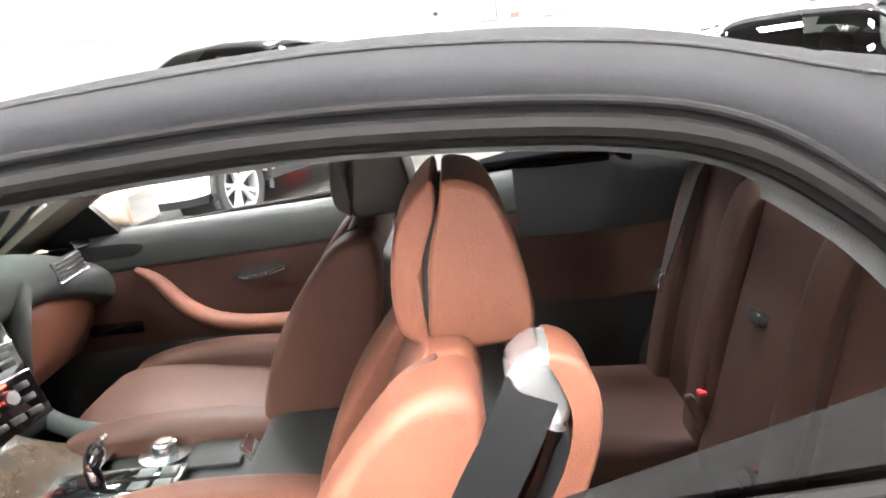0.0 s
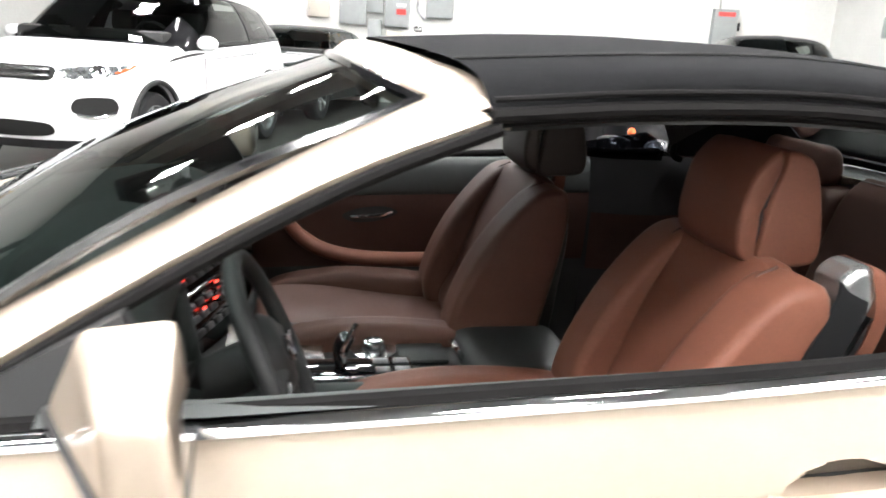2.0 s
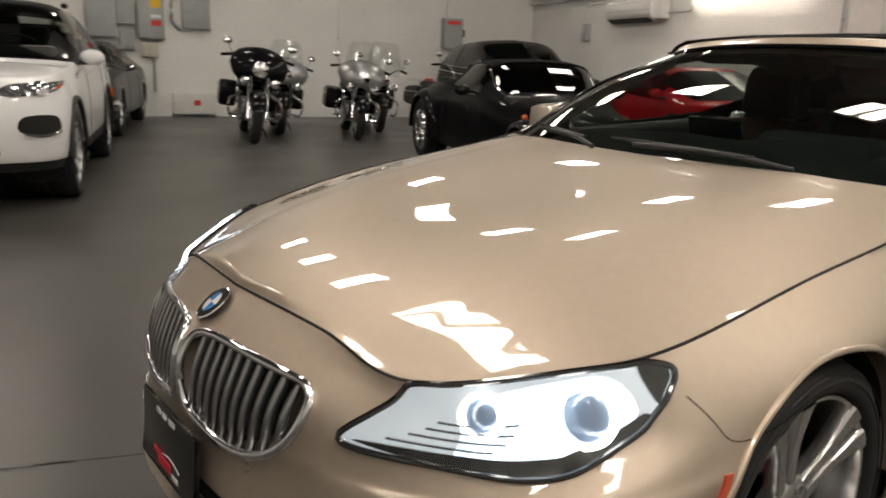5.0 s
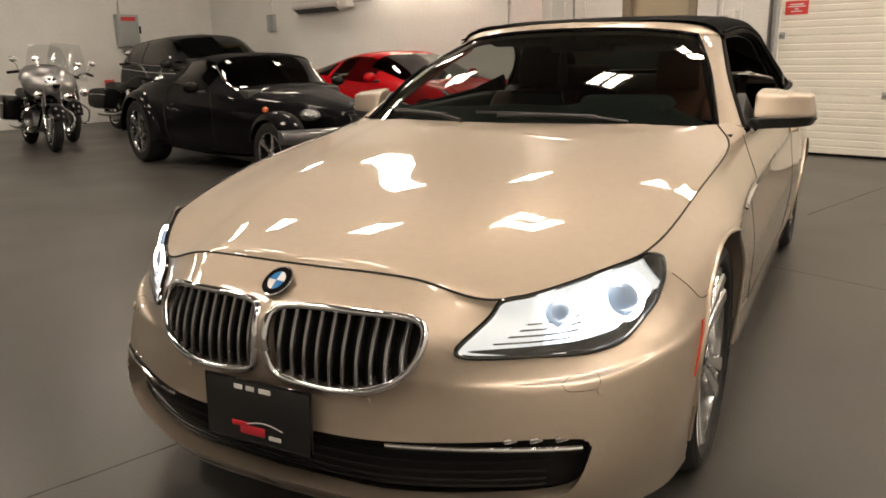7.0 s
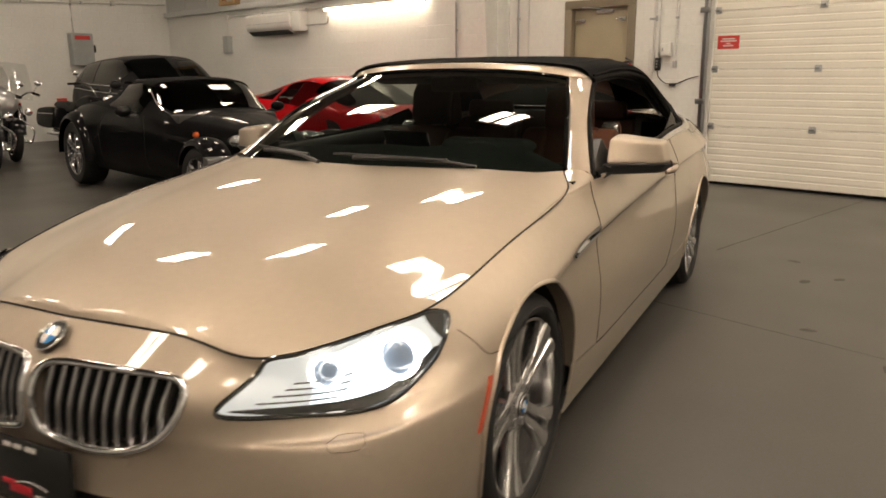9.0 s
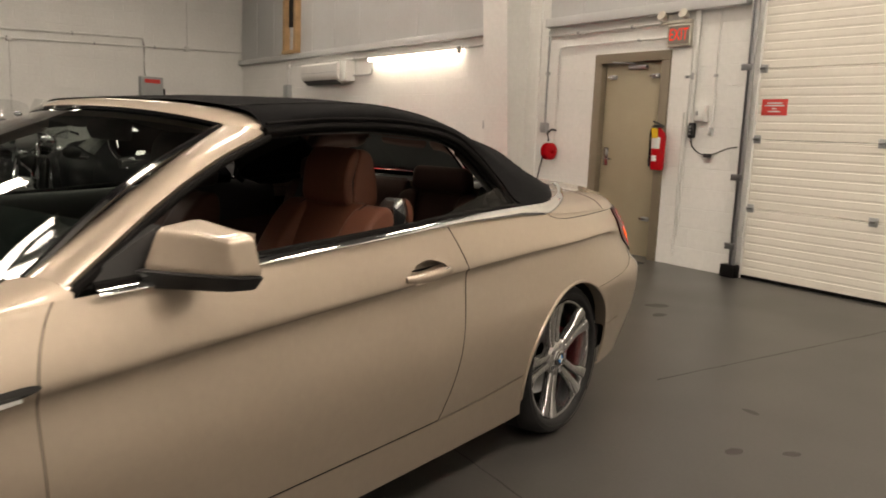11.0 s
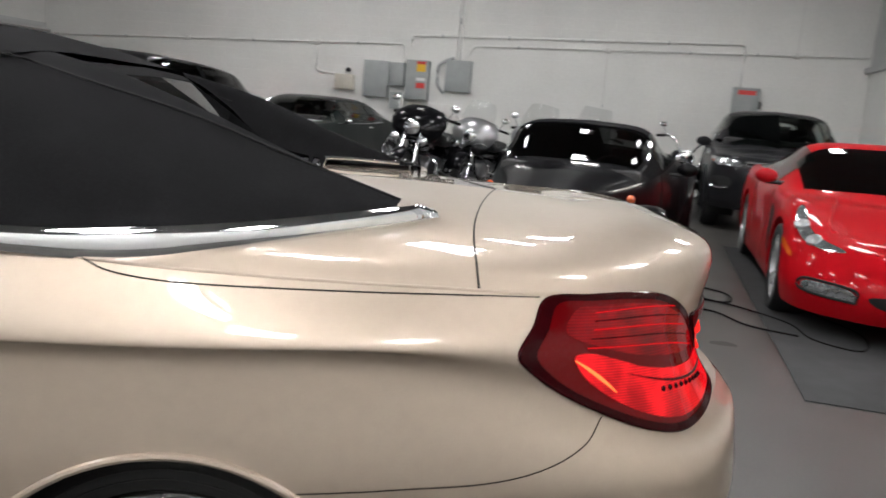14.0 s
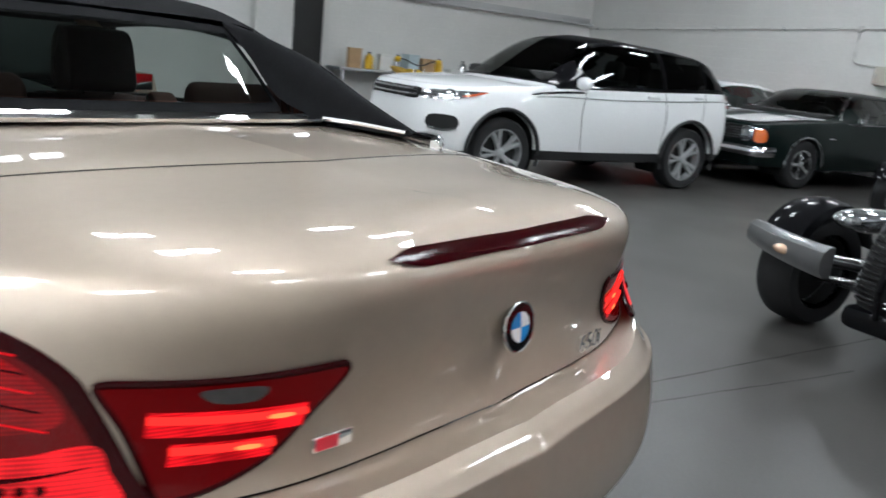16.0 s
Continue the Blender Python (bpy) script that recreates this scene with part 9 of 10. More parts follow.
# heater
ht = thing("wall_heater", "white wall-mounted air conditioning unit", "air conditioner")
bm = bmesh.new()
prof = [(0, 2.02), (.10, 2.02), (.20, 2.08), (.235, 2.16), (.235, 2.34), (.20, 2.38), (0, 2.38)]
loft(bm, [[WB @ Vector((s, y, z)) for y, z in prof] for s in (7.85, 9.30)])
part("case", bm, M_WHITEPL, ht)
plate("side_cover", M_WHITEPL, WB, 7.62, 7.848, 2.05, 2.38, .19, ht, .012)
bm = bmesh.new()
loft(bm, [[WB @ Vector((s, y, z)) for y, z in ((.09, 2.012), (.19, 2.068), (.205, 2.075), (.10, 2.0))] for s in (7.95, 9.25)])
part("air_flap", bm, M_BLACK, ht)
plate("intake_line", M_GALV, WB, 7.88, 9.27, 2.20, 2.206, .003, ht, 0, .235)
# studs of unfinished framing above the ledge
fr_ = thing("timber_framing", "raw timber framing in a wall opening above the ledge", "timber frame")
for s in (9.85, 10.35):
    plate("stud", M_PLY, WB, s - .05, s + .05, 2.64, 3.9, .12, fr_, .003, .005)
plate("stud", M_PLY, WB, 9.80, 10.40, 2.634, 2.70, .14, fr_, .003, .005)
plate("dark_opening", M_DARK, WB, 9.90, 10.30, 3.15, 3.9, .02, fr_, 0, .016)

# long wall: electrical panels and conduits
ep = wall_box("electrical_panel", "grey enamelled electrical panel", "electrical panel", WA, 8.92, 9.42, 1.43, 2.14, .16, M_PANELG)
wall_box("electrical_panel", "grey enamelled electrical panel", "electrical panel", WA, 8.60, 8.915, 1.67, 2.13, .14, M_PANELG)
e3 = wall_box("electrical_panel", "grey electrical panel with yellow and red warning labels", "electrical panel", WA, 8.10, 8.56, 1.43, 2.20, .20, M_PANELG)
for nm, z0, z1, mtl in (("yellow_label", 1.98, 2.12, M_YELLOW), ("red_label", 2.12, 2.17, M_SIGNRED), ("red_label", 1.66, 1.76, M_SIGNRED), ("white_label", 1.80, 1.86, M_LETTER)):
    plate(nm, mtl, WA, 8.16, 8.34, z0, z1, .003, e3, 0, .212)
wall_box("breaker_box", "small grey breaker box", "breaker box", WA, 8.62, 8.88, 1.22, 1.55, .12, M_PANELG)
wall_box("breaker_box", "small beige breaker box", "breaker box", WA, 8.22, 8.52, 1.10, 1.36, .12, M_BEIGEBOX)
wall_box("electric_meter", "grey electric meter box with bent conduits", "electric meter", WA, 7.27, 7.78, 1.64, 2.25, .15, M_PANELG)
lp = wall_box("low_panel", "low white panel with a red mark", "panel", WA, 7.2, 8.0, .05, .46, .12, M_CONDUIT)
plate("red_mark", M_SIGNRED, WA, 7.5, 7.62, .22, .32, .003, lp, 0, .13)
bx = wall_box("beige_control_box", "beige control box with a spotlight on top", "control box", WA, 9.63, 10.02, 1.53, 1.83, .14, M_BEIGEBOX)
bm = bmesh.new()
ball(bm, .06, on(WA, 9.75, 1.92, .09), 12, (1, 1, .8))
part("spot_lamp", bm, M_BLACK, bx)
ds = wall_box("disconnect_switch", "grey disconnect switch with red label", "switch box", WA, 1.88, 2.34, 1.49, 2.13, .16, M_PANELG)
plate("red_label", M_SIGNRED, WA, 1.95, 2.27, 2.0, 2.08, .003, ds, 0, .17)
plate("switch_lever", M_BLACK, WA, 1.83, 1.87, 1.75, 1.90, .10, ds, .008, .05)


def zc(r):
    return 2.815 - .037 * r


pipe("conduit_pipe", "painted conduit across the wall", WA, [(8.66, 2.13), (8.66, zc(8.6)), (17.7, zc(17.7))], .020, None, [(r, zc(r)) for r in (9.6, 11.8, 14.6, 16.2)], [(10.44, zc(10.44)), (13.24, zc(13.24))])
pipe("conduit_pipe", "painted conduit with elbows above the panels", WA, [(8.5, zc(8.5) - .02), (8.5, zc(8.5) + .17), (2.22, zc(2.2) + .17), (2.22, 2.13)], .024, None, [(r, zc(r) + .17) for r in (7.9, 6.6, 5.2, 3.6)])
pipe("conduit_pipe", "painted conduit across the wall", WA, [(7.45, 2.25), (7.26, zc(7.26)), (.06, zc(.06))], .020, None, [(r, zc(r)) for r in (6.4, 3.2, 2.0)], [(4.7, zc(4.7)), (1.3, zc(1.3))])
pipe("conduit_pipe", "thick painted riser to the roof", WA, [(7.55, 2.25), (7.55, 4.85)], .045, None, [(7.55, 3.0)])
pipe("conduit_pipe", "painted conduit dropping to the beige box", WA, [(10.44, zc(10.4)), (10.44, 1.86), (10.05, 1.83)], .018)
pipe("conduit_pipe", "thin painted drop from the junction", WA, [(4.7, zc(4.7)), (4.7, .9)], .008, None, [(4.7, 1.6)])
pipe("conduit_pipe", "thin painted drop from the junction", WA, [(1.3, zc(1.3)), (1.3, 4.8)], .008)
pipe("conduit_pipe", "bent grey conduit beside the meter", WA, [(7.80, 1.60), (7.95, 1.75), (7.95, 2.15), (7.65, 2.30)], .028, M_GALV)
pipe("conduit_pipe", "grey conduit below the panels", WA, [(8.3, 1.10), (8.3, .46)], .022, M_GALV)
wall_box("outlet_box", "red outlet box low on the wall", "outlet", WA, 2.52, 2.70, .62, .84, .08, M_SIGNRED, False)
bn_ = thing("white_bin", "white plastic bin standing by the wall", "bin", at=WA @ Matrix.Translation((2.55, .28, 0)))
bm = lathe(bmesh.new(), [(0, .0), (.15, .0), (.16, .02), (.19, .42), (.20, .44), (.19, .44), (.17, .40), (0, .05)], None, 28)
part("bin_body", bm, M_WHITEPL, bn_)
cb = thing("cardboard_carton", "small open cardboard carton on the white bin", "carton", at=WA @ Matrix.Translation((2.55, .28, .44)))
bm = bmesh.new()
box(bm, .30, .24, .17, Matrix.Translation((0, 0, .085)), .003)
part("carton_body", bm, M_CARD, cb)

# far wall: columns, pipe, shelf with clutter
fc = tagged(new("dark_column"), "dark painted column on the far wall", "column", kind="structure")
plate("column_face", M_TRIMBLK, WC, 6.7, 7.25, 0, HIGH - .01, .30, fc, .01)
wc_ = tagged(new("white_column"), "white painted column on the far wall", "column", kind="structure")
plate("column_face", M_WALL, WC, 7.27, 7.95, 0, HIGH - .01, .32, wc_, .01)
bmn = tagged(new("far_beam"), "painted steel beam along the far wall", "beam", kind="structure")
plate("beam_flange", M_SHEET, WC, .05, 6.6, 2.26, 2.30, .16, bmn, .004)
plate("beam_web", M_SHEET, WC, .05, 6.6, 2.302, 2.42, .05, bmn, .004)
sh = thing("storage_bench", "long steel storage bench along the far wall", "workbench", at=WC @ Matrix.Translation((4.3, .38, 0)))
bm = bmesh.new()
box(bm, 4.4, .62, .05, Matrix.Translation((0, 0, .86)), .006)
part("bench_top", bm, M_GALV, sh)
bm = bmesh.new()
box(bm, 4.2, .52, .03, Matrix.Translation((0, 0, .25)), .004)
part("bench_shelf", bm, M_GALV, sh)
for x in (-2.1, -.7, .7, 2.1):
    for y in (-.26, .26):
        bm = bmesh.new()
        box(bm, .05, .05, .84, Matrix.Translation((x, y, .42)), .004)
        part("bench_leg", bm, M_GALV, sh)
random.seed(5)
M_TOTE = mat("pale_blue_tote", (.45, .55, .58), rough=.4, vary=.05, scale=5)
for i in range(13):
    x = 2.35 + i * .31 + random.uniform(-.03, .03)
    w, d_, h = random.uniform(.16, .27), random.uniform(.18, .34), random.uniform(.12, .36)
    kind = i % 5
    if kind in (0, 2, 3):
        o = thing("storage_carton", "white storage box on the bench" if kind == 0 else "cardboard box on the bench" if kind == 2 else "pale plastic tote on the bench", "box", "boxes on the bench", at=WC @ Matrix.Translation((x, .38, .885)) @ Matrix.Rotation(random.uniform(-.2, .2), 4, "Z"))
        mtl = (M_WHITEPL, None, M_CARD, M_TOTE)[kind]
        bm = bmesh.new()
        box(bm, w, d_, h, Matrix.Translation((0, 0, h / 2)), .004)
        part("box_body", bm, mtl, o)
        bm = bmesh.new()
        box(bm, w + .012, d_ + .012, .03, Matrix.Translation((0, 0, h - .006)), .004)
        part("box_lid", bm, mtl, o)
    else:
        o = thing("fluid_jug", "yellow plastic jug on the bench" if kind == 1 else "silver metal canister on the bench", "jug", "jugs on the bench", at=WC @ Matrix.Translation((x, .36, .885)))
        bm = lathe(bmesh.new(), [(0, 0), (.075, 0), (.08, .02), (.08, .20), (.05, .25), (.025, .265), (.025, .29), (0, .29)], None, 20)
        part("jug_body", bm, M_YELLOW if kind == 1 else M_SATIN, o)
        bm = lathe(bmesh.new(), [(.028, .285), (.028, .315), (0, .316)], None, 16)
        part("jug_cap", bm, M_BLACK, o)

# floor: rubber mat, cables, adapter, saw-cut joints and patches
mt = thing("rubber_mat", "dark grey rubber mat on the concrete floor", "mat")
bm = bmesh.new()
c0, c1 = Vector((1.43, -3.80, .003)), Vector((.57, -6.10, .003))
ux = UB
box(bm, 5.2, 2.45, .008, Matrix.Translation(c0.lerp(c1, .5) + ux * 2.6 + Vector((0, 0, .001))) @ Matrix.Rotation(-ANG_B, 4, "Z"), .002)
part("mat_sheet", bm, M_MAT, mt)
cabs = [[(3.95, -3.85), (3.55, -3.95), (3.42, -4.25), (3.75, -4.35), (3.95, -4.10), (3.60, -4.0), (3.3, -4.25), (2.9, -4.45), (2.5, -4.42), (2.3, -4.62), (2.7, -4.85), (3.3, -4.8), (3.9, -4.95)],
        [(2.75, -3.30), (3.0, -3.42), (3.2, -3.7), (3.1, -4.0), (2.75, -4.1), (2.55, -4.35)],
        [(1.0, -5.55), (1.7, -5.5), (2.4, -5.75), (2.8, -5.9), (2.55, -6.35)]]
for pts in cabs:
    t = thing("floor_cable", "black cable lying in loops on the floor", "cable", "cables on the floor")
    bm = bmesh.new()
    tube(bm, [(x, y, .013 if i in (4, 5, 6) else .010) for i, (x, y) in enumerate(pts)], .0065, 8, n=90)
    part("cable_run", bm, M_RUBBER, t)
ad = thing("cable_adapter", "small black power adapter on the floor", "adapter", at=pose(2.71, -3.31, 0, 0, 0, 30))
bm = bmesh.new()
box(bm, .11, .06, .035, Matrix.Translation((0, 0, .018)), .006)
part("adapter_case", bm, M_BLACK, ad)
M_JOINT = mat("joint_filler", (.045, .043, .04), rough=.8, vary=.3, scale=20)
M_STAIN = mat("dark_floor_stain", (.042, .039, .035), rough=.52, vary=.3, grain=.1, scale=14)


def joint(p, q, w=.006, wob=.006, seed=1):
    rnd = random.Random(seed)
    a, b = Vector((*p, 0)), Vector((*q, 0))
    n = max(8, int((b - a).length / .06))
    d = (b - a).normalized()
    o = Vector((-d.y, d.x, 0))
    bm = bmesh.new()
    rows = []
    drift = 0
    for i in range(n + 1):
        drift = drift * .9 + rnd.uniform(-wob, wob)
        k = w * rnd.uniform(.6, 1.3)
        c = a.lerp(b, i / n) + o * drift
        rows.append([bm.verts.new(c + o * k + Vector((0, 0, .0012))), bm.verts.new(c - o * k + Vector((0, 0, .0012)))])
    for i in range(n):
        bm.faces.new((rows[i][0], rows[i + 1][0], rows[i + 1][1], rows[i][1]))
    tagged(part("floor_joint", bm, M_JOINT), "thin dark joint in the concrete floor", "floor joint", kind="structure")


dj = Vector((.15, .40)).normalized()
joint((.81 + dj.x * .1, 2.42 + dj.y * .1), (.81 - dj.x * 3.6, 2.42 - dj.y * 3.6), .005, .002, 3)
joint((.81 + dj.x * 4.2, 2.42 + dj.y * 4.2), (.81, 2.42), .005, .002, 4)
joint((-.95, -2.46), (-2.55, -6.92), .004, .002, 5)
joint((-1.06, -.82), (-4.4, .60), .0035, .003, 6)
joint((1.5, -1.78), (4.3, -2.71), .004, .002, 8)
joint((-1.06, -.82), (3.0, -2.55), .0035, .003, 9)


def stain(x, y, r, seed, stretch=1.6):
    rnd = random.Random(seed)
    bm = bmesh.new()
    a0 = rnd.uniform(0, 3)
    pts = []
    wob = [(rnd.uniform(.03, .22), rnd.uniform(0, 6.3)) for _ in range(6)]
    for i in range(48):
        a = 2 * math.pi * i / 48
        k = r * (.85 + sum(h * math.sin((j + 1) * a + f) / (j + 1) for j, (h, f) in enumerate(wob)))
        u, v = k * math.cos(a) * stretch, k * math.sin(a)
        pts.append(bm.verts.new((x + u * math.cos(a0) - v * math.sin(a0), y + u * math.sin(a0) + v * math.cos(a0), .0016)))
    bm.faces.new(pts)
    tagged(part("floor_stain", bm, M_STAIN), "dark oil stain on the concrete floor", "stain", kind="structure")


for i, (x, y, r) in enumerate(((-.37, -3.96, .05), (-.25, -4.26, .07), (.05, -4.15, .06), (.45, -4.25, .09), (-1.55, -1.75, .035), (-1.75, -1.9, .03), (-1.48, -2.3, .03), (1.9, -3.1, .05), (-1.95, -.3, .05), (-1.6, -.75, .03), (2.3, -3.75, .06), (.9, -4.5, .10))):
    stain(x, y, r, 40 + i)


# ---- motorcycles along the long wall ----
M_SMOKE = pane_mat("clear_screen", (.82, .83, .83))


def motorcycle(name, label, at, body, fairing, screen=True, bags=True, barhigh=0.0):
    """A heavy touring motorcycle; forward is +y."""
    b = thing(name, label, "motorcycle", "motorcycles by the long wall", at=at @ Matrix.Rotation(math.radians(-7), 4, "Y"))
    AX = Matrix.Rotation(math.pi / 2, 4, "Y")

    def wheel(y, r, w):
        m = Matrix.Translation((0, y, r)) @ AX
        o = part("wheel", lathe(bmesh.new(), [(r * .62, -w * .42), (r * .66, -w * .45), (r * .69, -w * .40), (r * .64, -w * .2), (r * .64, w * .2), (r * .69, w * .40), (r * .66, w * .45), (r * .62, w * .42)], m, 40), M_CHROME, b)
        part("tyre", lathe(bmesh.new(), [(r * .67, -w * .42), (r * .80, -w * .5), (r * .93, -w * .40), (r, -w * .12), (r, w * .12), (r * .93, w * .40), (r * .80, w * .5), (r * .67, w * .42)], m, 44), M_TYRE, o)
        for k in range(9):
            a = 2 * math.pi * k / 9
            bm = bmesh.new()
            tube(bm, [m @ Vector((r * .10 * math.cos(a), r * .10 * math.sin(a), .02)), m @ Vector((r * .64 * math.cos(a + .15), r * .64 * math.sin(a + .15), .01))], .013, 8)
            part("spoke", bm, M_CHROME, o)
        part("hub", lathe(bmesh.new(), [(0, -.07), (.05, -.07), (.055, 0), (.05, .07), (0, .07)], m, 20), M_CHROME, o)
        for sx in (-1, 1):
            part("brake_disc", lathe(bmesh.new(), [(r * .22, sx * .075), (r * .46, sx * .075), (r * .46, sx * .082), (r * .22, sx * .082)], m, 32), M_IRON, o)

    wheel(.82, .315, .13)
    wheel(-.80, .315, .16)
    for sx in (-1, 1):
        bm = bmesh.new()
        tube(bm, [(sx * .105, .83, .30), (sx * .105, .70, .62), (sx * .105, .60, .86)], [.032, .030, .026], 12)
        part("fork_leg", bm, M_CHROME, b)
        bm = bmesh.new()
        tube(bm, [(sx * .17, -.15, .36), (sx * .18, -.5, .28), (sx * .19, -.8, .27), (sx * .19, -1.15, .28)], [.035, .045, .05, .05], 12)
        part("exhaust_pipe", bm, M_CHROME, b)
        bm = bmesh.new()
        tube(bm, [(sx * .06, .42, .90), (sx * .18, .40, 1.02 + barhigh), (sx * .30, .34, 1.08 + barhigh), (sx * .42, .22, 1.05 + barhigh)], .014, 8, n=14)
        hb = part("handlebar", bm, M_CHROME, b)
        bm = bmesh.new()
        tube(bm, [(sx * .34, .31, 1.07 + barhigh), (sx * .46, .18, 1.045 + barhigh)], .020, 10)
        part("grip", bm, M_RUBBER, hb)
        bm = bmesh.new()
        tube(bm, [(sx * .34, .33, 1.08 + barhigh), (sx * .40, .34, 1.20 + barhigh)], .006, 6)
        part("mirror_stem", bm, M_CHROME, hb)
        bm = bmesh.new()
        ball(bm, .055, Matrix.Translation((sx * .41, .33, 1.23 + barhigh)), 14, (1.1, .35, .75))
        part("mirror", bm, M_CHROME, hb)
        bm = bmesh.new()
        tube(bm, [(sx * .14, .47, .33), (sx * .30, .46, .30), (sx * .33, .46, .50), (sx * .17, .46, .62)], .016, 8, n=14)
        part("crash_bar", bm, M_CHROME, b)
        bm = bmesh.new()
        box(bm, .10, .22, .02, Matrix.Translation((sx * .26, .15, .30)), .006)
        part("footboard", bm, M_BLACK, b)
        bm = bmesh.new()
        lathe(bm, [(0, -.05), (.045, -.05), (.055, .03), (.058, .04), (.05, .045), (0, .05)], Matrix.Translation((sx * .19, .72, .77)) @ Matrix.Rotation(-math.pi / 2, 4, "X"), 20)
        part("spot_lamp", bm, M_CHROME, b)
        if bags:
            bm = bmesh.new()
            cushion(bm, [(-.45, .42), (-.44, .66), (-.55, .72), (-1.02, .70), (-1.15, .62), (-1.14, .42), (-.95, .36), (-.55, .36)], sx * .30 - .12, sx * .30 + .12, .05)
            sb = part("saddlebag", bm, body, b)
            bm = bmesh.new()
            tube(bm, [(sx * .30 + sx * .122, -.47, .60), (sx * .30 + sx * .122, -1.10, .60)], .006, 6)
            part("bag_trim", bm, M_CHROME, sb)
    # front fender
    bm = bmesh.new()
    sheet(bm, lambda s, t: Vector((.085 * (2 * t - 1), .82 + (.335 + .02 * (1 - (2 * t - 1) ** 2)) * math.cos(math.radians(20 + 150 * s)), .315 + (.335 + .02 * (1 - (2 * t - 1) ** 2)) * math.sin(math.radians(20 + 150 * s)))), 20, 8)
    part("front_fender", bm, body, b)
    bm = bmesh.new()
    sheet(bm, lambda s, t: Vector((.11 * (2 * t - 1), -.80 + (.36 + .03 * (1 - (2 * t - 1) ** 2)) * math.cos(math.radians(20 + 165 * s)), .34 + (.36 + .03 * (1 - (2 * t - 1) ** 2)) * math.sin(math.radians(20 + 165 * s)))), 20, 8)
    part("rear_fender", bm, body, b)
    # engine: crankcase and two finned cylinders
    bm = bmesh.new()
    cushion(bm, [(.22, .26), (.28, .40), (.20, .52), (-.15, .54), (-.36, .46), (-.36, .30), (-.2, .22)], -.17, .17, .04)
    eng = part("engine", bm, M_IRON, b)
    for ang in (-22, 22):
        for k in range(7):
            bm = bmesh.new()
            m = Matrix.Translation((0, .0, .46)) @ Matrix.Rotation(math.radians(-ang), 4, "X") @ Matrix.Translation((0, 0, .06 + .028 * k))
            lathe(bm, [(.03, -.007), (.088, -.007), (.09, 0), (.088, .007), (.03, .007)], m, 20)
            part("cylinder_fin", bm, M_GLOSSBLACK if k < 5 else M_CHROME, eng)
    bm = lathe(bmesh.new(), [(0, -.03), (.085, -.03), (.095, .0), (.08, .03), (0, .04)], Matrix.Translation((.20, -.02, .62)) @ AX, 28)
    part("air_cleaner", bm, M_CHROME, eng)
    bm = bmesh.new()
    cushion(bm, [(.36, .80), (.30, .90), (.10, .95), (-.15, .88), (-.26, .76), (.0, .70), (.28, .72)], -.16, .16, .07)
    part("fuel_tank", bm, body, b)
    bm = bmesh.new()
    cushion(bm, [(-.16, .80), (-.22, .84), (-.38, .74), (-.55, .74), (-.66, .84), (-.95, .82), (-1.0, .74), (-.5, .66), (-.22, .70)], -.17, .17, .05)
    part("seat", bm, M_TRIMBLK, b)
    # frame rails
    for sx in (-1, 1):
        bm = bmesh.new()
        tube(bm, [(sx * .06, .52, .80), (sx * .12, .34, .30), (sx * .14, -.4, .24), (sx * .14, -.62, .50), (sx * .10, -.30, .72)], .020, 8, n=24)
        part("frame_rail", bm, M_GLOSSBLACK, b)
    # fairing
    if fairing:
        bm = bmesh.new()
        g = []
        for i in range(15):
            a = math.radians(-78 + 156 * i / 14)
            row = []
            for k, (rr, z, yy) in enumerate(((.10, .78, .62), (.24, .80, .62), (.34, .90, .60), (.385, 1.02, .53), (.35, 1.13, .46), (.26, 1.20, .40))):
                row.append(Vector((rr * math.sin(a), yy + rr * .55 * math.cos(a) - .12, z - .05 * abs(math.sin(a)) ** 2)))
            g.append(row)
        vs = [[bm.verts.new(p) for p in r] for r in g]
        for i in range(14):
            for k in range(5):
                bm.faces.new((vs[i][k], vs[i + 1][k], vs[i + 1][k + 1], vs[i][k + 1]))
        geo = bmesh.ops.extrude_face_region(bm, geom=list(bm.faces))
        for v in geo["geom"]:
            if isinstance(v, bmesh.types.BMVert):
                v.co += Vector((-v.co.x * .12, -.05, 0))
        fa = part("fairing", bm, fairing, b, "", True, 50)
        bm = bmesh.new()
        lathe(bm, [(0, .0), (.075, .0), (.095, .02), (.10, .03), (.09, .035), (0, .05)], Matrix.Translation((0, .685, .92)) @ Matrix.Rotation(-math.pi / 2, 4, "X"), 28)
        part("headlamp", bm, M_CHROME, fa)
        if screen:
            bm = bmesh.new()
            sheet(bm, lambda s, t: Vector((.27 * (2 * s - 1) * (1 - .25 * t * t), .53 - .12 * t - .10 * (2 * s - 1) ** 2, 1.17 + .30 * t - .03 * (2 * s - 1) ** 2)), 10, 6)
            w = part("windshield", bm, M_SMOKE, fa)
            w.visible_shadow = False
    else:
        bm = lathe(bmesh.new(), [(0, -.10), (.06, -.09), (.095, .0), (.10, .03), (.09, .035), (0, .05)], Matrix.Translation((0, .66, .88)) @ Matrix.Rotation(-math.pi / 2, 4, "X"), 28)
        part("headlamp", bm, M_CHROME, b)
        if screen:
            bm = bmesh.new()
            sheet(bm, lambda s, t: Vector((.30 * (2 * s - 1) * (1 - .3 * t * t), .60 - .14 * t - .08 * (2 * s - 1) ** 2, .95 + .55 * t)), 10, 6)
            w = part("windshield", bm, M_SMOKE, b)
            w.visible_shadow = False
    bm = bmesh.new()
    box(bm, .14, .05, .06, Matrix.Translation((0, -1.19, .56)), .012)
    part("tail_lamp", bm, M_REDDARK, b)
    bm = bmesh.new()
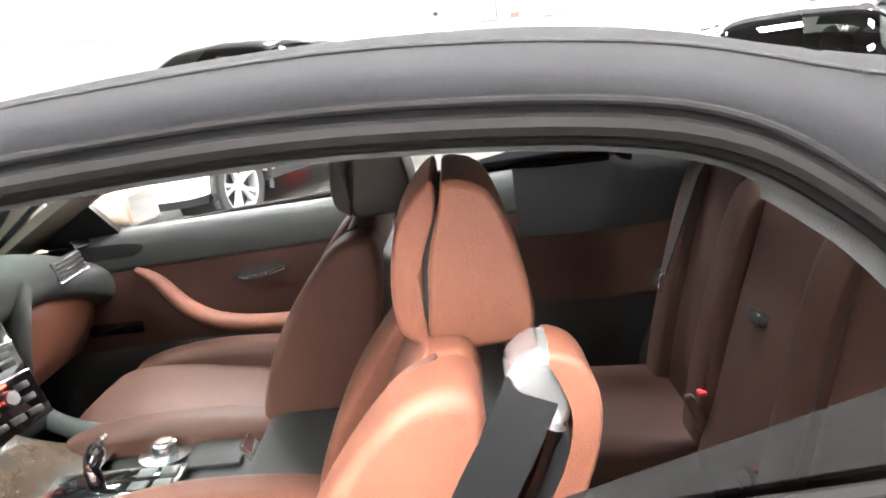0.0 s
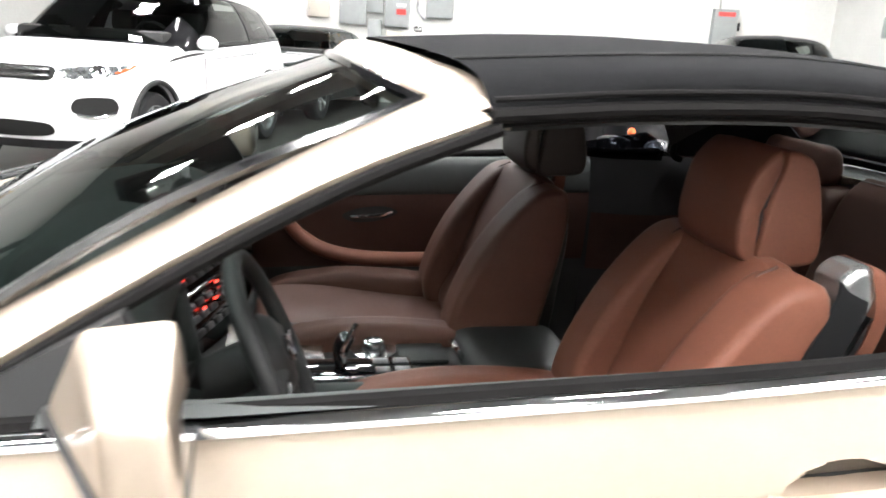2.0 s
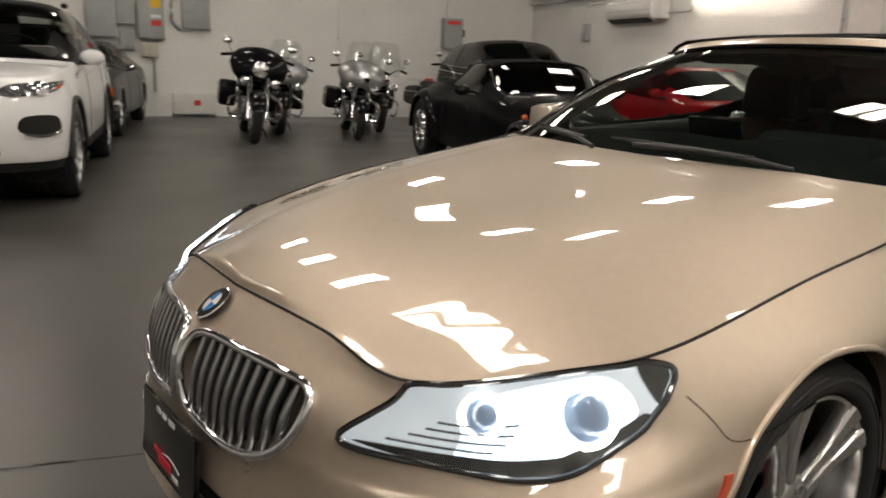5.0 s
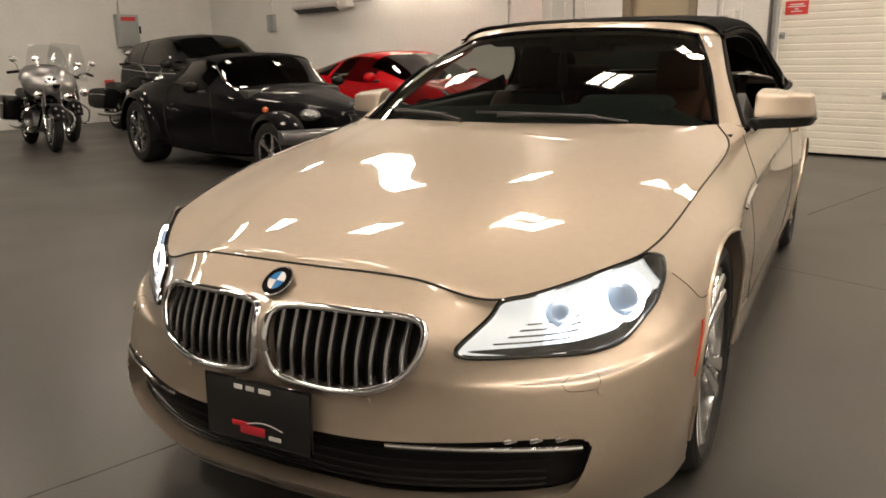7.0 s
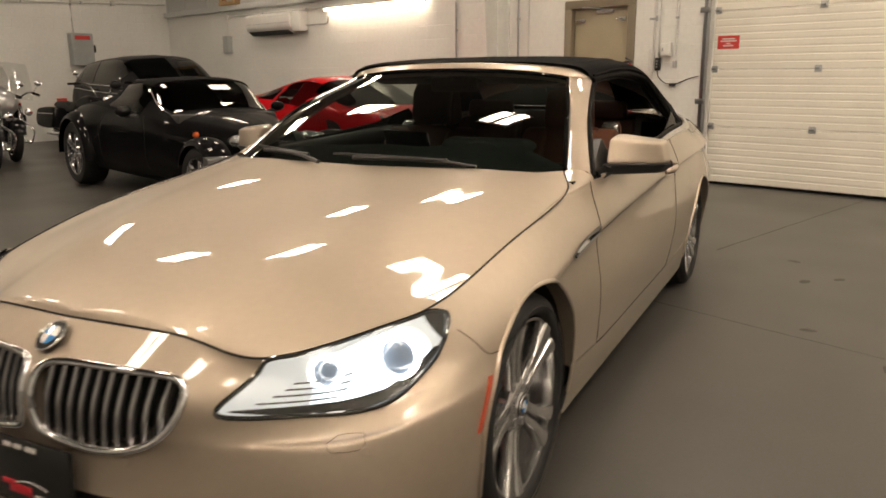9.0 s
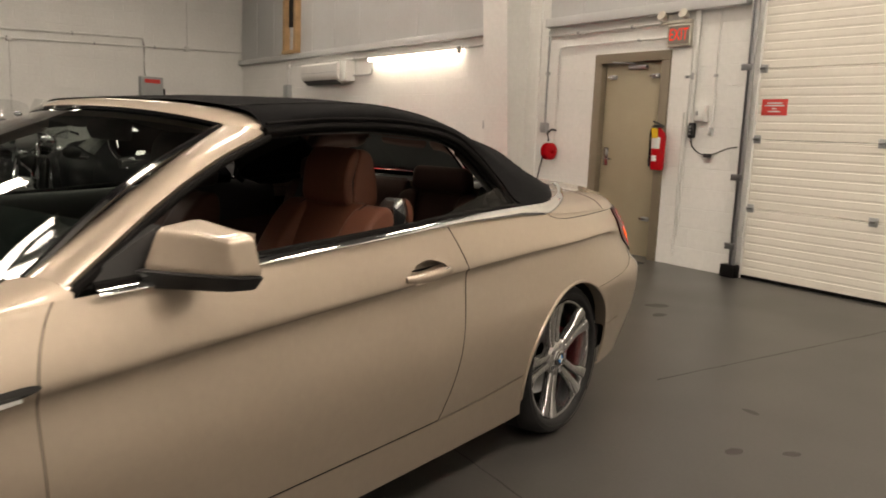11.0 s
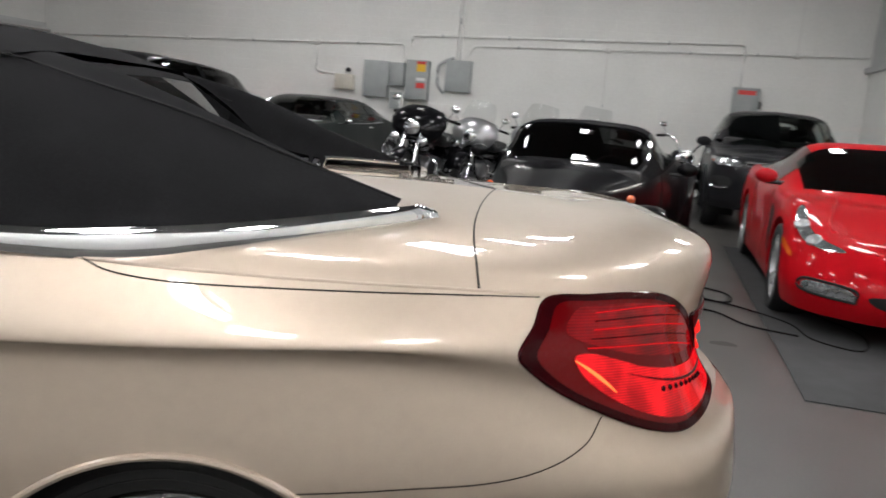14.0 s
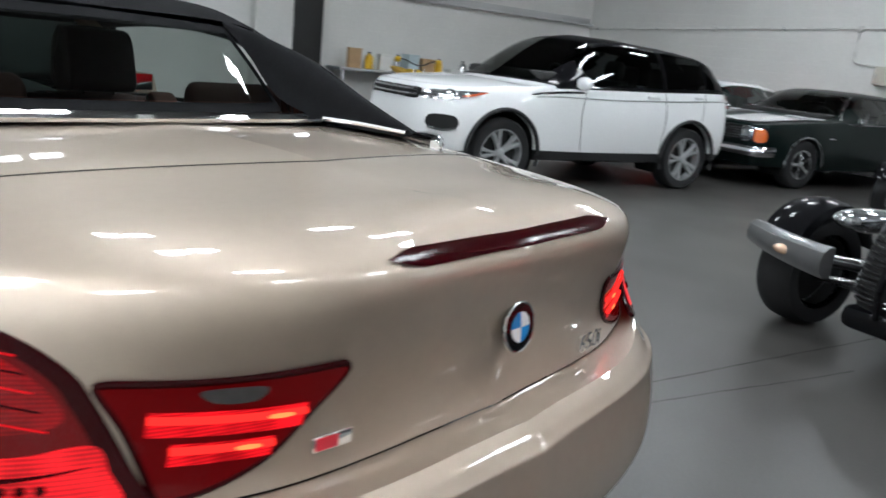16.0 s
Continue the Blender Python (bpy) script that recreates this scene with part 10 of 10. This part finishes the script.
    tube(bm, [(-.10, .05, .28), (-.24, .02, .02)], .012, 8)
    part("side_stand", bm, M_GLOSSBLACK, b)
    return b


M_SILVERW = paint("pearl_silver_paint", (.30, .30, .31), metal=.7, rough=.3)
motorcycle("touring_motorcycle", "black touring motorcycle with a large black fairing", stand(9.45, -1.95, 70.5) @ Matrix.Scale(1.10, 4), M_BLACKP, M_BLACKP, False)
motorcycle("touring_motorcycle", "silver and black touring motorcycle with chrome fork", stand(9.35, -3.65, 66.0), M_BLACKP, M_SILVERW, True)
motorcycle("touring_motorcycle", "black touring motorcycle with silver fairing behind the others", stand(10.4, -2.85, 68.0), M_BLACKP, M_SILVERW, True)
motorcycle("cruiser_motorcycle", "black cruiser motorcycle with a clear windshield", stand(10.3, -4.65, 66.0), M_BLACKP, None, True)
motorcycle("cruiser_motorcycle", "black cruiser motorcycle with bare handlebars", stand(9.9, -5.95, 76.0), M_BLACKP, None, False, True, .06)


def dirt_bike(at, body):
    b = thing("dirt_bike", "slim dirt bike with wide handlebars by the far wall", "motorcycle", "dirt bikes", at=at)
    AX = Matrix.Rotation(math.pi / 2, 4, "Y")
    for y in (.72, -.72):
        m = Matrix.Translation((0, y, .34)) @ AX
        o = part("wheel", lathe(bmesh.new(), [(.25, -.02), (.27, -.025), (.27, .025), (.25, .02), (.25, -.02)], m, 32), M_SATIN, b)
        part("tyre", lathe(bmesh.new(), [(.265, -.03), (.30, -.045), (.335, -.03), (.34, 0), (.335, .03), (.30, .045), (.265, .03)], m, 36), M_TYRE, o)
        for k in range(10):
            a = 2 * math.pi * k / 10
            bm = bmesh.new()
            tube(bm, [m @ Vector((.02 * math.cos(a), .02 * math.sin(a), .02)), m @ Vector((.255 * math.cos(a + .1), .255 * math.sin(a + .1), 0))], .003, 5)
            part("spoke", bm, M_SATIN, o)
    for sx in (-1, 1):
        bm = bmesh.new()
        tube(bm, [(sx * .08, .74, .34), (sx * .08, .50, .98)], .022, 10)
        part("fork_leg", bm, M_SATIN, b)
        bm = bmesh.new()
        tube(bm, [(0, .46, 1.05), (sx * .14, .45, 1.09), (sx * .25, .42, 1.14), (sx * .40, .36, 1.15)], .012, 8, n=10)
        hb = part("handlebar", bm, M_BLACK, b)
        bm = bmesh.new()
        cushion(bm, [(.40, 1.09), (.44, 1.13), (.44, 1.17), (.40, 1.18), (.38, 1.13)], sx * .38 - .05, sx * .38 + .05, .012, 20)
        part("hand_guard", bm, body, hb)
    bm = bmesh.new()
    cushion(bm, [(.42, .80), (.35, .96), (.10, .98), (-.15, .92), (-.85, .98), (-.95, .95), (-.3, .80), (.1, .66)], -.10, .10, .03)
    part("bodywork", bm, body, b)
    bm = bmesh.new()
    cushion(bm, [(1.0, .74), (.85, .80), (.55, .84), (.5, .80), (.85, .76)], -.06, .06, .01)
    part("front_fender", bm, body, b)
    bm = bmesh.new()
    cushion(bm, [(.25, .35), (.22, .62), (-.2, .66), (-.28, .4), (-.1, .30)], -.11, .11, .03)
    part("engine", bm, M_IRON, b)
    return b


dirt_bike(WC @ Matrix.Translation((2.6, 1.30, 0)) @ Matrix.Rotation(math.radians(15), 4, "Z"), M_WHITEPL)
dirt_bike(WC @ Matrix.Translation((5.4, 1.35, 0)) @ Matrix.Rotation(math.radians(-12), 4, "Z"), M_YELLOW)
